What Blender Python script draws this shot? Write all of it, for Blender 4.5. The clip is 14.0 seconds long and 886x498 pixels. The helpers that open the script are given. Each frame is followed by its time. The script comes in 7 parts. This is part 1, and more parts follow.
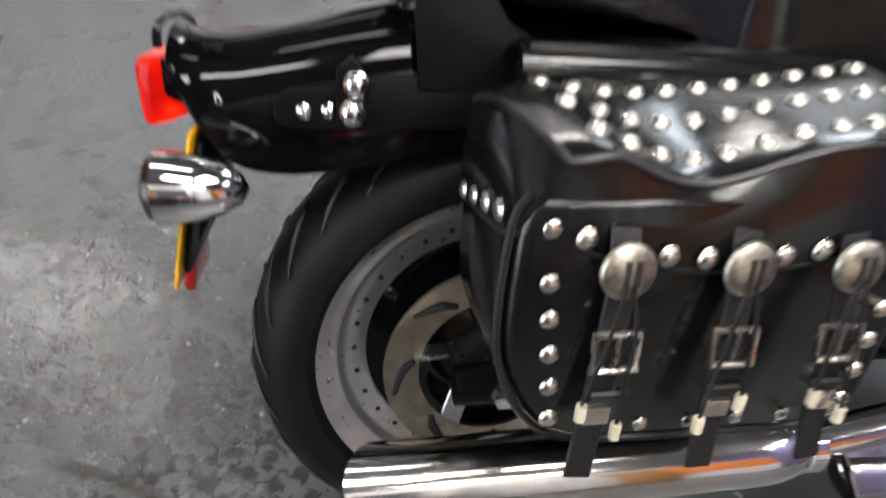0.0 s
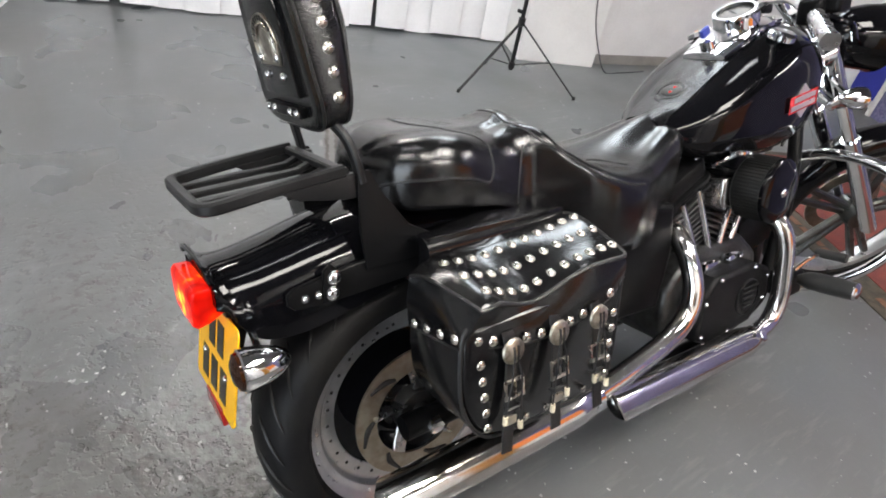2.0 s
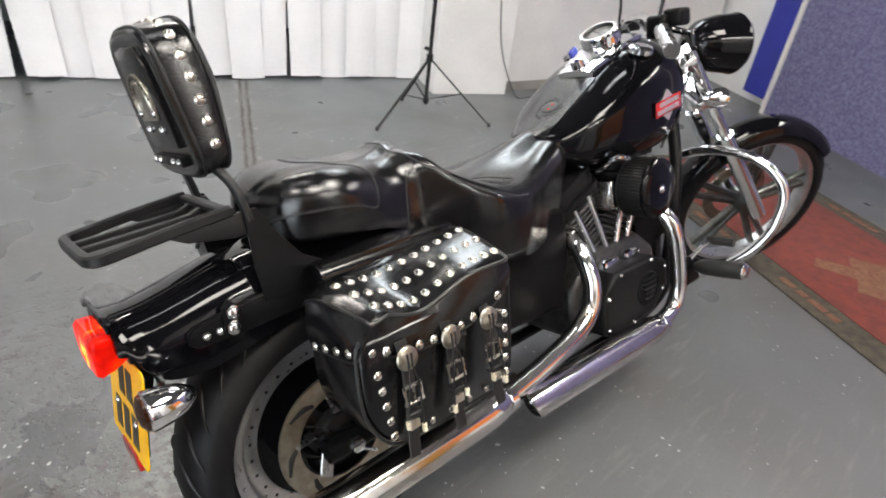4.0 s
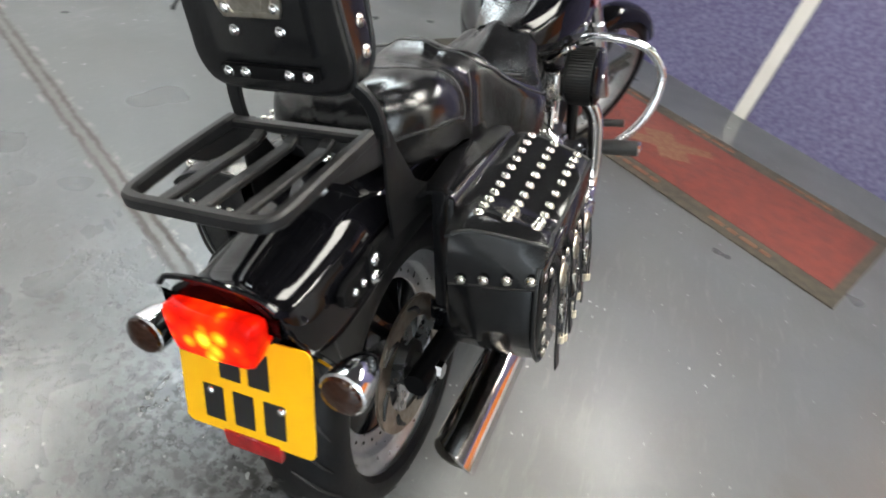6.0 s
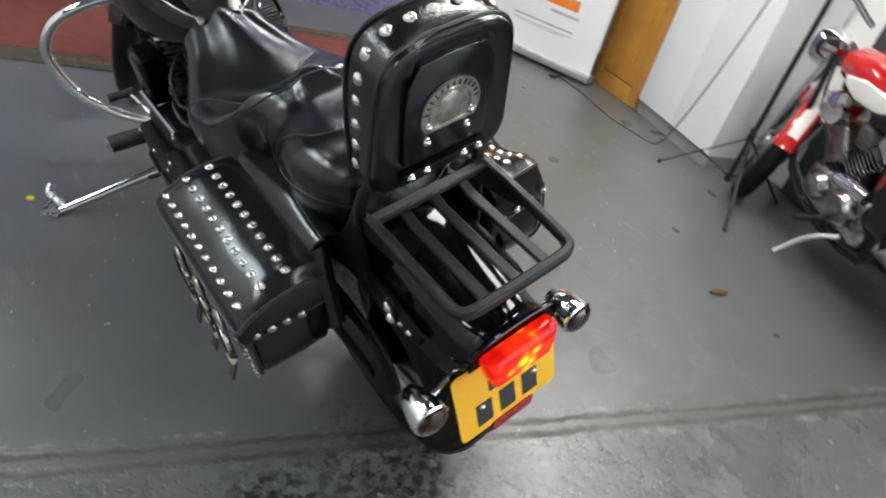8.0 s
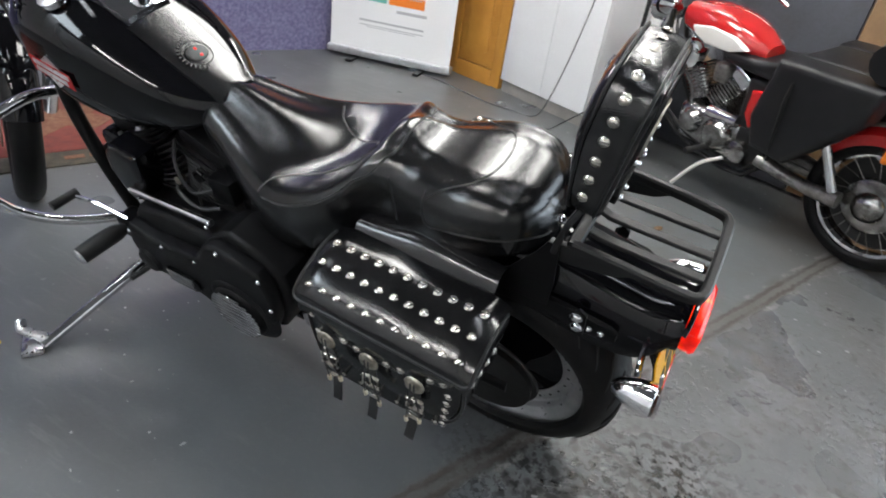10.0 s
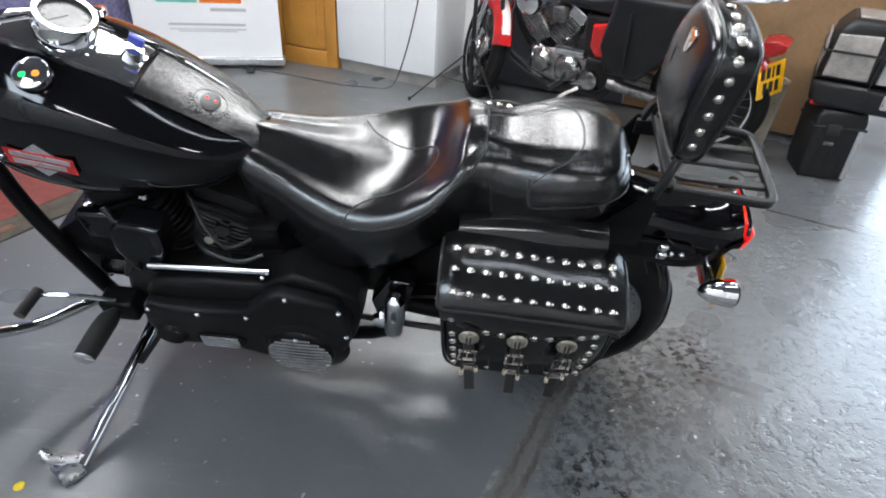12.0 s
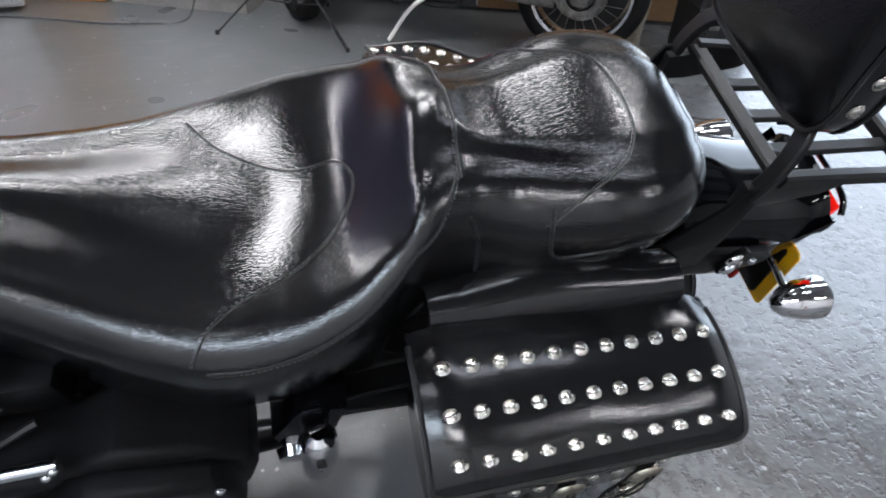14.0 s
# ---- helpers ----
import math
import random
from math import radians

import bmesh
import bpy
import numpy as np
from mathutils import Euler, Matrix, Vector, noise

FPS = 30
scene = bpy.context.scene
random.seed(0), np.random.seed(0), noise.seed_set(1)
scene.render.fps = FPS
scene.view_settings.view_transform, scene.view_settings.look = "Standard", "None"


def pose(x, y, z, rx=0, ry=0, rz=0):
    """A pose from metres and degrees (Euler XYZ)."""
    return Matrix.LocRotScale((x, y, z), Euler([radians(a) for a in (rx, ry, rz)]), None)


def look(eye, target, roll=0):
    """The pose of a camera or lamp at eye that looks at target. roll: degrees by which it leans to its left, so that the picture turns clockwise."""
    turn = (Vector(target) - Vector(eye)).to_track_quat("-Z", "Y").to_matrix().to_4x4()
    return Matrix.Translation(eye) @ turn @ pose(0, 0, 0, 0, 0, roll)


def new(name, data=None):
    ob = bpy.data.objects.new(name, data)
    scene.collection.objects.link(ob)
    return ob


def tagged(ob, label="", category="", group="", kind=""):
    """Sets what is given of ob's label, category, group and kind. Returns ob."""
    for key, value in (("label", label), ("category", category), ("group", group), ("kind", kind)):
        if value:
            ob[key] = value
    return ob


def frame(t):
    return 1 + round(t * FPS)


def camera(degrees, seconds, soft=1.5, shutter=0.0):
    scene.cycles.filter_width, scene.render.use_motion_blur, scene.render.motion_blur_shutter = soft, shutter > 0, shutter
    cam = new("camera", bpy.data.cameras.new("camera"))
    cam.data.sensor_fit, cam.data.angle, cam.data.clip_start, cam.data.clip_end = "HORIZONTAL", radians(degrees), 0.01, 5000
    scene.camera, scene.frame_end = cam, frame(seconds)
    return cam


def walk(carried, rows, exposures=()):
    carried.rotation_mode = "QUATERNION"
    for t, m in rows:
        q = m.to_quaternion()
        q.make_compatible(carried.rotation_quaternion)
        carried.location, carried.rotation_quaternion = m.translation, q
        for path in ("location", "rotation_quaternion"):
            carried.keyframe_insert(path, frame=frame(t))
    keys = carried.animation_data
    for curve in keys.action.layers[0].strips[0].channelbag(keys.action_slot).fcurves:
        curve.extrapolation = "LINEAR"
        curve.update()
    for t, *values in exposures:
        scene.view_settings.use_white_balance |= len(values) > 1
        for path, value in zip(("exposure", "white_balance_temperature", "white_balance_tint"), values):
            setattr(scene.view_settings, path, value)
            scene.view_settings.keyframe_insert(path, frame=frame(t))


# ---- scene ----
cam = camera(73.3, 14.0, 1.8, 0.4)
PATH = [
    (0, (-0.233, -0.573, 0.974), (0.175, 0.872, -0.348), 8.7),
    (0.5, (-0.31, -0.665, 1.173), (0.303, 0.805, -0.036), 9.5),
    (1, (-0.397, -0.712, 1.245), (0.49, 0.657, 0.089), 12.9),
    (1.5, (-0.539, -0.661, 1.285), (0.437, 0.577, 0.054), 11.9),
    (2, (-0.568, -0.704, 1.343), (0.517, 0.5, 0.171), 11.7),
    (2.5, (-0.463, -0.797, 1.371), (0.51, 0.517, 0.219), 9.2),
    (2.7, (-0.392, -0.866, 1.391), (0.536, 0.504, 0.268), 9.0),
    (4.8, (-0.686, -0.738, 1.334), (0.723, 0.228, 0.293), 7.8),
    (5, (-0.719, -0.675, 1.299), (0.69, 0.221, 0.197), 9.6),
    (5.5, (-0.747, -0.492, 1.265), (0.677, 0.185, 0.035), 12.9),
    (6, (-0.832, -0.247, 1.257), (0.745, 0.04, 0.062), 19.2),
    (6.5, (-0.96, 0.017, 1.293), (0.631, -0.118, 0.088), 13.5),
    (7, (-0.892, 0.275, 1.273), (0.599, -0.121, -0.001), 12.0),
    (7.5, (-0.81, 0.494, 1.298), (0.605, -0.325, 0.146), 17.4),
    (8, (-0.746, 0.741, 1.304), (0.34, -0.499, 0.171), 15.6),
    (8.5, (-0.6, 0.864, 1.3), (0.384, -0.373, 0.075), 8.0),
    (8.7, (-0.524, 0.885, 1.298), (0.409, -0.413, 0.096), 8.8),
    (10.8, (-0.066, 1.322, 1.276), (0.221, -0.376, 0.259), 3.1),
    (11, (0.032, 1.359, 1.29), (0.194, -0.353, 0.268), 1.8),
    (11.5, (0.197, 1.41, 1.319), (0.316, -0.318, 0.319), 1.5),
    (12, (0.278, 1.354, 1.319), (0.322, -0.33, 0.24), 3.2),
    (12.5, (0.318, 1.197, 1.32), (0.36, -0.43, 0.157), 0.7),
    (13, (0.359, 0.971, 1.251), (0.159, -0.631, 0.071), 0.1),
    (13.5, (0.417, 0.772, 1.17), (0.055, -0.752, -0.075), -1.1),
    (14, (0.4, 0.697, 1.16), (-0.055, -0.765, -0.126), 2.9),
]
# the clip's camera: seconds, stops, kelvin, tint
METER = [(0.0, -0.24, 6500, 12), (0.5, -0.03, 6600, 11), (2.7, -0.05, 6650, 11), (4.8, -0.02, 6800, 10), (6.0, 0.08, 6650, 7), (7.0, 0.03, 6350, 4), (8.5, -0.21, 6400, 7), (11.0, 0.05, 6200, 9), (12.5, 0.09, 6050, 10), (14.0, -0.22, 6050, 12)]
walk(cam, [(t, look(eye, target, roll)) for t, eye, target, roll in PATH], METER)
DOOR_W, TUBE_GLOW, DIM_GLOW, ROOF_GLOW, COOL_GLOW = 170.0, 120.0, 30.0, 34.0, 22.0
# the slab joint in the floor: unit normal and distance from the origin
JOINT_N, JOINT_D = (0.904, -0.4275), -0.080

# ---------------------------------------------------------------- light
world = bpy.data.worlds.new("sky")
scene.world = world
world.use_nodes = True
wn = world.node_tree.nodes
wl = world.node_tree.links
sky = wn.new("ShaderNodeTexSky")
sky.sky_type = "NISHITA"
sky.sun_disc = False
sky.sun_elevation = radians(32)
sky.sun_rotation = radians(200)
wn["Background"].inputs["Strength"].default_value = 0.12
wl.new(sky.outputs["Color"], wn["Background"].inputs["Color"])

sun_data = bpy.data.lights.new("sun", "SUN")
sun_data.energy, sun_data.angle, sun_data.color = 2.0, radians(0.6), (1.0, 0.95, 0.88)
sun = new("sun", sun_data)
sun.matrix_world = look((-12, -34, 22), (0, 0, 0))


def window_lamp(eye, target, wide, high, watts, colour):
    d = bpy.data.lights.new("doorway_daylight", "AREA")
    d.shape, d.size, d.size_y, d.energy, d.color = "RECTANGLE", wide, high, watts, colour
    ob = new("doorway_daylight", d)
    ob.matrix_world = look(eye, target)
    return ob


window_lamp((-3.80, -1.42, 1.38), (-3.05, 0.43, 1.30), 3.3, 2.6, DOOR_W, (0.80, 0.90, 1.0))

# ---------------------------------------------------------------- materials
def material(name, colour, rough=0.5, metal=0.0, second=None, scale=8.0, mix=(0.35, 0.7), rough_var=0.08,
             bump=0.0, bump_scale=200.0, coat=0.0, fine=60.0, spec=None, bump_detail=6.0):
    """A node material: two colours mixed by noise at two scales, uneven gloss, fine relief."""
    m = bpy.data.materials.new(name)
    m.use_nodes = True
    nt = m.node_tree
    n, l = nt.nodes, nt.links
    b = n["Principled BSDF"]
    co = n.new("ShaderNodeTexCoord")
    big = n.new("ShaderNodeTexNoise")
    big.inputs["Scale"].default_value = scale
    big.inputs["Detail"].default_value = 8
    small = n.new("ShaderNodeTexNoise")
    small.inputs["Scale"].default_value = fine
    small.inputs["Detail"].default_value = 5
    for t in (big, small):
        l.new(co.outputs["Object"], t.inputs["Vector"])
    add = n.new("ShaderNodeMath")
    add.operation = "MULTIPLY_ADD"
    add.inputs[1].default_value = 0.35
    l.new(small.outputs["Fac"], add.inputs[0])
    l.new(big.outputs["Fac"], add.inputs[2])
    ramp = n.new("ShaderNodeMapRange")
    ramp.inputs["From Min"].default_value = mix[0] + 0.175
    ramp.inputs["From Max"].default_value = mix[1] + 0.175
    l.new(add.outputs[0], ramp.inputs["Value"])
    col = n.new("ShaderNodeMix")
    col.data_type = "RGBA"
    col.inputs["A"].default_value = (*colour, 1)
    col.inputs["B"].default_value = (*(second or tuple(c * 0.8 for c in colour)), 1)
    l.new(ramp.outputs[0], col.inputs["Factor"])
    l.new(col.outputs["Result"], b.inputs["Base Color"])
    rr = n.new("ShaderNodeMapRange")
    rr.inputs["To Min"].default_value = max(0.02, rough - rough_var)
    rr.inputs["To Max"].default_value = min(1.0, rough + rough_var)
    l.new(small.outputs["Fac"], rr.inputs["Value"])
    l.new(rr.outputs[0], b.inputs["Roughness"])
    b.inputs["Metallic"].default_value = metal
    b.inputs["Coat Weight"].default_value = coat
    b.inputs["Coat Roughness"].default_value = 0.04
    if spec is not None:
        b.inputs["Specular IOR Level"].default_value = spec
    if bump:
        bt = n.new("ShaderNodeTexNoise")
        bt.inputs["Scale"].default_value = bump_scale
        bt.inputs["Detail"].default_value = bump_detail
        l.new(co.outputs["Object"], bt.inputs["Vector"])
        bn = n.new("ShaderNodeBump")
        bn.inputs["Strength"].default_value = bump
        bn.inputs["Distance"].default_value = 0.002
        l.new(bt.outputs["Fac"], bn.inputs["Height"])
        l.new(bn.outputs["Normal"], b.inputs["Normal"])
    return m


def leather_material(name, rough, crease, pore, crease_scale=150):
    """Black hide: stretched creases over fine pores."""
    m = material(name, (0.0035, 0.0035, 0.004), rough, 0.0, (0.0065, 0.0065, 0.007), 6, rough_var=0.05)
    nt = m.node_tree
    n, l = nt.nodes, nt.links
    b = n["Principled BSDF"]
    co = n.new("ShaderNodeTexCoord")
    mp = n.new("ShaderNodeMapping")
    mp.inputs["Scale"].default_value = (0.8, 2.0, 1.4)
    l.new(co.outputs["Object"], mp.inputs["Vector"])
    wav = n.new("ShaderNodeTexNoise")
    wav.inputs["Scale"].default_value = crease_scale
    wav.inputs["Detail"].default_value = 3
    wav.inputs["Distortion"].default_value = 0.8
    l.new(mp.outputs[0], wav.inputs["Vector"])
    vor = n.new("ShaderNodeTexVoronoi")
    vor.feature = "DISTANCE_TO_EDGE"
    vor.inputs["Scale"].default_value = crease_scale
    warp = n.new("ShaderNodeTexNoise")
    warp.inputs["Scale"].default_value = crease_scale * 0.4
    warp.inputs["Detail"].default_value = 2
    l.new(co.outputs["Object"], warp.inputs["Vector"])
    push = n.new("ShaderNodeVectorMath")
    push.operation = "MULTIPLY_ADD"
    push.inputs[1].default_value = (1.6 / crease_scale,) * 3
    l.new(warp.outputs["Color"], push.inputs[0])
    l.new(mp.outputs[0], push.inputs[2])
    l.new(push.outputs[0], vor.inputs["Vector"])
    grain = n.new("ShaderNodeMapRange")
    grain.interpolation_type = "SMOOTHSTEP"
    grain.inputs["From Max"].default_value = 0.22
    l.new(vor.outputs["Distance"], grain.inputs["Value"])
    b1 = n.new("ShaderNodeBump")
    b1.inputs["Strength"].default_value = crease
    b1.inputs["Distance"].default_value = 0.003
    l.new(wav.outputs["Fac"], b1.inputs["Height"])
    b2 = n.new("ShaderNodeBump")
    b2.inputs["Strength"].default_value = pore
    b2.inputs["Distance"].default_value = 0.0008
    l.new(grain.outputs[0], b2.inputs["Height"])
    l.new(b1.outputs[0], b2.inputs["Normal"])
    l.new(b2.outputs[0], b.inputs["Normal"])
    return m


def glow_material(name, colour, strength):
    m = bpy.data.materials.new(name)
    m.use_nodes = True
    b = m.node_tree.nodes["Principled BSDF"]
    b.inputs["Base Color"].default_value = (*colour, 1)
    b.inputs["Emission Color"].default_value = (*colour, 1)
    b.inputs["Emission Strength"].default_value = strength
    b.inputs["Roughness"].default_value = 0.25
    return m


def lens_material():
    """Red tail-light lens; the bulb's light is put into its emission: hot orange at the middle, deep red to the sides.
    """
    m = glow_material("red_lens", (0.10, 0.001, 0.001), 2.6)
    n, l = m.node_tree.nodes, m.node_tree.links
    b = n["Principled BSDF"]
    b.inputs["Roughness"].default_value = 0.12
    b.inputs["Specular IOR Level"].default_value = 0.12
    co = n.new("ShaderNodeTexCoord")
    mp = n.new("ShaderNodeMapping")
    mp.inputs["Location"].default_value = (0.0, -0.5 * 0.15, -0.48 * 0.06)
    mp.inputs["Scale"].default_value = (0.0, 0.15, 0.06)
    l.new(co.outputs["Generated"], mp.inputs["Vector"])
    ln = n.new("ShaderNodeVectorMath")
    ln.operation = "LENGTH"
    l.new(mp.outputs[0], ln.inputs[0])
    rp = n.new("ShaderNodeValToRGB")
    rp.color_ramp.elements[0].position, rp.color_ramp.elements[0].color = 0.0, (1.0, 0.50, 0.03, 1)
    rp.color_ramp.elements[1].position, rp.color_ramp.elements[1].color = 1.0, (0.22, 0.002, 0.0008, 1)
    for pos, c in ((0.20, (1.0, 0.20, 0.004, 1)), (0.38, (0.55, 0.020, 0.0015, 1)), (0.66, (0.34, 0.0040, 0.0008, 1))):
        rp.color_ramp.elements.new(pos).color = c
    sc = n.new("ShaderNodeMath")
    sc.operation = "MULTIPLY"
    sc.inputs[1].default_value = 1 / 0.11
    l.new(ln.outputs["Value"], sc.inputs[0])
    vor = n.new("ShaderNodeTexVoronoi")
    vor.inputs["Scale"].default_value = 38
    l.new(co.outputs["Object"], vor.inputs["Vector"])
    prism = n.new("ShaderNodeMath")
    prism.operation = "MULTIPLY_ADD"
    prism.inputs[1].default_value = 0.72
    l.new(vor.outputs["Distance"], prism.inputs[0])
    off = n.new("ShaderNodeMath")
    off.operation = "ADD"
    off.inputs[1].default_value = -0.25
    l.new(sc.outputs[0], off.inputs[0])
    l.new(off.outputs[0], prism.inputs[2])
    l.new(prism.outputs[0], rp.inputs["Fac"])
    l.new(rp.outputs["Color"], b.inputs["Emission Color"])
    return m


LEATHER = leather_material("seat_leather", 0.155, 0.02, 0.125, 150)
LEATHER.node_tree.nodes["Principled BSDF"].inputs["Specular IOR Level"].default_value = 0.5
BAG_LEATHER = leather_material("bag_leather", 0.17, 0.06, 0.03, 60)
BAG_LEATHER.node_tree.nodes["Principled BSDF"].inputs["Specular IOR Level"].default_value = 0.42
THREAD = material("dark_thread", (0.05, 0.05, 0.055), 0.6, 0.0, None, 40)
STRAP = leather_material("strap_leather", 0.4, 0.2, 0.2)
PAINT = material("gloss_black_paint", (0.002, 0.002, 0.0025), 0.07, 0.0, (0.003, 0.003, 0.004), 3, rough_var=0.03, spec=0.24)
SATIN = material("satin_black_metal", (0.003, 0.003, 0.0033), 0.36, 0.0, (0.005, 0.005, 0.0053), 12, bump=0.12, bump_scale=300, spec=0.09)
RACK = material("black_powder_coat", (0.006, 0.006, 0.0065), 0.40, 0.0, (0.010, 0.010, 0.0105), 12, bump=0.15, bump_scale=300, spec=0.24)
WRINKLE = material("wrinkle_black_paint", (0.005, 0.005, 0.0055), 0.42, 0.0, (0.008, 0.008, 0.0086), 9, bump=0.25, bump_scale=400, spec=0.12)
DARK = material("dark_recess_metal", (0.004, 0.004, 0.004), 0.5, 0.2, (0.008, 0.0075, 0.007), 20, bump=0.1)
CHROME = material("chrome", (0.78, 0.78, 0.79), 0.06, 1.0, (0.70, 0.70, 0.71), 14, rough_var=0.04)
PIPE = material("used_chrome_pipe", (0.72, 0.71, 0.70), 0.12, 1.0, (0.55, 0.47, 0.36), 5, (0.5, 0.85), rough_var=0.06)
STEEL = material("brushed_steel", (0.55, 0.55, 0.56), 0.28, 1.0, (0.42, 0.42, 0.42), 25)
NICKEL = material("nickel_stud", (0.66, 0.63, 0.57), 0.28, 1.0, (0.50, 0.46, 0.40), 40)
CONCHO = material("aged_nickel", (0.52, 0.48, 0.40), 0.32, 1.0, (0.25, 0.23, 0.19), 120, bump=0.2, bump_scale=300)
RIB_GREY = material("dull_ribbed_metal", (0.10, 0.10, 0.104), 0.32, 0.9, (0.06, 0.06, 0.06), 40)
BEAD = material("cream_bead", (0.62, 0.56, 0.42), 0.4, 0.0, (0.50, 0.44, 0.32), 60)
RIM = material("silver_rim", (0.52, 0.53, 0.54), 0.3, 0.85, (0.38, 0.39, 0.40), 16)
CAST = material("cast_wheel_metal", (0.11, 0.115, 0.11), 0.30, 0.85, (0.06, 0.062, 0.06), 16)
DISC = material("brake_disc_steel", (0.40, 0.36, 0.30), 0.33, 1.0, (0.28, 0.24, 0.19), 30)
TYRE = material("tyre_rubber", (0.004, 0.004, 0.0047), 0.5, 0.0, (0.009, 0.0085, 0.008), 10, bump=0.2, bump_scale=150, spec=0.14)
RUBBER = material("black_rubber", (0.008, 0.008, 0.008), 0.5, 0.0, (0.014, 0.014, 0.014), 20)
ENGINE = material("cast_engine_metal", (0.075, 0.075, 0.076), 0.36, 0.75, (0.03, 0.03, 0.03), 18, bump=0.15, bump_scale=260)
PLATE = material("reflective_yellow", (0.82, 0.43, 0.003), 0.35, 0.0, (0.78, 0.40, 0.003), 20)
INK = material("black_ink", (0.012, 0.012, 0.012), 0.4, 0.0, None, 10)
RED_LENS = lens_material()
RED_REFLECT = material("red_reflector", (0.30, 0.012, 0.012), 0.2, 0.0, (0.22, 0.01, 0.01), 60)
AMBER = material("smoked_amber_lens", (0.018, 0.005, 0.001), 0.08, 0.0, (0.02, 0.005, 0.001), 30)
BADGE_RED = material("badge_red", (0.42, 0.02, 0.02), 0.25, 0.0, (0.36, 0.02, 0.02), 30)
BADGE_GREY = material("badge_silver", (0.6, 0.6, 0.62), 0.3, 0.8, (0.5, 0.5, 0.5), 40)
BRASS = material("aged_emblem_metal", (0.50, 0.47, 0.41), 0.34, 1.0, (0.30, 0.27, 0.22), 60)
WHITE_WALL = material("white_painted_block", (0.80, 0.79, 0.78), 0.55, 0.0, (0.71, 0.70, 0.69), 3, bump=0.35, bump_scale=60)
STRIP = material("white_strip_curtain", (0.82, 0.81, 0.82), 0.45, 0.0, (0.74, 0.73, 0.74), 2.5, bump=0.08, bump_scale=40)
CEIL = material("ceiling_sheet", (0.12, 0.12, 0.12), 0.7, 0.0, (0.09, 0.09, 0.09), 1.2)
TUBE = glow_material("lit_tube", (1.0, 0.97, 0.92), TUBE_GLOW)
# same tubes with a weaker glow, to keep the floor below darker
TUBE_DIM = glow_material("dim_tube", (0.95, 0.97, 1.0), DIM_GLOW)
ROOFLIGHT = glow_material("daylit_rooflight", (1.0, 0.97, 0.92), ROOF_GLOW)
ROOFLIGHT_COOL = glow_material("skylit_rooflight", (0.84, 0.93, 1.0), COOL_GLOW)
PURPLE = material("purple_speckled_carpet", (0.088, 0.080, 0.175), 0.85, 0.0, (0.20, 0.19, 0.30), 44, (0.36, 0.76), bump=0.8, bump_scale=90, fine=160)
PURPLE_EDGE = material("blue_trim", (0.02, 0.03, 0.30), 0.5, 0.0, None, 6)
WHITE_PAINT = material("white_cabinet_paint", (0.79, 0.80, 0.81), 0.4, 0.0, (0.72, 0.73, 0.74), 2)
GREY_PLINTH = material("grey_plinth", (0.30, 0.28, 0.26), 0.6, 0.0, (0.22, 0.21, 0.2), 8)
DIM_BACKDROP = material("dim_backdrop_grey", (0.055, 0.058, 0.07), 0.6, 0.0, (0.035, 0.036, 0.042), 4)
PINE = material("varnished_pine", (0.50, 0.24, 0.045), 0.32, 0.0, (0.40, 0.18, 0.03), 5)
PLY = material("chipboard", (0.235, 0.138, 0.064), 0.7, 0.0, (0.165, 0.098, 0.047), 3, fine=40, bump=0.2)
BANNER = material("white_banner_print", (0.78, 0.78, 0.79), 0.45, 0.0, (0.74, 0.74, 0.75), 2)
ORANGE = material("orange_print", (0.75, 0.20, 0.02), 0.45, 0.0, (0.70, 0.17, 0.02), 3)
TEAL = material("teal_print", (0.16, 0.50, 0.44), 0.45, 0.0, None, 3)
GREY_PRINT = material("grey_print", (0.45, 0.46, 0.48), 0.5, 0.0, None, 3)
ALU = material("anodised_aluminium", (0.62, 0.63, 0.64), 0.3, 0.9, (0.52, 0.52, 0.53), 20)
MAT_RED = material("red_carpet_pile", (0.15, 0.028, 0.02), 0.95, 0.0, (0.095, 0.022, 0.018), 14, bump=0.7, bump_scale=400)
MAT_DARK = material("dark_carpet_border", (0.032, 0.028, 0.022), 0.95, 0.0, (0.07, 0.058, 0.042), 20, bump=0.7, bump_scale=400)
MAT_TAN = material("tan_carpet_print", (0.16, 0.085, 0.045), 0.95, 0.0, (0.11, 0.032, 0.02), 40, bump=0.5, bump_scale=400)
DULL = material("dull_road_metal", (0.30, 0.29, 0.28), 0.38, 0.9, (0.12, 0.11, 0.10), 24)
ALU_BROWN_SHEEN = material("brown_sheen_silver", (0.40, 0.37, 0.34), 0.35, 0.45, (0.22, 0.21, 0.2), 12)
STAND = material("black_stand_paint", (0.014, 0.014, 0.015), 0.4, 0.3, None, 20)
CABLE = material("grey_cable", (0.07, 0.07, 0.075), 0.5, 0.0, None, 20)
RED_PAINT = material("gloss_red_paint", (0.42, 0.012, 0.012), 0.15, 0.0, (0.36, 0.01, 0.01), 4, coat=0.6)
WHITE_GLOSS = material("gloss_white_paint", (0.72, 0.70, 0.66), 0.18, 0.0, (0.66, 0.64, 0.6), 4, coat=0.5)
ALLOY = material("polished_engine_alloy", (0.55, 0.55, 0.55), 0.24, 1.0, (0.2, 0.19, 0.18), 16, (0.3, 0.6))
BLUE_CRATE = material("blue_plastic", (0.03, 0.05, 0.30), 0.4, 0.0, (0.02, 0.03, 0.22), 6)
SACK = material("cream_plastic_tub", (0.33, 0.29, 0.22), 0.55, 0.0, (0.17, 0.14, 0.10), 7)
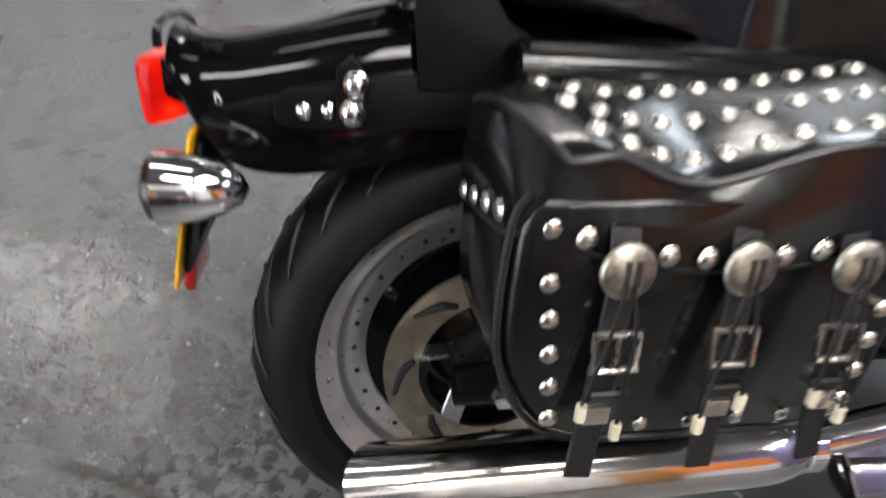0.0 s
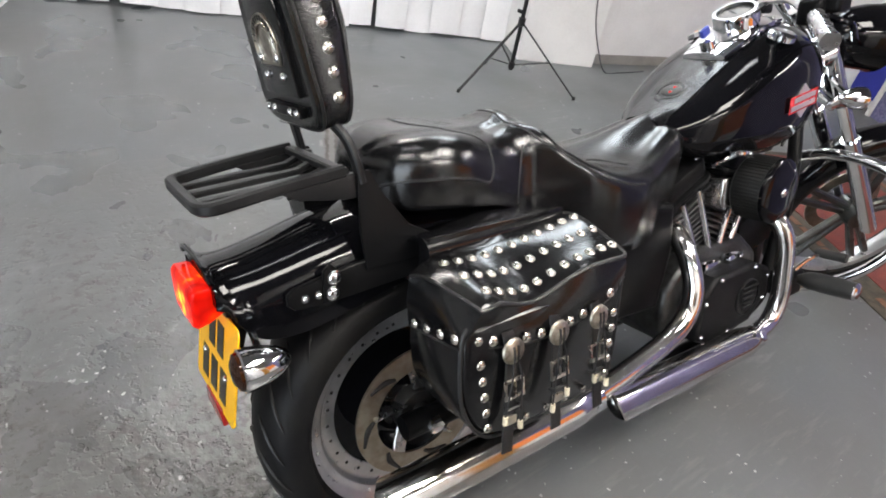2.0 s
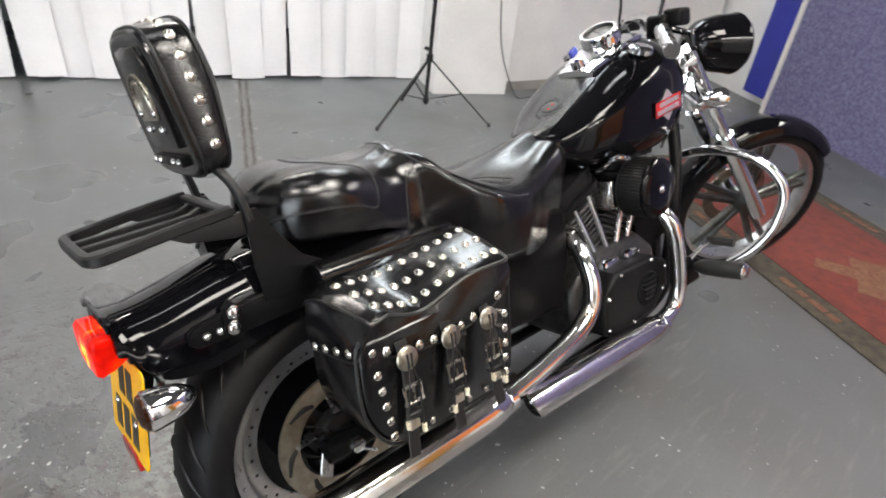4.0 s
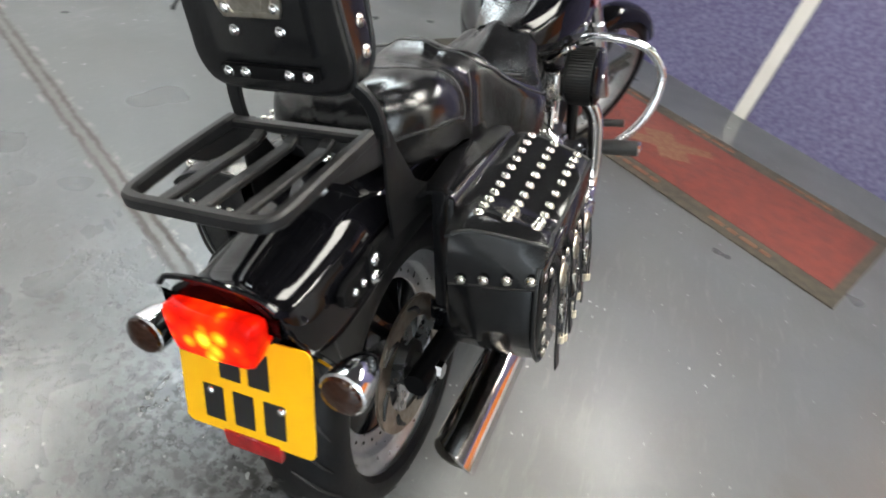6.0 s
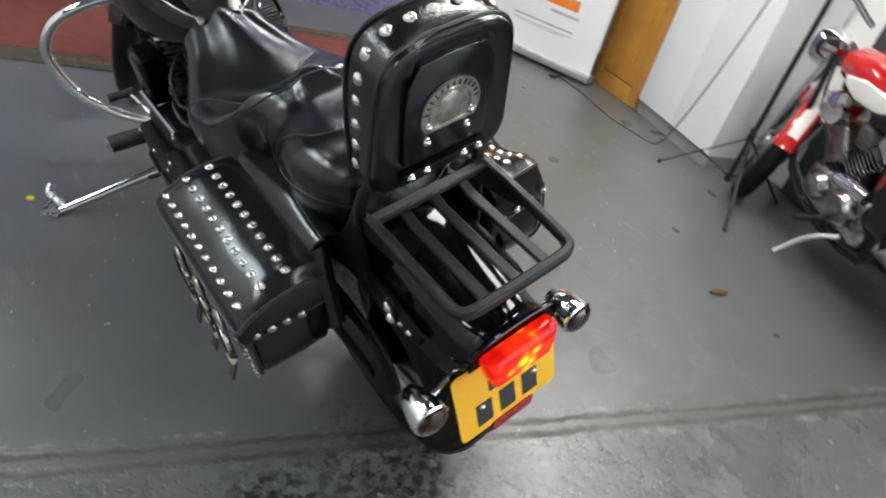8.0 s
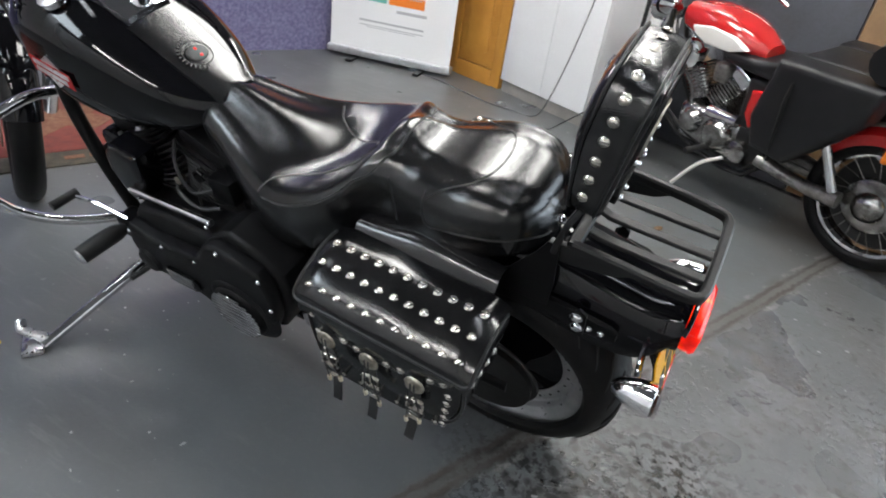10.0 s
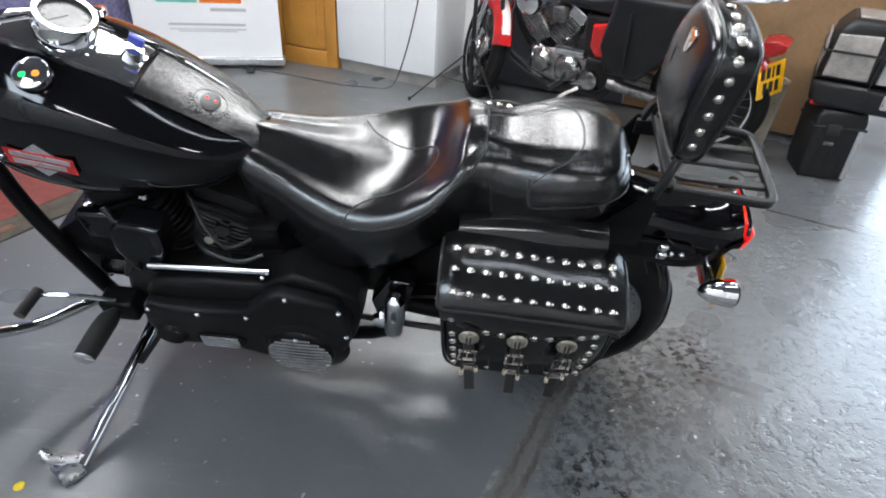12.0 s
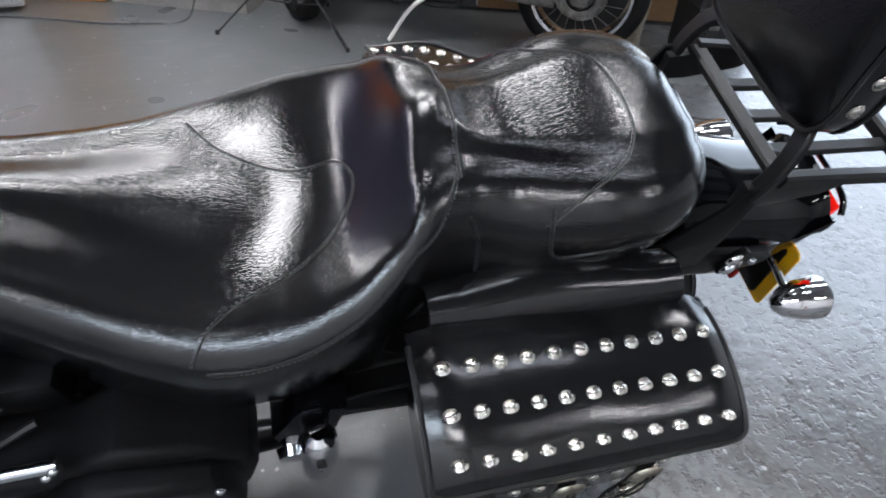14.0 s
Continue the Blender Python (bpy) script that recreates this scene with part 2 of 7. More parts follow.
CASE_BLACK = material("black_case_plastic", (0.006, 0.006, 0.007), 0.40, 0.0, (0.010, 0.010, 0.011), 12, bump=0.2, bump_scale=400, spec=0.3)
LEAF = material("dry_leaf", (0.12, 0.07, 0.03), 0.8, 0.0, (0.07, 0.04, 0.02), 30)
YELLOW = material("yellow_petal", (0.75, 0.55, 0.02), 0.6, 0.0, None, 30)
GREY_FRAME = material("grey_door_frame", (0.35, 0.36, 0.38), 0.5, 0.2, (0.28, 0.29, 0.3), 5)


def floor_material():
    """Grey floor paint, worn through to pale speckled concrete beyond the joint, with dark oil spots and grit."""
    m = bpy.data.materials.new("worn_grey_floor_paint")
    m.use_nodes = True
    nt = m.node_tree
    n, l = nt.nodes, nt.links
    b = n["Principled BSDF"]
    co = n.new("ShaderNodeTexCoord")

    def noise_node(scale, detail=6.0, rough=0.6, distort=0.0):
        t = n.new("ShaderNodeTexNoise")
        t.inputs["Scale"].default_value = scale
        t.inputs["Detail"].default_value = detail
        t.inputs["Roughness"].default_value = rough
        t.inputs["Distortion"].default_value = distort
        l.new(co.outputs["Object"], t.inputs["Vector"])
        return t.outputs["Fac"]

    def span(value, a, c, lo=0.0, hi=1.0):
        r = n.new("ShaderNodeMapRange")
        r.inputs["From Min"].default_value, r.inputs["From Max"].default_value = a, c
        r.inputs["To Min"].default_value, r.inputs["To Max"].default_value = lo, hi
        l.new(value, r.inputs["Value"])
        return r.outputs[0]

    def calc(op, a, c):
        k = n.new("ShaderNodeMath")
        k.operation = op
        for i, v in enumerate((a, c)):
            if isinstance(v, (int, float)):
                k.inputs[i].default_value = v
            else:
                l.new(v, k.inputs[i])
        return k.outputs[0]

    def blend(fac, a, c):
        k = n.new("ShaderNodeMix")
        k.data_type = "RGBA"
        l.new(fac, k.inputs["Factor"])
        for key, v in (("A", a), ("B", c)):
            if isinstance(v, tuple):
                k.inputs[key].default_value = (*v, 1)
            else:
                l.new(v, k.inputs[key])
        return k.outputs["Result"]

    def near(x, y, reach):
        """1 at a place of the floor, falling to 0 at a reach, with a ragged edge."""
        d = n.new("ShaderNodeVectorMath")
        d.operation = "DISTANCE"
        d.inputs[1].default_value = (x, y, 0)
        l.new(co.outputs["Object"], d.inputs[0])
        ragged = calc("ADD", d.outputs["Value"], calc("MULTIPLY", calc("SUBTRACT", noise_node(4.0, 4), 0.5), reach))
        return span(ragged, reach, reach * 0.35)

    # signed distance from the slab joint
    dot = n.new("ShaderNodeVectorMath")
    dot.operation = "DOT_PRODUCT"
    dot.inputs[1].default_value = (JOINT_N[0], JOINT_N[1], 0)
    l.new(co.outputs["Object"], dot.inputs[0])
    wob = calc("MULTIPLY", calc("SUBTRACT", noise_node(2.2, 3), 0.5), 0.035)
    side = calc("ADD", calc("SUBTRACT", dot.outputs["Value"], JOINT_D), wob)
    beyond = span(side, 0.0, -0.05)
    worn = calc("MULTIPLY", calc("MULTIPLY", beyond, near(-1.0, -0.3, 2.1)), span(noise_node(3.6, 6, 0.7), 0.44, 0.58))
    patches = span(noise_node(0.6, 2, 0.4), 0.3, 0.75)
    paint = blend(patches, (0.088, 0.095, 0.100), (0.112, 0.117, 0.119))
    paint = blend(span(noise_node(2.4, 2, 0.5, 0.2), 0.30, 0.80, 0, 0.45), paint, (0.078, 0.081, 0.082))
    paint = blend(span(noise_node(6, 2, 0.5, 0.3), 0.40, 0.85, 0, 0.18), paint, (0.14, 0.146, 0.15))
    # dragged scuffs, longer one way
    mp = n.new("ShaderNodeMapping")
    mp.inputs["Rotation"].default_value = (0, 0, 0.7)
    mp.inputs["Scale"].default_value = (1.0, 6.0, 1.0)
    l.new(co.outputs["Object"], mp.inputs["Vector"])
    scuff = n.new("ShaderNodeTexNoise")
    scuff.inputs["Scale"].default_value = 5.0
    scuff.inputs["Detail"].default_value = 3.0
    scuff.inputs["Roughness"].default_value = 0.68
    l.new(mp.outputs[0], scuff.inputs["Vector"])
    scuffs = calc("MULTIPLY", span(scuff.outputs["Fac"], 0.54, 0.70), span(noise_node(1.1, 3), 0.45, 0.6))
    paint = blend(calc("MULTIPLY", scuffs, 0.5), paint, (0.19, 0.19, 0.185))
    paint = blend(span(noise_node(60, 1), 0.5, 0.85, 0, 0.16), paint, (0.15, 0.15, 0.155))
    bare = blend(span(noise_node(15, 4, 0.66), 0.45, 0.64), (0.165, 0.166, 0.175), (0.066, 0.062, 0.060))
    bare = blend(span(noise_node(7, 4, 0.6), 0.5, 0.75, 0, 0.4), bare, (0.12, 0.12, 0.122))
    col = blend(calc("MULTIPLY", worn, 0.6), paint, bare)
    # pebbly relief and dark pits over the whole trodden side
    rugged = calc("MULTIPLY", beyond, near(-0.8, -0.2, 2.2))
    pits = span(noise_node(36, 2, 0.66), 0.55, 0.62)
    # darker, glossier blotches spread at random
    gloss_blotch = calc("MULTIPLY", rugged, span(noise_node(1.9, 7, 0.62, 0.7), 0.46, 0.60))
    col = blend(calc("MULTIPLY", gloss_blotch, 0.5), col, (0.066, 0.064, 0.065))
    blobs = calc("MULTIPLY", rugged, calc("MULTIPLY", span(noise_node(17, 3, 0.6), 0.58, 0.63), span(noise_node(2.3, 4), 0.42, 0.56)))
    col = blend(calc("MULTIPLY", blobs, 0.7), col, (0.030, 0.026, 0.023))
    pit_zone = calc("MULTIPLY", rugged, span(noise_node(3.0, 6, 0.65), 0.40, 0.60))
    col = blend(calc("MULTIPLY", calc("MULTIPLY", pits, pit_zone), 0.75), col, (0.030, 0.029, 0.028))
    # dark oil spots
    vor = n.new("ShaderNodeTexVoronoi")
    vor.inputs["Scale"].default_value = 26
    vor.inputs["Randomness"].default_value = 1.0
    l.new(co.outputs["Object"], vor.inputs["Vector"])
    oil = calc("MAXIMUM", near(-0.25, 0.06, 0.36), calc("MAXIMUM", near(-0.50, -0.14, 0.24), near(-0.14, 0.34, 0.22)))
    spot_zone = calc("MAXIMUM", oil, calc("MULTIPLY", span(noise_node(1.7, 5, 0.6), 0.58, 0.66), calc("MULTIPLY", rugged, 0.7)))
    spots = calc("MULTIPLY", span(vor.outputs["Distance"], 0.44, 0.25), spot_zone)
    spots = calc("MAXIMUM", spots, calc("MULTIPLY", oil, span(noise_node(42, 2, 0.6), 0.5, 0.58)))
    col = blend(calc("MULTIPLY", spots, 0.9), col, (0.016, 0.015, 0.014))
    # white chips
    chips = calc("MULTIPLY", span(noise_node(48, 1), 0.70, 0.72), near(-0.52, 0.52, 0.24))
    chips = calc("MAXIMUM", chips, calc("MULTIPLY", calc("MULTIPLY", span(noise_node(40, 1, 0.5), 0.72, 0.75), span(noise_node(1.4, 2), 0.48, 0.56)), 0.6))
    col = blend(chips, col, (0.6, 0.6, 0.59))
    # brown stains
    col = blend(span(noise_node(1.3, 2, 0.5, 0.4), 0.46, 0.80, 0, 0.5), col, (0.078, 0.070, 0.060))
    # scraped and rusty patches in the paint
    scraped = calc("MULTIPLY", near(-0.25, -0.95, 0.75), span(noise_node(8, 4, 0.6, 0.9), 0.50, 0.72))
    col = blend(calc("MULTIPLY", scraped, 0.45), col, (0.20, 0.185, 0.165))
    rust = calc("MULTIPLY", near(-0.1, -1.2, 0.9), span(noise_node(5, 6, 0.6, 0.6), 0.50, 0.74))
    col = blend(calc("MULTIPLY", rust, 0.55), col, (0.070, 0.054, 0.038))
    # the joint itself: twin ragged lines
    edge = calc("ABSOLUTE", side, 0.0)
    crumb = calc("ADD", edge, calc("MULTIPLY", calc("SUBTRACT", noise_node(24, 3, 0.65), 0.5), 0.030))
    twin = calc("ABSOLUTE", calc("SUBTRACT", crumb, 0.021), 0.0)
    line = calc("MULTIPLY", span(twin, 0.013, 0.004), span(noise_node(4, 5), 0.34, 0.56, 0.25, 1.0))
    col = blend(calc("MULTIPLY", span(crumb, 0.05, 0.02), 0.35), col, (0.085, 0.066, 0.050))
    col = blend(calc("MULTIPLY", line, 0.85), col, (0.035, 0.025, 0.018))
    clot = calc("MULTIPLY", near(-0.70, -1.50, 0.10), span(crumb, 0.07, 0.03))
    col = blend(calc("MULTIPLY", clot, 0.85), col, (0.040, 0.028, 0.019))
    pale = calc("MULTIPLY", span(calc("ABSOLUTE", calc("SUBTRACT", crumb, 0.048), 0.0), 0.012, 0.004), span(noise_node(9, 5, 0.7), 0.52, 0.60))
    col = blend(calc("MULTIPLY", pale, 0.6), col, (0.26, 0.25, 0.235))
    # two cracks that run across the worn slab
    across = n.new("ShaderNodeVectorMath")
    across.operation = "DOT_PRODUCT"
    across.inputs[1].default_value = (-JOINT_N[1], JOINT_N[0], 0)
    l.new(co.outputs["Object"], across.inputs[0])
    ragged = calc("MULTIPLY", calc("SUBTRACT", noise_node(9, 6, 0.7), 0.5), 0.05)
    for place, start, stop, depth in ((-1.65, -0.45, -4.0, 0.8), (-0.28, -0.10, -0.50, 0.55)):
        off = calc("ABSOLUTE", calc("ADD", calc("SUBTRACT", across.outputs["Value"], place), ragged), 0.0)
        run = calc("MULTIPLY", span(side, start, start - 0.04), span(side, stop - 0.05, stop))
        col = blend(calc("MULTIPLY", calc("MULTIPLY", span(off, 0.014, 0.004), run), depth), col, (0.030, 0.024, 0.018))
    l.new(col, b.inputs["Base Color"])
    b.inputs["Specular IOR Level"].default_value = 0.75
    rough = calc("ADD", span(noise_node(2.6, 2, 0.5, 0.2), 0.30, 0.72, 0.27, 0.40), calc("ADD", calc("MULTIPLY", beyond, -0.03), calc("MULTIPLY", gloss_blotch, -0.06)))
    l.new(calc("ADD", rough, calc("MULTIPLY", line, 0.3)), b.inputs["Roughness"])
    pebble = calc("ADD", calc("MULTIPLY", noise_node(26, 3, 0.6), 1.9), calc("MULTIPLY", pits, -0.8))
    height = calc("ADD", calc("MULTIPLY", pebble, calc("ADD", calc("MULTIPLY", calc("MULTIPLY", rugged, span(noise_node(2.7, 6, 0.6, 0.5), 0.40, 0.62, 0.2, 1.0)), 0.48), 0.05)), calc("MULTIPLY", line, -0.5))
    height = calc("ADD", height, calc("MULTIPLY", noise_node(7, 2, 0.5), 0.2))
    bn = n.new("ShaderNodeBump")
    bn.inputs["Strength"].default_value = 0.55
    bn.inputs["Distance"].default_value = 0.006
    l.new(height, bn.inputs["Height"])
    l.new(bn.outputs[0], b.inputs["Normal"])
    return m


FLOOR = floor_material()

# ---------------------------------------------------------------- mesh helpers
def finish(name, bm, mat, parent=None, label="", sharp=40, smooth=True):
    """Links a bmesh as one mesh object, under a parent if there is one."""
    bmesh.ops.recalc_face_normals(bm, faces=bm.faces)
    me = bpy.data.meshes.new(name)
    bm.to_mesh(me)
    bm.free()
    return attach(name, me, mat, parent, label, sharp, smooth)


def attach(name, me, mat, parent=None, label="", sharp=40, smooth=True):
    me.materials.clear()
    me.materials.append(mat)
    if smooth:
        me.polygons.foreach_set("use_smooth", [True] * len(me.polygons))
        me.set_sharp_from_angle(angle=radians(sharp))
    ob = new(name, me)
    if parent:
        ob.parent = parent
    if label:
        ob["label"] = label
    return ob


def part(name, bm, mat, parent, label="", sharp=40):
    return finish(name, bm, mat, parent, label, sharp)


def thing(name, m, label, category, group="", kind=""):
    ob = new(name)
    ob.empty_display_size = 0.1
    ob.matrix_world = m
    return tagged(ob, label, category, group, kind)


def spline(pts, n, closed=False):
    """Catmull-Rom through points (any width), n samples a span."""
    p = np.array(pts, float)
    k = len(p)
    out = []
    spans = k if closed else k - 1
    for i in range(spans):
        if closed:
            a, b, c, d = p[(i - 1) % k], p[i], p[(i + 1) % k], p[(i + 2) % k]
        else:
            b, c = p[i], p[i + 1]
            a = p[i - 1] if i else 2 * b - c
            d = p[i + 2] if i + 2 < k else 2 * c - b
        for j in range(n):
            t = j / n
            out.append(0.5 * (2 * b + (c - a) * t + (2 * a - 5 * b + 4 * c - d) * t * t + (3 * b - a - 3 * c + d) * t ** 3))
    if not closed:
        out.append(p[-1])
    return np.array(out)


def loft(rings, cap=True, closed=True):
    """A skin over rings of equal count."""
    bm = bmesh.new()
    vs = [[bm.verts.new(tuple(q)) for q in r] for r in rings]
    k = len(vs[0])
    for a, b in zip(vs, vs[1:]):
        for i in range(k if closed else k - 1):
            j = (i + 1) % k
            bm.faces.new((a[i], a[j], b[j], b[i]))
    if cap and closed:
        bm.faces.new(vs[0][::-1])
        bm.faces.new(vs[-1])
    return bm


def join(bm, other):
    me = bpy.data.meshes.new("tmp")
    other.to_mesh(me)
    other.free()
    bm.from_mesh(me)
    bpy.data.meshes.remove(me)
    return bm


def tube(pts, r, seg=12, n=6, smooth=True, closed=False, flat=None):
    """A bent bar along points; r is a radius or one per sample end to end; flat: (wide, high) for a flat bar."""
    path = spline(pts, n, closed) if smooth else np.array(pts, float)
    k = len(path)
    radii = np.full(k, r) if isinstance(r, (int, float)) else np.interp(np.linspace(0, 1, k), np.linspace(0, 1, len(r)), r)
    rings = []
    up = None
    for i in range(k):
        if closed:
            d = path[(i + 1) % k] - path[i - 1]
        else:
            d = path[min(i + 1, k - 1)] - path[max(i - 1, 0)]
        d = Vector(d).normalized()
        if up is None:
            up = Vector((0, 0, 1)) if abs(d.z) < 0.9 else Vector((0, 1, 0))
        u = (up - d * up.dot(d)).normalized()
        up = u
        v = d.cross(u)
        if flat:
            w, h = flat[0] / 2, flat[1] / 2
            e = min(w, h) * 0.45
            prof = [(w, h - e), (w - e, h), (-w + e, h), (-w, h - e), (-w, -h + e), (-w + e, -h), (w - e, -h), (w, -h + e)]
            rings.append([Vector(path[i]) + v * a + u * b for a, b in prof])
        else:
            rings.append([Vector(path[i]) + (u * math.cos(q) + v * math.sin(q)) * radii[i] for q in np.linspace(0, 2 * math.pi, seg, endpoint=False)])
    bm = loft(rings, cap=not closed)
    if closed:
        bm.verts.ensure_lookup_table()
        m = len(rings[0])
        for i in range(m):
            j = (i + 1) % m
            bm.faces.new((bm.verts[(k - 1) * m + i], bm.verts[(k - 1) * m + j], bm.verts[j], bm.verts[i]))
    return bm


def lathe(profile, centre, axis="y", seg=48, cap=False):
    """A turned shape: profile of (radius, along) points round an axis through centre."""
    rings = []
    c = Vector(centre)
    for r, a in profile:
        ring = []
        for q in np.linspace(0, 2 * math.pi, seg, endpoint=False):
            u, v = r * math.cos(q), r * math.sin(q)
            ring.append(c + (Vector((u, a, v)) if axis == "y" else Vector((a, u, v)) if axis == "x" else Vector((u, v, a))))
        rings.append(ring)
    return loft(rings, cap)


def block(size, centre=(0, 0, 0), bevel=0.004, seg=2, m=None):
    """A box with rounded edges."""
    bm = bmesh.new()
    bmesh.ops.create_cube(bm, size=1)
    bmesh.ops.scale(bm, vec=size, verts=bm.verts)
    if bevel:
        bmesh.ops.bevel(bm, geom=bm.edges[:], offset=bevel, segments=seg, profile=0.6, affect="EDGES")
    if m:
        bmesh.ops.transform(bm, matrix=m, verts=bm.verts)
    bmesh.ops.translate(bm, vec=centre, verts=bm.verts)
    return bm


def slab(outline, lo, hi, axis="y", bevel=0.004, seg=2):
    """A plate: an outline of (u, v) pushed from lo to hi along an axis."""
    def at(u, v, w):
        return (u, w, v) if axis == "y" else (w, u, v) if axis == "x" else (u, v, w)

    bm = loft([[at(u, v, lo) for u, v in outline], [at(u, v, hi) for u, v in outline]])
    if bevel:
        bmesh.ops.recalc_face_normals(bm, faces=bm.faces)
        big = [f for f in bm.faces if len(f.verts) == len(outline)]
        bmesh.ops.bevel(bm, geom=list({e for f in big for e in f.edges}), offset=bevel, segments=seg, profile=0.6, affect="EDGES")
    return bm


def rounded(w, h, r, n=6, power=None):
    """A rounded rectangle outline about 0, 0."""
    out = []
    for cx, cy, a0 in ((w / 2 - r, h / 2 - r, 0), (-w / 2 + r, h / 2 - r, 90), (-w / 2 + r, -h / 2 + r, 180), (w / 2 - r, -h / 2 + r, 270)):
        for i in range(n + 1):
            q = radians(a0 + 90 * i / n)
            out.append((cx + r * math.cos(q), cy + r * math.sin(q)))
    return out


def dome_mesh(name, r, h, seg=12, flat_rim=0.0):
    """A round-headed stud that sits on z = 0."""
    prof = [(r + flat_rim, 0.0)] if flat_rim else []
    prof += [(r * math.cos(q), h * math.sin(q) + (0.0006 if flat_rim else 0)) for q in np.linspace(0, math.pi / 2 * 0.93, 5)]
    bm = lathe(prof, (0, 0, 0), "z", seg, cap=True)
    bmesh.ops.recalc_face_normals(bm, faces=bm.faces)
    me = bpy.data.meshes.new(name)
    bm.to_mesh(me)
    bm.free()
    return me


def stand_on(place, normal):
    """A pose at a place with its z along a normal."""
    return Matrix.Translation(place) @ Vector(normal).to_track_quat("Z", "Y").to_matrix().to_4x4()


def copies(name, me, mat, parent, poses, label=""):
    """Alike small parts on one mesh."""
    made = []
    for q in poses:
        ob = attach(name, me, mat, parent, label)
        ob.matrix_basis = q
        made.append(ob)
    return made


def rod(a, b, r, seg=12, r2=None):
    return tube([a, b], [r, r if r2 is None else r2], seg, 1)

# ---------------------------------------------------------------- the room
def setting(name, bm, mat, label, category, smooth=False):
    ob = finish(name, bm, mat, None, "", 30, smooth)
    return tagged(ob, label, category, kind="structure")


def wall_box(a, b, thick, z0, z1, bevel=0.0):
    """A wall from a to b in the plan, thickened to the left of the way from a to b."""
    d = (Vector(b) - Vector(a)).normalized()
    n = Vector((-d.y, d.x)) * thick
    pts = [Vector(a), Vector(b), Vector(b) + n, Vector(a) + n]
    return slab([(p.x, p.y) for p in pts], z0, z1, "z", bevel)


bm = bmesh.new()
bmesh.ops.create_grid(bm, x_segments=2, y_segments=2, size=9)
setting("floor", bm, FLOOR, "worn grey painted concrete workshop floor with stains", "floor")

H = 3.1
# north: white block wall with a strip-curtain doorway between two piers
U = Vector((0.931, -0.365))
NV = Vector((0.365, 0.931))
C0 = Vector((-0.42, 3.86))


def along(s, off=0.0):
    return C0 + U * s + NV * off


setting("wall_north_west", wall_box(along(-5.2), along(0.0), 0.25, 0, H), WHITE_WALL, "white painted block wall beside the strip curtain", "wall")
setting("wall_north_lintel", wall_box(along(0.0), along(3.4), 0.25, 2.5, H), WHITE_WALL, "white painted block lintel over the doorway", "wall")
setting("pier_west", wall_box(along(-0.75, -0.35), along(0.06, -0.35), 0.36, 0, H), WHITE_WALL, "white painted block pier", "wall")
setting("pier_east", wall_box((2.50, 2.34), (3.04, 2.09), 0.45, 0, H, 0.008), WHITE_WALL, "white painted block pier beside the curtain", "wall")
setting("wall_north_east", wall_box((3.02, 2.19), (5.4, 1.62), 0.25, 0, H), WHITE_WALL, "white painted block wall", "wall")
setting("trim_dark_skirting", wall_box((3.06, 2.17), (4.7, 1.78), 0.012, 0, 0.07), GREY_PLINTH, "narrow grey skirting at the wall's foot", "skirting")
setting("wall_beyond_curtain", wall_box(along(-1.0, 1.6), along(4.6, 1.6), 0.2, 0, H), WHITE_WALL, "pale wall beyond the curtain", "wall")

curtain = thing("strip_curtain", Matrix.Identity(4), "white hanging strip curtain filling a doorway", "strip curtain")
part("rail", tube([(*along(0.02, 0.1), 2.5), (*along(3.3, 0.1), 2.5)], 0.02, 8, 1), GREY_FRAME, curtain)
rng = random.Random(4)
S_W = 0.235
n_strip = 16
for i in range(n_strip):
    s = 0.10 + i * 0.208
    off = 0.03 if i % 2 else 0.06
    bend = rng.uniform(-0.05, 0.05)
    low = rng.uniform(0.004, 0.03)
    rings = []
    for k in range(9):
        z = low + (2.5 - low) * k / 8
        w = S_W / 2 * (1 - 0.05 * (1 - k / 8))
        shift = bend * (1 - k / 8) ** 2
        ring = []
        for u, v in ((-w, 0.0), (-w * 0.5, -0.012), (0, -0.016), (w * 0.5, -0.012), (w, 0.0), (w * 0.5, -0.009), (0, -0.013), (-w * 0.5, -0.009)):
            p = along(s + u + shift, off + v)
            ring.append((p.x, p.y, z))
        rings.append(ring)
    part("strip", loft(rings), STRIP, curtain)

# east: purple carpeted wall with a white upright strip
P0, P1 = Vector((4.83, 0.772)), Vector((2.30, -3.62))
setting("wall_east", wall_box(P1, P0, -0.2, 0, H), PURPLE, "wall covered in purple speckled carpet", "wall")
EU = (P0 - P1).normalized()
EN = Vector((-EU.y, EU.x))
tagged(finish("wall_strip", wall_box(Vector((3.70, -1.16)) + EN * 0.0, Vector((3.70, -1.16)) + EU * 0.095, 0.012, 0.0, 2.4), WHITE_GLOSS, None, "", 30, False),
       "upright white strip on the purple carpeted wall", "wall strip", kind="structure")
setting("trim_white", wall_box(P0, P0 + EU * 0.035, 0.02, 0, H), WHITE_GLOSS, "white edge strip of the carpeted wall", "trim")
setting("trim_blue", wall_box(P0 + EU * 0.05, P0 + EU * 0.33, -0.04, 0.10, 2.2), PURPLE_EDGE, "blue board past the end of the carpeted wall", "board")
setting("wall_east_end", wall_box(P0 + EU * 0.0 - EN * 0.15, (5.55, 1.80), -0.2, 0, H), WHITE_WALL, "white wall behind the carpeted wall", "wall")

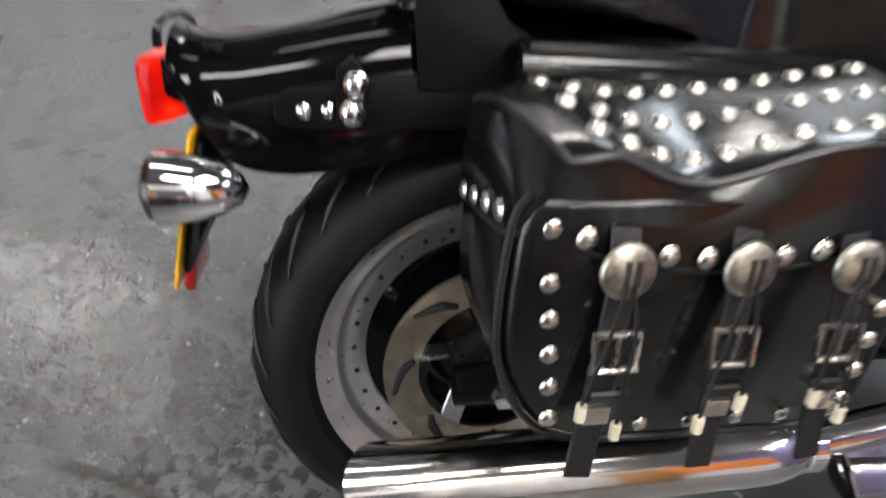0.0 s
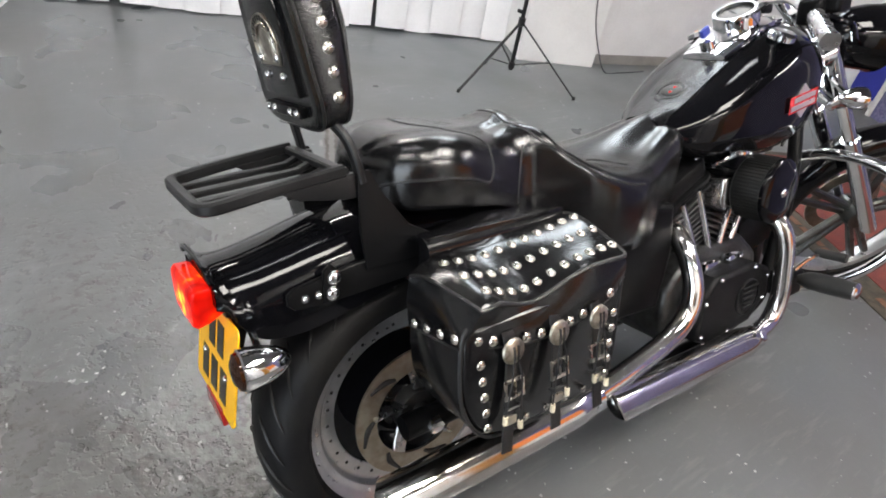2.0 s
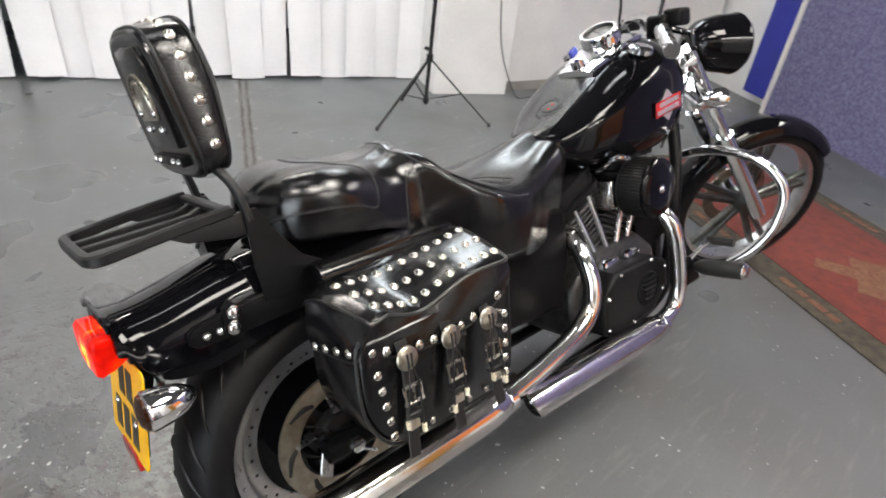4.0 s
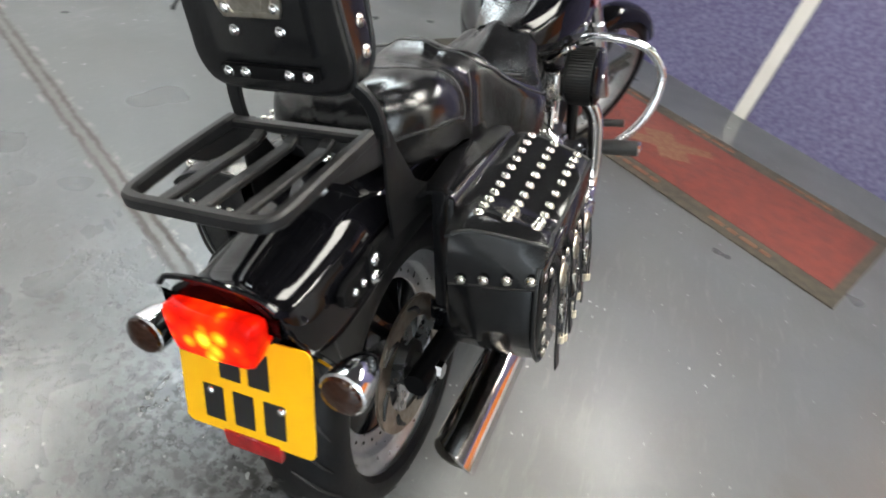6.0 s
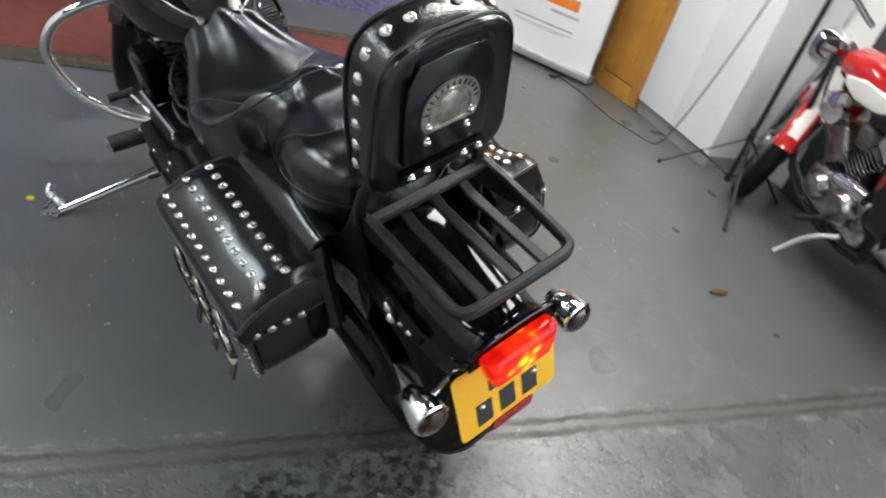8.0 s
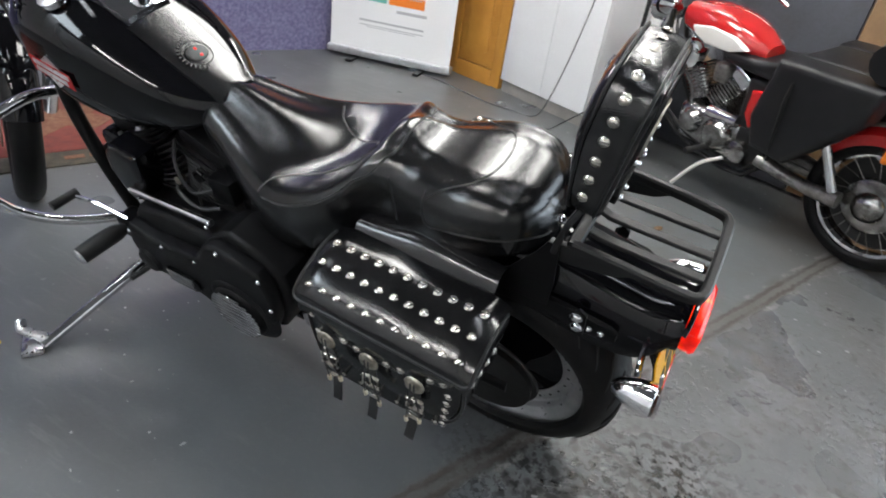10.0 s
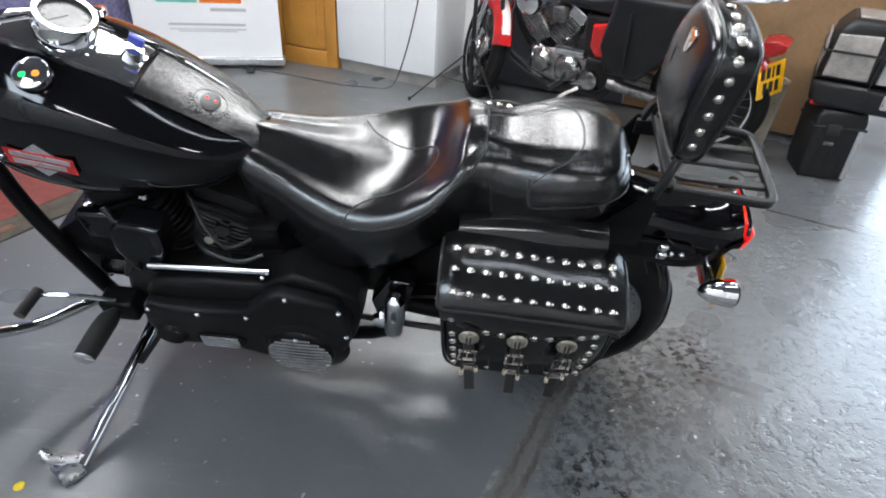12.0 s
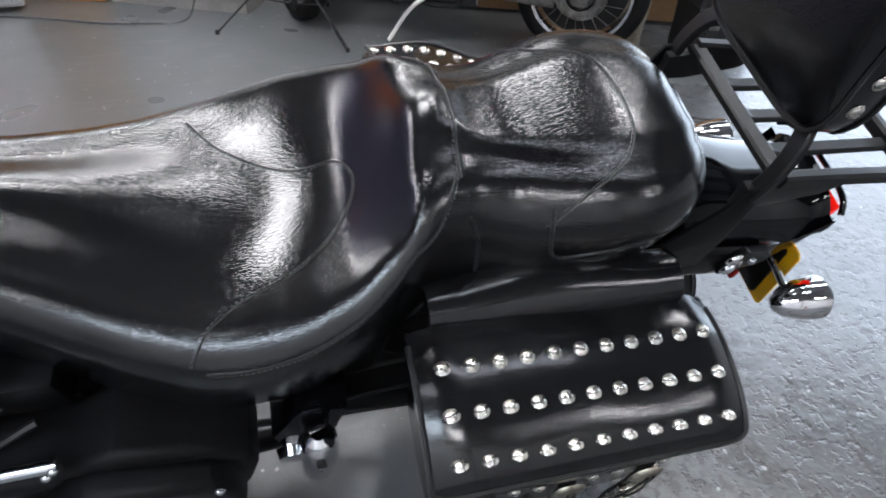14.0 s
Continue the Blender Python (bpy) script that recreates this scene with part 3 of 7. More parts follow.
# south: block wall, and the chipboard behind the parked motorcycle
setting("wall_south", wall_box((-2.06, -2.24), (2.5, -4.10), -0.2, 0, H), WHITE_WALL, "white painted wall behind the cabinets", "wall")
setting("wall_board", wall_box((-2.03, -2.153), (-0.78, -2.663), -0.03, 0.02, 2.3), PLY, "brown chipboard sheet against the wall", "board")
# added dark sheet stands in for the shaded clutter behind the engine
setting("backdrop_sheet", wall_box((-0.77, -2.667), (0.12, -3.03), -0.03, 0.02, 2.3), DIM_BACKDROP, "dark grey sheet standing in for shaded clutter behind the parked motorcycle", "board")

# south-west: the wide doorway that lets the daylight in
setting("wall_south_lintel", wall_box((-5.6, -0.804), (-2.06, -2.24), -0.2, 2.75, H), WHITE_WALL, "wall above the wide doorway", "wall")
# unseen wall, added to shut outside light out on the west
setting("wall_west", wall_box((-5.4, 6.2), (-5.6, -0.9), -0.2, 0, H), WHITE_WALL, "unseen white end wall, added to close the workshop", "wall")
# ceiling out of view, kept dark so black parts reflect little
bm = bmesh.new()
bmesh.ops.create_grid(bm, x_segments=1, y_segments=1, size=8)
bmesh.ops.translate(bm, vec=(0, 0, H + 0.04), verts=bm.verts)
setting("ceiling", bm, CEIL, "unseen dark grey ceiling closing the workshop overhead", "ceiling")


def strip_light(place, yaw, mat, length=1.5):
    """A twin-tube ceiling light."""
    ob = thing("ceiling_light", pose(*place, 0, 0, yaw), "unseen white twin-tube fluorescent ceiling light, placed for reflections and room brightness", "ceiling light", "ceiling lights")
    part("housing", block((length, 0.16, 0.05), (0, 0, 0.04), 0.006), WHITE_PAINT, ob)
    for y in (-0.045, 0.045):
        part("tube", rod((-length / 2 + 0.03, y, 0.0), (length / 2 - 0.03, y, 0.0), 0.013, 10), mat, ob)
        for x in (-1, 1):
            part("end_cap", rod((x * (length / 2 - 0.035), y, 0.0), (x * (length / 2 - 0.005), y, 0.0), 0.016, 10), WHITE_PAINT, ob)
    return ob


# unseen: first three follow reflected streaks, last four added to brighten walls and floor
for lx, ly, yaw, mat, span_m in ((-0.55, 0.42, -22, TUBE_DIM, 1.5), (-1.75, -0.55, -22, TUBE, 1.5), (1.60, 0.85, -22, TUBE_DIM, 0.6), (-2.3, 3.3, -22, TUBE, 1.5), (0.63, 2.62, -22, TUBE, 1.5), (0.75, -2.90, -22, TUBE, 1.5), (3.18, -1.45, 60, TUBE, 1.5)):
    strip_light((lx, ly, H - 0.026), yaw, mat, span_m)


def rooflight(place, yaw, wide, high, mat):
    """A translucent sheet let into the ceiling, bright with daylight."""
    ob = thing("rooflight", pose(*place, 0, 0, yaw), "translucent white rooflight in the ceiling, bright with daylight", "rooflight", "rooflights")
    part("pane", block((wide, high, 0.012), (0, 0, 0), 0.002), mat, ob)
    for y in (-1, 1):
        part("long_frame", block((wide + 0.08, 0.04, 0.045), (0, y * (high / 2 + 0.02), 0.0), 0.005), WHITE_PAINT, ob)
        part("short_frame", block((0.04, high, 0.045), (y * (wide / 2 + 0.02), 0, 0.0), 0.005), WHITE_PAINT, ob)
    return ob


rooflight((0.92, -1.08, H + 0.017), -22, 0.72, 0.95, ROOFLIGHT)
rooflight((-0.18, -1.29, H + 0.017), -22, 0.86, 0.48, ROOFLIGHT)
rooflight((2.30, 2.10, H + 0.017), -22, 1.25, 0.70, ROOFLIGHT_COOL)

# ---------------------------------------------------------------- the black motorcycle (x ahead, y to its left, z up, leaning on its stand)
BIKE_M = pose(0.0, -0.157, -0.035, 0, 0, -1.70) @ pose(0, 0, 0, -18.3, 0, 0)
bike = thing("motorcycle", BIKE_M, "gloss black cruiser motorcycle with chrome exhausts, leaning on its kickstand", "motorcycle")
STUD = dome_mesh("stud", 0.0083, 0.0042, 14, 0.0008)
BOLT = dome_mesh("bolt", 0.011, 0.006, 12, 0.002)
SMALL_BOLT = dome_mesh("small_bolt", 0.0065, 0.005, 10, 0.001)


def mirrored(half):
    """A closed ring from a half outline of (y, z), first point and last point on the middle line."""
    return half + [(-y, z) for y, z in half[-2:0:-1]]


def skin(stations, n_ring=3, n_long=5, cap=True):
    """A smooth loft along x; a station is (x, half outline)."""
    rings = []
    for x, half in stations:
        ring = spline(mirrored(half), n_ring, True)
        rings.append(np.column_stack([np.full(len(ring), x), ring]))
    k, m = len(rings), len(rings[0])
    flat = spline(np.array(rings).reshape(k, -1), n_long)
    return loft(flat.reshape(-1, m, 3), cap)


# ---- rear wheel
RW = (-0.012, 0.008, 0.368)


def tyre_bm(c, r, w, h, seg=72):
    prof = []
    for q in np.linspace(-1.25, 1.25, 15) * math.pi / 1.6:
        s, k = math.sin(q / 1.25 * 0.95), math.cos(q / 1.25 * 0.95)
        prof.append((r - h + h * max(k, -0.2), w / 2 * np.sign(s) * abs(s) ** 0.8))
    prof = [(r - h * 1.35, -w * 0.40)] + prof + [(r - h * 1.35, w * 0.40)]
    return lathe(prof, c, "y", seg)


wheel = part("rear_wheel", lathe([(0.03, -0.066), (0.06, -0.062), (0.085, -0.040), (0.12, -0.024), (0.170, -0.019), (0.170, 0.019), (0.12, 0.024), (0.085, 0.040), (0.06, 0.062), (0.03, 0.066)], RW, "y", 64, True),
             PAINT, bike, "solid gloss black disc wheel")
part("tyre", tyre_bm(RW, 0.316, 0.175, 0.062), TYRE, wheel, "wide black tyre with curved tread grooves")
for sy in (-1, 1):
    a = [(0.236, 0.066), (0.243, 0.073), (0.249, 0.072), (0.249, 0.066), (0.243, 0.063), (0.232, 0.058), (0.220, 0.050), (0.214, 0.0465), (0.206, 0.0455), (0.203, 0.043), (0.200, 0.031), (0.197, 0.027), (0.192, 0.0255),
         (0.168, 0.025), (0.165, 0.023), (0.165, 0.015), (0.20, 0.018), (0.236, 0.050)]
    part("rim", lathe([(r, sy * y) for r, y in a], RW, "y", 72), RIM, wheel, "silver wheel rim with a bolted flange")
    ps = []
    for i in range(30):
        q = 2 * math.pi * i / 30
        ps.append(stand_on((RW[0] + 0.181 * math.cos(q), RW[1] + sy * 0.0245, RW[2] + 0.181 * math.sin(q)), (0, sy, 0)))
    # flange holes, their shade drawn as dark domes
    copies("flange_hole", dome_mesh("flange_hole", 0.0042, 0.003, 8), DARK, wheel, ps)

# tread: slanting grooves cut as dark ribs sunk in the crown
groove = bmesh.new()
for i in range(26):
    for sy in (-1, 1):
        q0 = 2 * math.pi * (i + (0.5 if sy > 0 else 0)) / 26
        pts = []
        for k in range(6):
            f = k / 5
            s = 0.12 + 0.75 * f
            y = sy * 0.0875 * s ** 0.9
            r = 0.316 - 0.062 * (1 - math.sqrt(max(0, 1 - (s * 0.93) ** 2))) + 0.0006
            q = q0 + 0.26 * f ** 1.4
            pts.append((RW[0] + r * math.cos(q), RW[1] + y, RW[2] + r * math.sin(q)))
        join(groove, tube(pts, [0.0012, 0.0032, 0.0036, 0.003, 0.0012], 5, 2))
part("tread_groove", groove, DARK, wheel, "curved tread grooves")["kind"] = "stuff"

# brake disc with slots, carrier and caliper on the right
disc = bmesh.new()
DC = (RW[0], RW[1] - 0.083, RW[2])
join(disc, lathe([(0.100, -0.003), (0.146, -0.003), (0.146, 0.003), (0.100, 0.003), (0.100, -0.003)], DC, "y", 64))
part("brake_disc", disc, DISC, wheel, "steel brake disc with curved slots")
for i in range(7):
    q0 = 2 * math.pi * i / 7 + 0.3
    pts = [(DC[0] + r * math.cos(q0 + a), DC[1] - 0.0035, DC[2] + r * math.sin(q0 + a)) for r, a in ((0.108, 0.0), (0.122, 0.16), (0.136, 0.42))]
    part("disc_slot", tube(pts, [0.004, 0.0065, 0.003], 8, 5), DARK, wheel)
for i in range(5):
    q = 2 * math.pi * i / 5
    pts = [(DC[0] + r * math.cos(q + a), DC[1] + o, DC[2] + r * math.sin(q + a)) for r, a, o in ((0.040, 0.0, 0.008), (0.075, 0.30, 0.004), (0.110, 0.42, 0.0))]
    part("carrier_arm", tube(pts, 0.01, n=5, flat=(0.030, 0.006)), STEEL, wheel, "polished curved carrier arm")
part("hub", lathe([(0.012, -0.110), (0.022, -0.110), (0.024, -0.092), (0.046, -0.088), (0.055, -0.06), (0.05, 0.06), (0.04, 0.10), (0.02, 0.12)], RW, "y", 32, True), DARK, wheel)
cal = block((0.11, 0.055, 0.075), (RW[0] + 0.150, -0.10, RW[2] + 0.045), 0.016, 3)
join(cal, block((0.07, 0.03, 0.04), (RW[0] + 0.10, -0.118, RW[2] + 0.0), 0.008, 2))
cal = part("brake_caliper", cal, PAINT, bike, "black brake caliper")
copies("bolt", SMALL_BOLT, CHROME, cal, [stand_on((RW[0] + x, -0.128, RW[2] + z), (0, -1, 0)) for x, z in ((0.115, 0.03), (0.185, 0.03), (0.185, 0.065))])
part("axle_nut", lathe([(0.0, -0.155), (0.017, -0.155), (0.019, -0.145), (0.019, -0.13)], RW, "y", 6), CHROME, bike)
# swingarm and belt side
for sy in (-1, 1):
    part("swingarm", tube([(RW[0] - 0.06, sy * 0.112, RW[2] + 0.0), (0.20, sy * 0.118, RW[2] + 0.01), (0.45, sy * 0.115, RW[2] + 0.05)], 0.026, 10, 4), SATIN, bike)
part("rear_pulley", lathe([(0.05, 0.09), (0.118, 0.09), (0.120, 0.115), (0.05, 0.118)], RW, "y", 48, True), DARK, bike)
belt = tube([(RW[0] - 0.12, 0.103, RW[2]), (RW[0], 0.103, RW[2] + 0.121), (0.35, 0.103, RW[2] + 0.105), (0.62, 0.103, RW[2] + 0.07), (0.66, 0.103, RW[2]), (0.60, 0.103, RW[2] - 0.06), (0.3, 0.103, RW[2] - 0.10), (RW[0], 0.103, RW[2] - 0.121)], 0.006, 8, 8, True, True, (0.026, 0.008))
part("drive_belt", belt, RUBBER, bike)
part("belt_guard", tube([(RW[0] + 0.02, 0.13, RW[2] + 0.14), (0.2, 0.13, RW[2] + 0.14), (0.40, 0.13, RW[2] + 0.11)], 0.02, 8, 4, flat=(0.04, 0.012)), SATIN, bike)


# ---- rear fender with its flipped tail
def fender_half(w, top, low, t=0.006):
    """A thin arched section: outer skin down to the lip, then back up inside."""
    out = [(0, top), (w * 0.45, top - 0.006), (w * 0.80, top - 0.026), (w * 0.98, top - 0.062), (w, (top + low) / 2 - 0.01), (w, low + 0.004), (w - t / 2, low),
           (w - t, low + 0.004), (w - t, (top + low) / 2 - 0.01), (w * 0.98 - t, top - 0.066), (w * 0.80 - t, top - 0.034), (w * 0.45, top - 0.014), (0, top - 0.008)]
    return out


FST = [(0.24, 0.088, 0.790, 0.62), (0.12, 0.096, 0.812, 0.66), (0.0, 0.100, 0.822, 0.685), (-0.10, 0.102, 0.820, 0.672), (-0.18, 0.102, 0.806, 0.652),
       (-0.25, 0.100, 0.788, 0.640), (-0.31, 0.097, 0.774, 0.645), (-0.345, 0.094, 0.770, 0.675), (-0.366, 0.094, 0.773, 0.715), (-0.378, 0.096, 0.779, 0.742)]
part("rear_fender", skin([(x, fender_half(w, t, lo)) for x, w, t, lo in FST], 2, 4), PAINT, bike, "gloss black rear fender with a flipped tail")
part("fender_lip", tube([(-0.380, 0.093, 0.760), (-0.383, 0.075, 0.775), (-0.384, 0.04, 0.782), (-0.384, 0.0, 0.784), (-0.384, -0.04, 0.782), (-0.383, -0.075, 0.775), (-0.380, -0.093, 0.760)], 0.0045, 8, 5), PAINT, bike)

# struts along the fender sides, with chrome bolts
for sy in (-1, 1):
    strut = slab([(-0.275, 0.700), (-0.262, 0.690), (-0.18, 0.690), (0.0, 0.700), (0.30, 0.690), (0.30, 0.745), (0.10, 0.760), (-0.05, 0.752), (-0.16, 0.745), (-0.262, 0.728), (-0.275, 0.718)],
                 sy * 0.106, sy * 0.120, "y", 0.004)
    strut = part("fender_strut", strut, SATIN, bike)
    base = part("strut_mount", slab([(-0.215, 0.695), (-0.19, 0.695), (-0.19, 0.75), (-0.20, 0.762), (-0.215, 0.75)], sy * 0.12, sy * 0.128, "y", 0.003), SATIN, bike)
    copies("bolt", BOLT, CHROME, strut, [stand_on((-0.200, sy * 0.128, 0.709), (0, sy, 0)), stand_on((-0.196, sy * 0.128, 0.736), (0, sy, 0))], "chrome domed bolt")
    copies("small_bolt", SMALL_BOLT, CHROME, strut, [stand_on((-0.222, sy * 0.120, 0.709), (0, sy, 0)), stand_on((-0.246, sy * 0.120, 0.708), (0, sy, 0))])
    # side plate of the backrest mount
    plate = slab([(-0.142, 0.905), (-0.120, 0.905), (-0.100, 0.868), (-0.050, 0.800), (0.0, 0.772), (0.10, 0.760), (0.10, 0.735), (-0.135, 0.735), (-0.142, 0.80)], sy * 0.1215, sy * 0.1275, "y", 0.002)
    part("side_plate", plate, SATIN, bike)

# ---- luggage rack
rack = part("luggage_rack", tube([(x, y, z) for x, y, z in [(-0.160, 0.116, 0.908), (-0.27, 0.114, 0.895), (-0.345, 0.112, 0.884), (-0.368, 0.108, 0.881), (-0.379, 0.095, 0.880), (-0.382, 0.06, 0.880), (-0.382, -0.06, 0.880),
                 (-0.379, -0.095, 0.880), (-0.368, -0.108, 0.881), (-0.345, -0.112, 0.884), (-0.27, -0.114, 0.895), (-0.160, -0.116, 0.908)]], 0.01, n=4, flat=(0.017, 0.02)), RACK, bike, "satin black luggage rack")
part("cross_bar", tube([(-0.162, 0.116, 0.905), (-0.162, -0.116, 0.905)], 0.01, n=1, flat=(0.022, 0.014)), RACK, rack)
for y in (0.058, 0.0, -0.058):
    part("slat", tube([(-0.160, y, 0.903), (-0.185, y, 0.893), (-0.21, y, 0.888), (-0.375, y, 0.877)], 0.01, n=4, flat=(0.019, 0.010)), RACK, rack)
for sy in (-1, 1):
    part("rack_arm", slab([(-0.27, 0.888), (-0.15, 0.902), (-0.120, 0.900), (-0.120, 0.862), (-0.16, 0.86), (-0.24, 0.872)], sy * 0.106, sy * 0.1205, "y", 0.003), RACK, rack)
    # upright bar, bowed in to the backrest
    part("upright_bar", tube([(-0.132, sy * 0.119, 0.885), (-0.140, sy * 0.119, 0.925), (-0.152, sy * 0.108, 0.962), (-0.172, sy * 0.078, 0.995), (-0.186, sy * 0.071, 1.02), (-0.205, sy * 0.070, 1.11), (-0.216, sy * 0.066, 1.17)],
                             0.01, n=6, flat=(0.012, 0.022)), RACK, rack)
part("arch_bar", tube([(-0.216, 0.066, 1.17), (-0.221, 0.055, 1.196), (-0.223, 0.03, 1.205), (-0.223, -0.03, 1.205), (-0.221, -0.055, 1.196), (-0.216, -0.066, 1.17)], 0.01, n=5, flat=(0.022, 0.012)), RACK, rack)
part("hinge_bar", tube([(-0.196, 0.062, 1.048), (-0.196, -0.062, 1.048)], 0.007, 8, 1), RACK, rack)
copies("bolt", SMALL_BOLT, CHROME, rack, [stand_on((-0.212, y, 1.048), (-1, 0, -0.15)) for y in (0.035, -0.035)])
copies("bolt", BOLT, CHROME, rack, [stand_on((-0.105, 0.0, 0.842), (-0.4, 0, 0.9))])

# ---- backrest pad
PAD_M = pose(-0.147, 0, 0.993, 0, -10.5, 0)


def pad_outline(w=0.122, h=0.232, k=0):
    half = [(0.0, h), (0.045, h - 0.002), (0.082, h - 0.012), (0.104, h - 0.036), (0.113, h - 0.075), (0.118, h - 0.13), (w, h - 0.18), (w + 0.002, 0.026), (0.117, 0.0), (0.10, -0.015), (0.06, -0.021), (0, -0.021)]
    return [(y * (1 - k * 0.085), 0.11 + (z - 0.11) * (1 - k * 0.085)) for y, z in half]


def pad_x(x, z):
    """The front face comes back towards the lower end, where the pad is thin."""
    return x if x < 0 else x - (x + 0.012) * 0.62 * min(1.0, max(0.0, (0.13 - z) / 0.15)) ** 1.3


pad_rings = []
for x, k in ((-0.046, 2.4), (-0.048, 1.3), (-0.046, 0.5), (-0.036, 0.05), (0.0, 0.0), (0.018, 0.06), (0.028, 0.35), (0.036, 1.0), (0.041, 2.0), (0.045, 4.0), (0.047, 7.0)):
    ring = spline(mirrored(pad_outline(k=k)), 3, True)
    pad_rings.append([PAD_M @ Vector((pad_x(x, z), y, z)) for y, z in ring])
pad = part("backrest", loft(pad_rings), LEATHER, bike, "studded black leather passenger backrest")
edge = spline(mirrored(pad_outline()), 14, True)
for x in (-0.038, 0.027):
    part("piping", tube([PAD_M @ Vector((pad_x(x, z), y * 0.995, 0.11 + (z - 0.11) * 0.995)) for y, z in spline(mirrored(pad_outline()), 2, True)], 0.0025, 6, 1, False, True), STRAP, pad)
run = [p for p in edge]
ps, last = [], None
for y, z in run:
    if z < 0.03:
        continue
    if last is None or math.hypot(y - last[0], z - last[1]) > 0.0335:
        last = (y, z)
        nrm = Vector((0, y / 0.0149, (z - 0.13) / 0.0149 * (1.0 if z > 0.16 else 0.06))).normalized()
        ps.append(PAD_M @ stand_on((pad_x(0.006, z) - 0.009, y, z), nrm))
copies("stud", STUD, NICKEL, pad, ps, "nickel stud")
# stitched back panel and round emblem
panel = slab([(y * 0.62, 0.035 + z * 0.80) for y, z in [(0.118, 0.0), (0.118, 0.13), (0.112, 0.17), (0.085, 0.205), (0.0, 0.212), (-0.085, 0.205), (-0.112, 0.17), (-0.118, 0.13), (-0.118, 0.0)]], -0.053, -0.044, "x", 0.003)
bmesh.ops.transform(panel, matrix=PAD_M, verts=panel.verts)
part("back_panel", panel, BAG_LEATHER, pad)
EMB_M = PAD_M @ pose(-0.0535, 0, 0.112, 0, -90, 0)


def emblem(parent, m, r, mats, name, cut_foot=False):
    """A round medallion: ring of short bars about a domed centre, with a foot piece."""
    if cut_foot:
        ring = lathe([(r * 0.66, 0.0015), (r * 0.68, 0.0035), (r * 0.72, 0.0035), (r * 0.74, 0.0022), (r * 0.94, 0.0022), (r * 0.95, 0.0035), (r * 0.99, 0.0035), (r, 0.0015), (r, 0.0)], (0, 0, 0), "z", 40)
        join(ring, lathe([(r * 0.68, 0.0), (r * 0.68, 0.0008), (0.001, 0.0008)], (0, 0, 0), "z", 32))
    else:
        ring = lathe([(r * 0.70, 0.0), (r * 0.71, 0.0009), (r * 0.73, 0.0009), (r * 0.74, 0.0)], (0, 0, 0), "z", 40)
    if cut_foot:
        bmesh.ops.bisect_plane(ring, geom=ring.verts[:] + ring.edges[:] + ring.faces[:], plane_co=(0, r * 0.50, 0), plane_no=(0, 1, 0), clear_outer=True)
        join(ring, block((r * 1.70, r * 0.13, 0.0030), (0, r * 0.50, 0.0015), 0.001))
    bmesh.ops.transform(ring, matrix=m, verts=ring.verts)
    e = part(name, ring, mats[0], parent, "round embossed metal emblem" if mats[0] == BRASS else "round embossed emblem")
    face = lathe([(r * 0.52, 0.0), (r * 0.50, 0.0016), (r * 0.40, 0.0026), (r * 0.20, 0.0031), (0.0005, 0.0033)], (0, 0, 0), "z", 28)
    bmesh.ops.scale(face, vec=(0.85, 1.12, 1), verts=face.verts)
    bmesh.ops.transform(face, matrix=m, verts=face.verts)
    part("centre_boss", face, mats[0], e)
    bars = bmesh.new()
    for i in range(13):
        q = math.pi * (0.06 + 0.88 * i / 12)
        b = block((r * 0.15, r * 0.055, 0.0012), (0, 0, 0), 0)
        bmesh.ops.transform(b, matrix=m @ pose(r * 0.865 * math.sin(q - math.pi / 2) * -1, r * 0.865 * math.cos(q - math.pi / 2) * -1, 0.0033, 0, 0, 0) @ Matrix.Rotation(-(q - math.pi / 2) + math.pi / 2, 4, "Z"), verts=b.verts)
        join(bars, b)
    part("bar_ring", bars, mats[1], e)
    if cut_foot:
        copies("screw", SMALL_BOLT, NICKEL, e, [m @ pose(x * r * 0.72, r * 0.34, 0.002) for x in (-1, 1)])
    return e


emblem(bike, EMB_M @ pose(0, 0, 0, 0, 0, 90), 0.050, (BRASS, INK), "emblem", True)
bar = block((0.012, 0.15, 0.018), (-0.052, 0, 0.012), 0.004)
bmesh.ops.transform(bar, matrix=PAD_M, verts=bar.verts)
mount_bar = part("mount_bar", bar, SATIN, bike)
copies("bolt", SMALL_BOLT, CHROME, mount_bar, [PAD_M @ stand_on((-0.058, y, 0.012), (-1, 0, 0)) for y in (-0.062, -0.034, 0.034, 0.062)])
small = slab([(0.0, 0.022), (0.010, 0.017), (0.016, 0.019), (0.015, -0.002), (0.008, -0.018), (0.0, -0.023), (-0.008, -0.018), (-0.015, -0.002), (-0.016, 0.019), (-0.010, 0.017)], 0.0, 0.004, "z", 0.0014)
bmesh.ops.transform(small, matrix=PAD_M @ pose(0.0455, 0.0, 0.17, 0, 90, 0) @ pose(0, 0, 0, 0, 0, 90), verts=small.verts)
part("front_badge", small, CHROME, pad, "small chrome badge")

# ---- tail light, plate, indicators
tail_rings = []
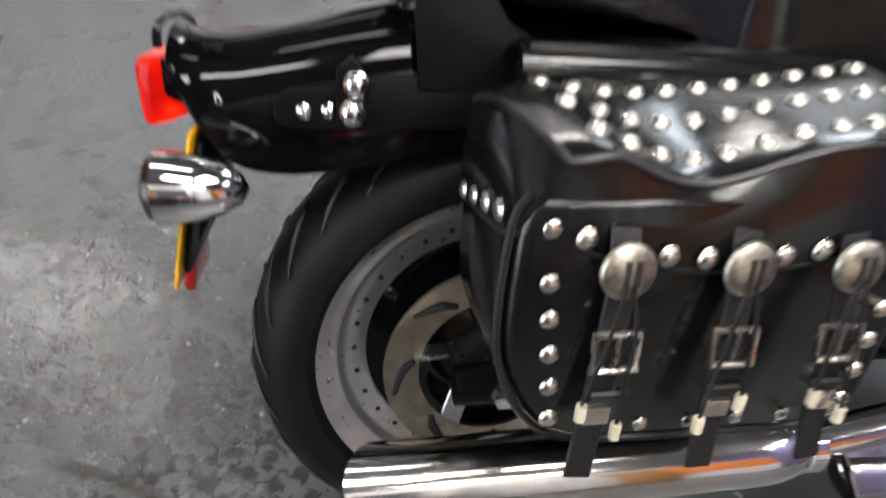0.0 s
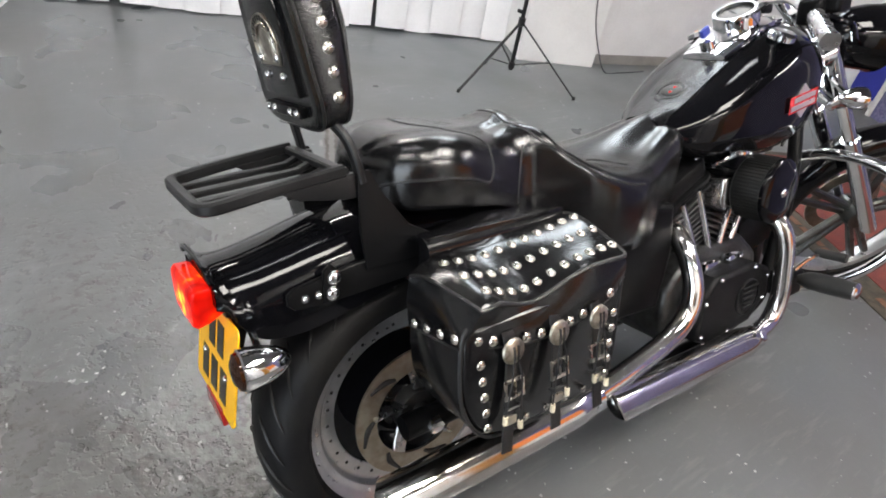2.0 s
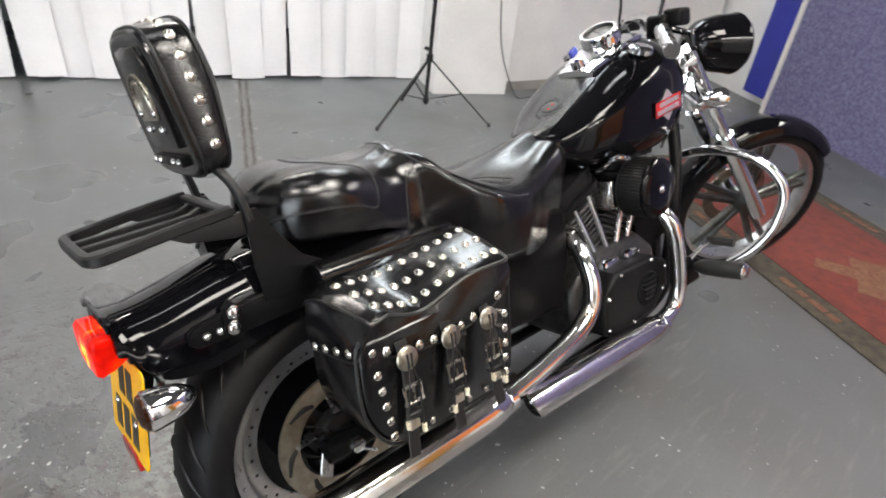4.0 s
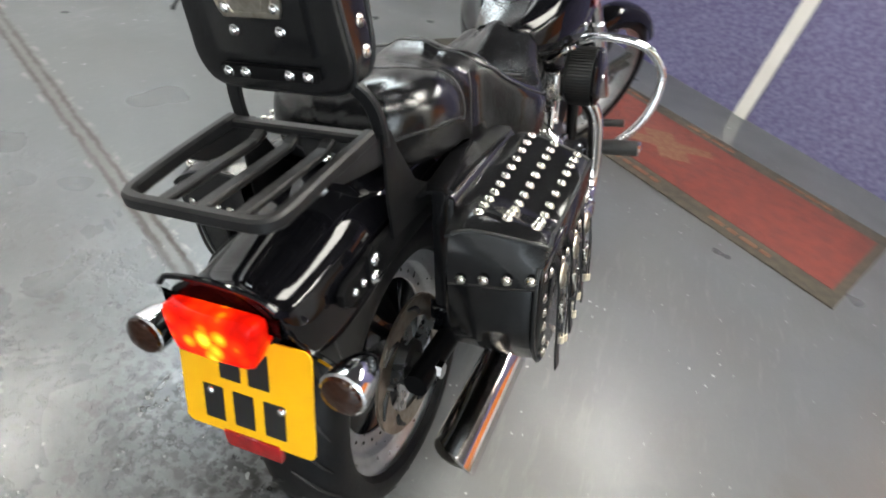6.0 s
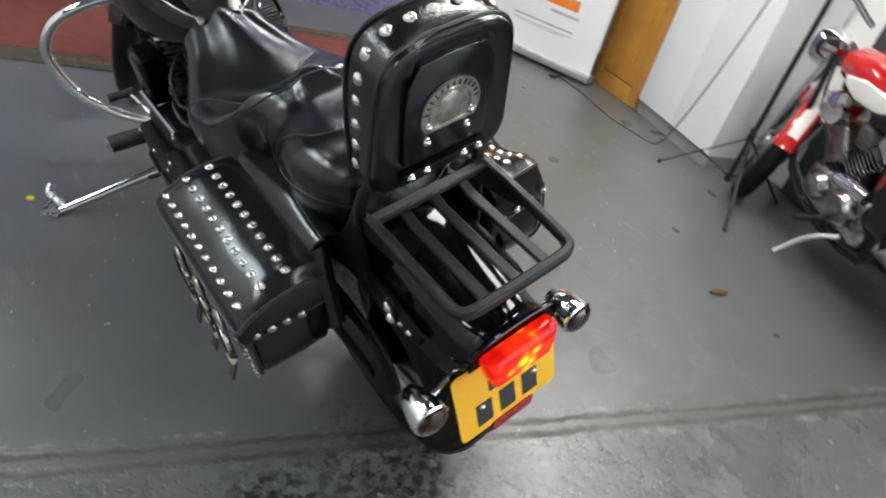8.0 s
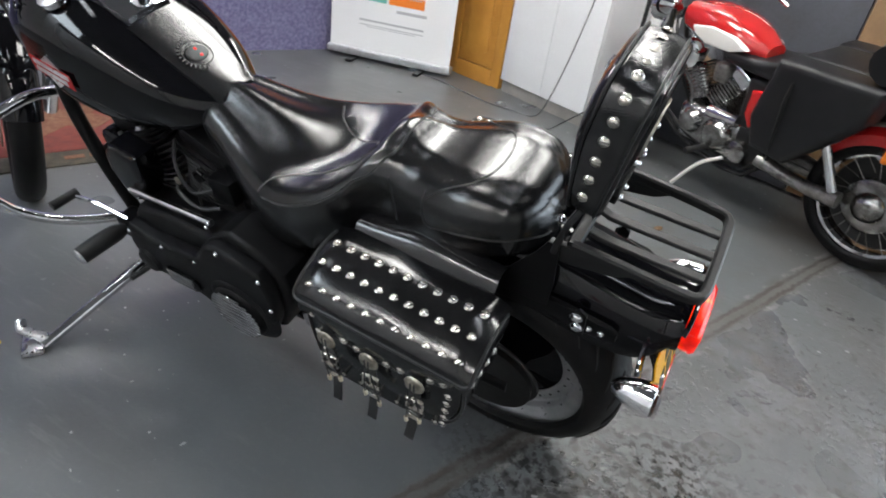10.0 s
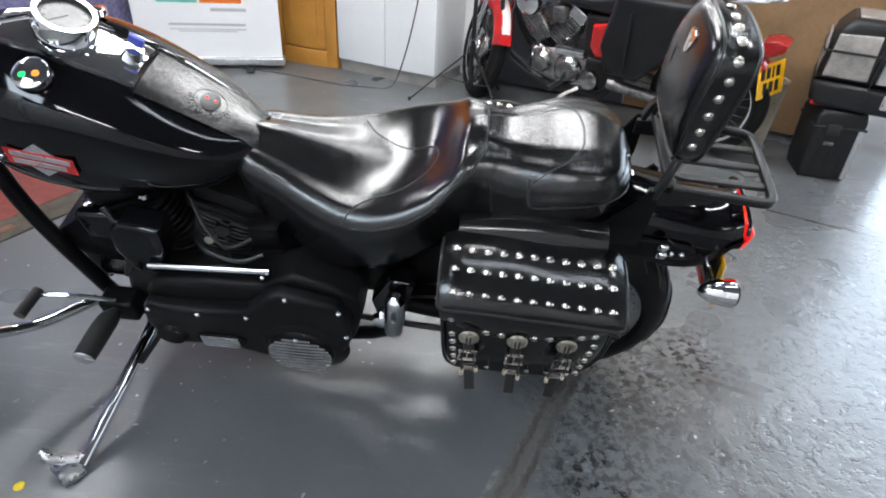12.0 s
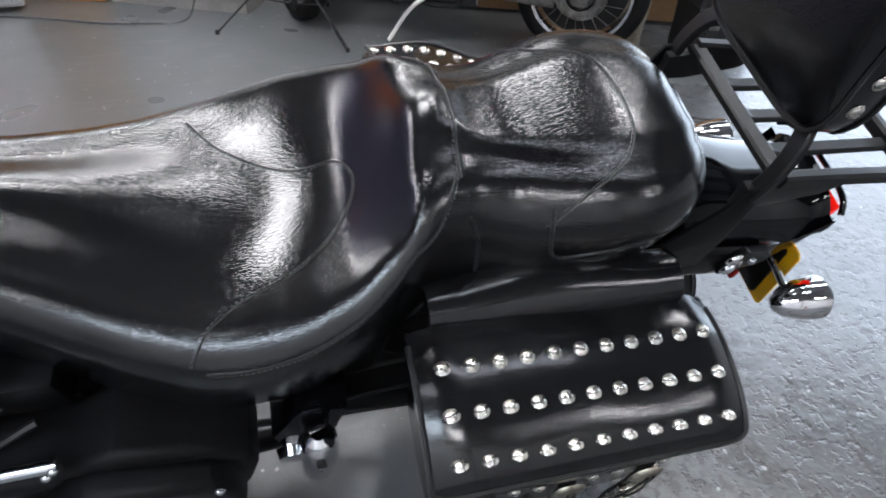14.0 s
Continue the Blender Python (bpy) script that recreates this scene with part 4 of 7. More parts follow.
for x, wy, z0, z1 in ((-0.335, 0.062, 0.705, 0.728), (-0.362, 0.070, 0.692, 0.738), (-0.384, 0.073, 0.682, 0.748), (-0.403, 0.072, 0.677, 0.748), (-0.4095, 0.067, 0.680, 0.742), (-0.4115, 0.056, 0.685, 0.732)):
    prof = [(0, z1), (wy * 0.55, z1), (wy * 0.92, z1 - 0.001), (wy, z1 - 0.008), (wy * 0.97, (z0 + z1) / 2), (wy * 0.88, z0 + 0.006), (wy * 0.78, z0), (wy * 0.4, z0 - 0.001), (0, z0 - 0.002)]
    ring = spline(mirrored(prof), 3, True)
    tail_rings.append([(x, y, z) for y, z in ring])
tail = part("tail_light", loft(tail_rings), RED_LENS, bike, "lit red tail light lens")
for rz in (0.698, 0.712, 0.726):
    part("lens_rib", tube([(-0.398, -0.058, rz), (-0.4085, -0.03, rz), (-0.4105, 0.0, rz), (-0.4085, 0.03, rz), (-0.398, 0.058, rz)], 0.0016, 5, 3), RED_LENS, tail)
part("tail_mount", block((0.05, 0.12, 0.05), (-0.335, 0, 0.70), 0.01), SATIN, bike)

PL_M = pose(-0.3715, 0, 0.595, 0, 0, 0) @ Matrix.Rotation(radians(10.2), 4, "Y")
pl = slab(rounded(0.230, 0.176, 0.012), -0.0015, 0.0015, "x", 0)
bmesh.ops.transform(pl, matrix=PL_M, verts=pl.verts)
plate_ob = part("number_plate", pl, PLATE, bike, "yellow number plate with black bars")
for y, z, w in ((0.024, 0.036, 0.036), (-0.026, 0.036, 0.036), (0.058, -0.040, 0.036), (0.004, -0.040, 0.036), (-0.050, -0.040, 0.036)):
    bar = block((0.0012, w, 0.058), (-0.0022, y, z), 0)
    bmesh.ops.transform(bar, matrix=PL_M, verts=bar.verts)
    part("plate_bar", bar, INK, plate_ob)
copies("screw_cap", SMALL_BOLT, PLATE, plate_ob, [PL_M @ stand_on((-0.0015, y, -0.02), (-1, 0, 0)) for y in (0.062, -0.062)])
bk = slab(rounded(0.19, 0.15, 0.012), 0.003, 0.009, "x", 0.002)
bmesh.ops.transform(bk, matrix=PL_M, verts=bk.verts)
part("plate_backing", bk, SATIN, bike)
part("plate_arm", slab([(-0.35, 0.70), (-0.31, 0.70), (-0.335, 0.62), (-0.375, 0.53), (-0.382, 0.53)], -0.05, 0.05, "y", 0.003), SATIN, bike)
refl = block((0.012, 0.10, 0.032), (-0.386, -0.005, 0.497), 0.004)
part("rear_reflector", refl, RED_REFLECT, bike, "dark red reflector under the plate")

for sy in (-1, 1):
    prof = [(0.003, 0.0), (0.014, 0.006), (0.024, 0.022), (0.031, 0.045), (0.034, 0.066), (0.0345, 0.078), (0.031, 0.080)]
    c = (-0.296, sy * 0.168, 0.645)
    ind = lathe([(r, -a) for r, a in prof], c, "x", 28)
    ind = part("indicator", ind, CHROME, bike, "chrome bullet indicator with a smoked amber lens")
    part("lens", lathe([(0.031, -0.0795), (0.029, -0.085), (0.018, -0.091), (0.001, -0.093)], c, "x", 28), AMBER, ind)
    part("stalk", tube([(-0.325, sy * 0.05, 0.655), (-0.33, sy * 0.10, 0.652), (-0.335, sy * 0.142, 0.642)], 0.006, 8, 4), CHROME, ind)

# ---- seat: passenger pillion stepping down to the rider's bucket
# along, half width, crown, rise to the rim, roll width, roll depth, base, base half width
SEAT = [(-0.1005, 0.030, 0.868, -0.003, 0.024, 0.020, 0.836, 0.028), (-0.094, 0.062, 0.897, -0.005, 0.040, 0.036, 0.830, 0.056), (-0.080, 0.094, 0.922, -0.006, 0.046, 0.044, 0.826, 0.086),
        (-0.058, 0.122, 0.939, -0.006, 0.050, 0.050, 0.822, 0.112), (-0.025, 0.144, 0.948, -0.006, 0.052, 0.056, 0.819, 0.132), (0.025, 0.156, 0.950, -0.006, 0.054, 0.060, 0.816, 0.144),
        (0.07, 0.156, 0.946, -0.007, 0.056, 0.064, 0.812, 0.146), (0.115, 0.147, 0.940, -0.009, 0.060, 0.070, 0.806, 0.141), (0.16, 0.135, 0.937, -0.010, 0.066, 0.078, 0.794, 0.134),
        (0.195, 0.127, 0.943, -0.012, 0.066, 0.078, 0.778, 0.129), (0.22, 0.125, 0.9525, -0.016, 0.062, 0.068, 0.764, 0.128), (0.243, 0.129, 0.954, -0.018, 0.056, 0.054, 0.750, 0.130),
        (0.268, 0.145, 0.938, -0.012, 0.050, 0.046, 0.736, 0.139), (0.298, 0.167, 0.892, 0.002, 0.044, 0.040, 0.720, 0.151), (0.330, 0.189, 0.855, 0.016, 0.042, 0.040, 0.702, 0.164), (0.36, 0.200, 0.838, 0.018, 0.042, 0.041, 0.682, 0.173),
        (0.395, 0.209, 0.828, 0.014, 0.044, 0.042, 0.660, 0.181), (0.43, 0.212, 0.826, 0.006, 0.048, 0.045, 0.650, 0.185), (0.47, 0.211, 0.832, -0.008, 0.052, 0.048, 0.643, 0.186), (0.515, 0.203, 0.842, -0.020, 0.056, 0.052, 0.637, 0.182),
        (0.57, 0.182, 0.856, -0.028, 0.060, 0.056, 0.635, 0.167), (0.63, 0.154, 0.872, -0.030, 0.060, 0.058, 0.645, 0.143), (0.69, 0.127, 0.889, -0.027, 0.056, 0.056, 0.666, 0.116), (0.735, 0.112, 0.898, -0.022, 0.054, 0.052, 0.705, 0.100),
        (0.762, 0.098, 0.891, -0.018, 0.048, 0.046, 0.735, 0.086), (0.778, 0.074, 0.876, -0.012, 0.036, 0.036, 0.765, 0.064), (0.786, 0.040, 0.856, -0.006, 0.022, 0.024, 0.790, 0.036)]
SEAT_LONG = spline(SEAT, 6)


def seat_half(w, zc, rise, r, depth, zb, wb):
    """Half outline: crown dished or domed, a full rolled edge, and a side skirt drawn in to the base."""
    y0 = w - r
    level = 0.6 * min(1.0, max(0.0, (zb - 0.75) / 0.03))
    pts = []
    for k in range(11):
        u = max(0.0, (k / 10 - level) / (1 - level))
        pts.append((y0 * k / 10, zc + rise * u * u * (3 - 2 * u)))
    pts += [(y0 + r * math.sin(radians(q)), zc + rise - depth * (1 - math.cos(radians(q)))) for q in range(10, 91, 10)]
    zs = zc + rise - depth
    pts += [(w + (wb - w) * (k / 6) ** 1.6, zs + (zb - zs) * k / 6) for k in range(1, 7)]
    return pts + [(wb * 0.55, zb - 0.002), (0.0, zb - 0.002)]


def seat_ring(q):
    """The ring of one station; the far half is a little narrower where the hide is pulled in over the pan."""
    tuck = 1.0 - 0.06 * max(0.0, 1.0 - abs(q[0] - 0.57) / 0.17)
    return [(q[0], y * tuck if y < 0 else y, z) for y, z in mirrored(seat_half(*q[1:]))]


def seat_params(x):
    return [float(np.interp(x, SEAT_LONG[:, 0], SEAT_LONG[:, k])) for k in range(1, 8)]


seat = part("seat", loft([seat_ring(q) for q in SEAT_LONG]), LEATHER, bike, "black leather two-up seat with stitched panels", 75)

from mathutils.bvhtree import BVHTree

seat_lookup = BVHTree.FromPolygons([v.co.copy() for v in seat.data.vertices], [tuple(p.vertices) for p in seat.data.polygons])


def seat_rays(a, d):
    hit = seat_lookup.ray_cast(a, d)
    return hit[0] if hit[0] else None


def seat_top(x, y):
    """Height of the seat's crown over a place."""
    return seat_rays(Vector((x, y, 1.3)), Vector((0, 0, -1)))


def onto_seat(p):
    """The nearest place of the hide and its outward direction."""
    co, no, _, _ = seat_lookup.find_nearest(Vector(p))
    return co, no


def stitches(path, step=0.0062, side=0.0032):
    """Short thread stitches beside a seam."""
    bm = bmesh.new()
    left = 0.0
    for a, c in zip(path[:-1], path[1:]):
        d = c - a
        if d.length < 1e-6:
            continue
        u = d.normalized()
        while left < d.length:
            co, no = onto_seat(a + u * left)
            v = no.cross(u).normalized() * side
            q = co + v + no * 0.0004
            join(bm, tube([q - u * 0.0018, q + u * 0.0018], 0.0006, 4, 1))
            left += step
        left -= d.length
    return bm


def stitched(path, r, on=seat):
    line = [onto_seat(p) for p in path]
    part("seam", tube([co + no * 0.0002 for co, no in line], r, 6, 1, False), STRAP, on)
    part("stitching", stitches([co for co, no in line]), THREAD, on, "fine dark thread stitching")


for pts in ([(0.130, 0.134), (0.110, 0.128), (0.075, 0.114), (0.045, 0.096), (0.022, 0.06), (0.016, 0.02), (0.018, -0.02), (0.030, -0.058), (0.060, -0.082), (0.100, -0.100), (0.130, -0.125)],
            [(0.512, 0.192), (0.49, 0.160), (0.456, 0.136), (0.40, 0.116), (0.352, 0.078), (0.327, 0.036), (0.326, 0.0), (0.345, -0.026), (0.39, -0.030), (0.435, -0.048), (0.48, -0.080), (0.515, -0.130)]):
    stitched([p for p in (seat_top(x, y) for x, y in spline(pts, 10)) if p], 0.0013)
# welts: over the ridge, and under the rolled bolsters of bucket and pillion
stitched([p for p in (seat_top(x, y) for x, y in spline([(0.222, 0.085), (0.219, 0.04), (0.218, 0.0), (0.219, -0.04), (0.222, -0.085)], 8)) if p], 0.0015)
for sy in (-1, 1):
    edge = [(x, *(seat_half(*seat_params(x))[16])) for x in (0.25, 0.28, 0.31, 0.35, 0.40, 0.45, 0.50)]
    stitched(spline([(0.222, sy * 0.085, 0.95)] + [(x, sy * y, z) for x, y, z in edge], 6), 0.0018)
    low = [(x, *(seat_half(*seat_params(x))[20])) for x in (-0.098, -0.092, -0.080, -0.055, -0.02, 0.025, 0.07, 0.115)]
    stitched(spline([(x, sy * y, z) for x, y, z in low] + [(0.130, sy * 0.147, 0.900), (0.131, sy * 0.134, 0.925)], 6), 0.0014)
    # upright seam where pillion and bucket covers meet
    stitched(spline([(0.212, sy * 0.13, 0.91), (0.205, sy * 0.132, 0.87), (0.20, sy * 0.132, 0.82), (0.198, sy * 0.130, 0.79)], 6), 0.0012)

# ---- side covers, oil tank and frame below the seat
for sy in (-1, 1):
    part("side_cover", slab([(0.26, 0.74), (0.30, 0.50), (0.40, 0.44), (0.56, 0.43), (0.68, 0.42), (0.715, 0.58), (0.70, 0.70), (0.50, 0.73)], sy * 0.06, sy * (0.142 if sy < 0 else 0.112), "y", 0.022, 4), SATIN, bike)
part("battery_box", block((0.15, 0.20, 0.18), (0.40, 0, 0.60), 0.02), DARK, bike)
FR = 0.021
for sy in (-1, 1):
    part("frame_tube", tube([(0.30, sy * 0.10, 0.72), (0.50, sy * 0.085, 0.70), (0.72, sy * 0.06, 0.82), (1.05, sy * 0.03, 0.90), (1.40, sy * 0.03, 0.92)], FR, 10, 5), SATIN, bike)
    part("down_tube", tube([(1.42, sy * 0.035, 0.88), (1.36, sy * 0.09, 0.66), (1.27, sy * 0.115, 0.38), (1.20, sy * 0.12, 0.27), (0.9, sy * 0.12, 0.225), (0.5, sy * 0.12, 0.24), (0.42, sy * 0.11, 0.36)], FR, 10, 5), SATIN, bike)

# ---- fuel tank with a leather strap, console and round badges
def tank_half(w, zt, zsh, zb):
    return [(0, zt), (w * 0.36, zt - 0.003), (w * 0.70, zt - (zt - zsh) * 0.5), (w * 0.95, zsh - 0.012), (w, zsh - 0.06 * (zsh - zb) / 0.18), (w * 0.97, zb + (zsh - zb) * 0.33), (w * 0.80, zb + 0.016), (w * 0.45, zb), (0, zb + 0.012)]


TANK = [(0.715, 0.045, 0.880, 0.870, 0.838), (0.735, 0.075, 0.893, 0.878, 0.815), (0.78, 0.112, 0.915, 0.895, 0.795), (0.84, 0.145, 0.950, 0.925, 0.782), (0.92, 0.168, 1.000, 0.965, 0.775), (1.01, 0.182, 1.052, 1.005, 0.772), (1.10, 0.188, 1.090, 1.03, 0.776),
        (1.19, 0.182, 1.105, 1.035, 0.79), (1.27, 0.160, 1.098, 1.02, 0.812), (1.335, 0.118, 1.07, 0.995, 0.845), (1.37, 0.06, 1.02, 0.975, 0.90)]
tank_bm = skin([(q[0], tank_half(*q[1:])) for q in TANK], 4, 5)
tank = part("fuel_tank", tank_bm, PAINT, bike, "gloss black twin-lobed fuel tank", 60)
tank_lookup = BVHTree.FromPolygons([v.co.copy() for v in tank.data.vertices], [tuple(p.vertices) for p in tank.data.polygons])


def on_tank(x, y, lift):
    h = tank_lookup.ray_cast(Vector((x, y, 1.5)), Vector((0, 0, -1)))
    return h[0] + h[1] * lift if h[0] else Vector((x, y, 0.9))


rings = []
for x in np.linspace(0.725, 0.945, 9):
    w = 0.058 + 0.012 * (x - 0.725) / 0.2
    top = [on_tank(x, y, 0.005) for y in np.linspace(-w, w, 9)]
    rings.append(top + [p - Vector((0, 0, 0.006)) for p in top[::-1]])
bib = part("tank_strap", loft(rings), LEATHER, bike, "black leather tank strap with an embossed emblem")
nz = (on_tank(0.83, 0.01, 0) - on_tank(0.83, -0.01, 0)).cross(on_tank(0.82, 0, 0) - on_tank(0.84, 0, 0)).normalized()
if nz.z < 0:
    nz = -nz
emblem(bike, stand_on(on_tank(0.829, 0, 0.0055), nz) @ pose(0, 0, 0, 0, 0, -90), 0.049, (STRAP, STRAP), "strap_emblem")
eyes = bmesh.new()
for y in (0.010, -0.010):
    join(eyes, lathe([(0.0, 0.0042), (0.004, 0.0038), (0.0055, 0.002)], (0.004, y, 0), "z", 8))
bmesh.ops.transform(eyes, matrix=stand_on(on_tank(0.829, 0, 0.0055), nz) @ pose(0, 0, 0, 0, 0, 0), verts=eyes.verts)
part("red_inlay", eyes, BADGE_RED, bib, "two small red inlays")
# console: chrome plate and round speedometer
rings = []
for x in np.linspace(0.952, 1.20, 9):
    w = 0.056 + 0.012 * math.sin((x - 0.935) / 0.265 * math.pi)
    top = [on_tank(x, y, 0.012 + 0.006 * math.cos(y / w * 1.4)) for y in np.linspace(-w, w, 9)]
    rings.append(top + [p - Vector((0, 0, 0.016)) for p in top[::-1]])
console = part("console", loft(rings), CHROME, tank, "chrome tank console")
sp = stand_on(on_tank(1.085, 0, 0.018), (-0.45, 0, 0.9))
dial = lathe([(0.0, 0.030), (0.046, 0.030), (0.047, 0.041), (0.055, 0.041), (0.058, 0.034), (0.058, 0.0)], (0, 0, 0), "z", 40)
bmesh.ops.transform(dial, matrix=sp, verts=dial.verts)
sped = part("speedometer", dial, CHROME, bike, "round chrome speedometer on the console")
face = lathe([(0.0, 0.0312), (0.0455, 0.0312)], (0, 0, 0), "z", 32)
bmesh.ops.transform(face, matrix=sp, verts=face.verts)
part("dial_face", face, material("dial_grey", (0.16, 0.155, 0.15), 0.35, 0.0, (0.12, 0.115, 0.11), 30, spec=0.25), sped)
needle = block((0.04, 0.002, 0.001), (0.014, 0, 0.0322), 0)
bmesh.ops.transform(needle, matrix=sp @ pose(0, 0, 0, 0, 0, 150), verts=needle.verts)
part("needle", needle, INK, sped)
inner = lathe([(0.047, 0.0395), (0.044, 0.0318), (0.0400, 0.0316)], (0, 0, 0), "z", 32)
bmesh.ops.transform(inner, matrix=sp, verts=inner.verts)
part("inner_ring", inner, INK, sped)
for k in range(11):
    tick = block((0.006, 0.0016, 0.0006), (0.036, 0, 0.0318), 0)
    bmesh.ops.transform(tick, matrix=sp @ pose(0, 0, 0, 0, 0, 40 + k * 28), verts=tick.verts)
    part("tick", tick, INK, sped)
keyp = lathe([(0.0, 0.03), (0.018, 0.028), (0.022, 0.0)], (0, 0, 0), "z", 20)
bmesh.ops.transform(keyp, matrix=stand_on(on_tank(0.972, 0, 0.014), nz), verts=keyp.verts)
keyp = part("ignition_switch", keyp, CHROME, bike)
fob = block((0.012, 0.03, 0.022), (0, 0, 0.05), 0.004)
bmesh.ops.transform(fob, matrix=stand_on(on_tank(0.972, 0, 0.014), nz), verts=fob.verts)
part("key", fob, BLUE_CRATE, keyp, "blue-headed key")
for sy in (-1, 1):
    cp = stand_on(on_tank(1.10, sy * 0.115, 0.0), (-0.1, sy * 0.35, 0.93))
    g = lathe([(0.0, 0.016), (0.030, 0.016), (0.035, 0.012), (0.036, 0.0)], (0, 0, 0), "z", 28)
    bmesh.ops.transform(g, matrix=cp, verts=g.verts)
    cap = part("filler_cap", g, CHROME, bike, "round chrome cap on the tank")
    if sy > 0:
        for u, hue in ((-0.012, (0.02, 0.45, 0.10)), (0.012, (0.70, 0.20, 0.02))):
            g = lathe([(0.0, 0.0185), (0.006, 0.018), (0.008, 0.015)], (u, -0.006, 0), "z", 12)
            bmesh.ops.transform(g, matrix=cp, verts=g.verts)
            part("tell_tale", g, glow_material("tell_tale_lens", hue, 0.9), cap, "small lit tell-tale lens")
    # badge: red bar across a silver diamond, with pale bars
    bx, bz = 1.125, 0.915
    hit = tank_lookup.ray_cast(Vector((bx, sy * 0.4, bz)), Vector((0, -sy, 0)))
    by, bn = (hit[0].y, hit[1]) if hit[0] else (sy * 0.185, Vector((0, sy, 0)))
    bmx = stand_on((bx, by, bz), bn)
    fwd = bmx.to_3x3().inverted() @ Vector((1, 0, 0.14))
    spin = Matrix.Rotation(math.atan2(fwd.y, fwd.x), 4, "Z")
    dia = slab([(0.056, 0), (0, 0.045), (-0.056, 0), (0, -0.045)], 0.0, 0.002, "z", 0)
    bmesh.ops.transform(dia, matrix=bmx @ spin, verts=dia.verts)
    bd = part("tank_badge", dia, BADGE_GREY, bike, "silver diamond badge with a red band")
    red = block((0.142, 0.043, 0.0016), (0, 0, 0.0028), 0)
    bmesh.ops.transform(red, matrix=bmx @ spin, verts=red.verts)
    part("red_band", red, BADGE_RED, bd)
    for bw, bx, by in ((0.108, 0.004, 0.010), (0.122, -0.002, -0.010)):
        pale = block((bw, 0.013, 0.0012), (bx, by, 0.0042), 0)
        bmesh.ops.transform(pale, matrix=bmx @ spin, verts=pale.verts)
        part("pale_bar", pale, BADGE_GREY, bd)

# ---- engine: finned V-twin
EN0 = Vector((0.955, 0.0, 0.40))
part("crankcase", slab([(0.78, 0.27), (1.16, 0.27), (1.20, 0.34), (1.17, 0.46), (1.08, 0.53), (0.84, 0.53), (0.74, 0.44), (0.74, 0.32)], -0.12, 0.12, "y", 0.02, 3), ENGINE, bike)
for lean_deg, nm in ((-24, "rear_cylinder"), (24, "front_cylinder")):
    cm = Matrix.Translation(EN0) @ Matrix.Rotation(radians(lean_deg), 4, "Y")
    core = block((0.115, 0.13, 0.26), (0, 0, 0.20), 0.02)
    bmesh.ops.transform(core, matrix=cm, verts=core.verts)
    cyl = part(nm, core, ENGINE, bike, "black finned engine cylinder")
    for i in range(11):
        z = 0.115 + i * 0.0165
        w = 0.158 if i < 8 else 0.17
        fb = slab(rounded(w, 0.19, 0.045), -0.0035, 0.0035, "z", 0.0015, 1)
        bmesh.ops.transform(fb, matrix=cm @ pose(0, 0, z), verts=fb.verts)
        part("fin", fb, ENGINE, cyl)
    for k, (cw, cd, z0, z1) in enumerate(((0.214, 0.196, 0.290, 0.300), (0.206, 0.188, 0.303, 0.311), (0.214, 0.196, 0.314, 0.324), (0.200, 0.184, 0.327, 0.378))):
        cover = slab(rounded(cw, cd, 0.034), z0, z1, "z", 0.003 if k < 3 else 0.014, 2)
        bmesh.ops.transform(cover, matrix=cm, verts=cover.verts)
        part("rocker_cover" if k == 3 else "rocker_plate", cover, WRINKLE, cyl)
    copies("bolt", SMALL_BOLT, CHROME, cyl, [cm @ pose(x, y, 0.378) for x in (-0.075, 0.075) for y in (-0.070, 0.070)])
    for sy in (-1,):
        for x in (-0.035, 0.035):
            part("pushrod_tube", rod(cm @ Vector((x * 0.7, sy * 0.108, 0.06)), cm @ Vector((x, sy * 0.092, 0.31)), 0.0105, 10), CHROME, cyl)
    # head bolts and spark lead on the left
    part("head_bracket", rod(cm @ Vector((0.0, 0.095, 0.27)), cm @ Vector((0.0, 0.115, 0.27)), 0.020, 6), CHROME, cyl)
    part("spark_lead", tube([cm @ Vector((-0.01, 0.11, 0.25)), cm @ Vector((-0.03, 0.14, 0.23)), cm @ Vector((-0.05, 0.13, 0.17)), cm @ Vector((-0.08, 0.07, 0.12))], 0.004, 6, 5), RUBBER, cyl)
# rocker-box oil line and lifter blocks on the right
for x in (0.90, 1.01):
    part("lifter_block", block((0.075, 0.05, 0.05), (x, -0.125, 0.475), 0.01), CHROME, bike)
cam_cover = slab([(0.80, 0.30), (0.86, 0.275), (1.06, 0.285), (1.14, 0.36), (1.13, 0.44), (1.05, 0.475), (0.86, 0.475), (0.80, 0.42)], -0.19, -0.12, "y", 0.016, 3)
cam_ob = part("cam_cover", cam_cover, WRINKLE, bike, "black wrinkle-painted cam cover")
rib = bmesh.new()
for k in range(5):
    join(rib, tube([(1.02 - 0.035 + 0.004 * k, -0.197, 0.41 - k * 0.016), (1.02 + 0.04 - 0.004 * k, -0.197, 0.41 - k * 0.016)], 0.004, 6, 1))
join(rib, lathe([(0.052, -0.005), (0.056, -0.002), (0.056, 0.004)], (1.02, -0.191, 0.378), "y", 28))
part("timer_cover", rib, WRINKLE, cam_ob)
copies("bolt", SMALL_BOLT, CHROME, cam_ob, [stand_on((x, -0.19, z), (0, -1, 0)) for x, z in ((0.82, 0.31), (0.82, 0.41), (0.88, 0.465), (1.04, 0.465), (1.12, 0.42), (1.11, 0.35), (0.95, 0.29))])

# round air cleaner
AC = (1.0, -0.170, 0.700)
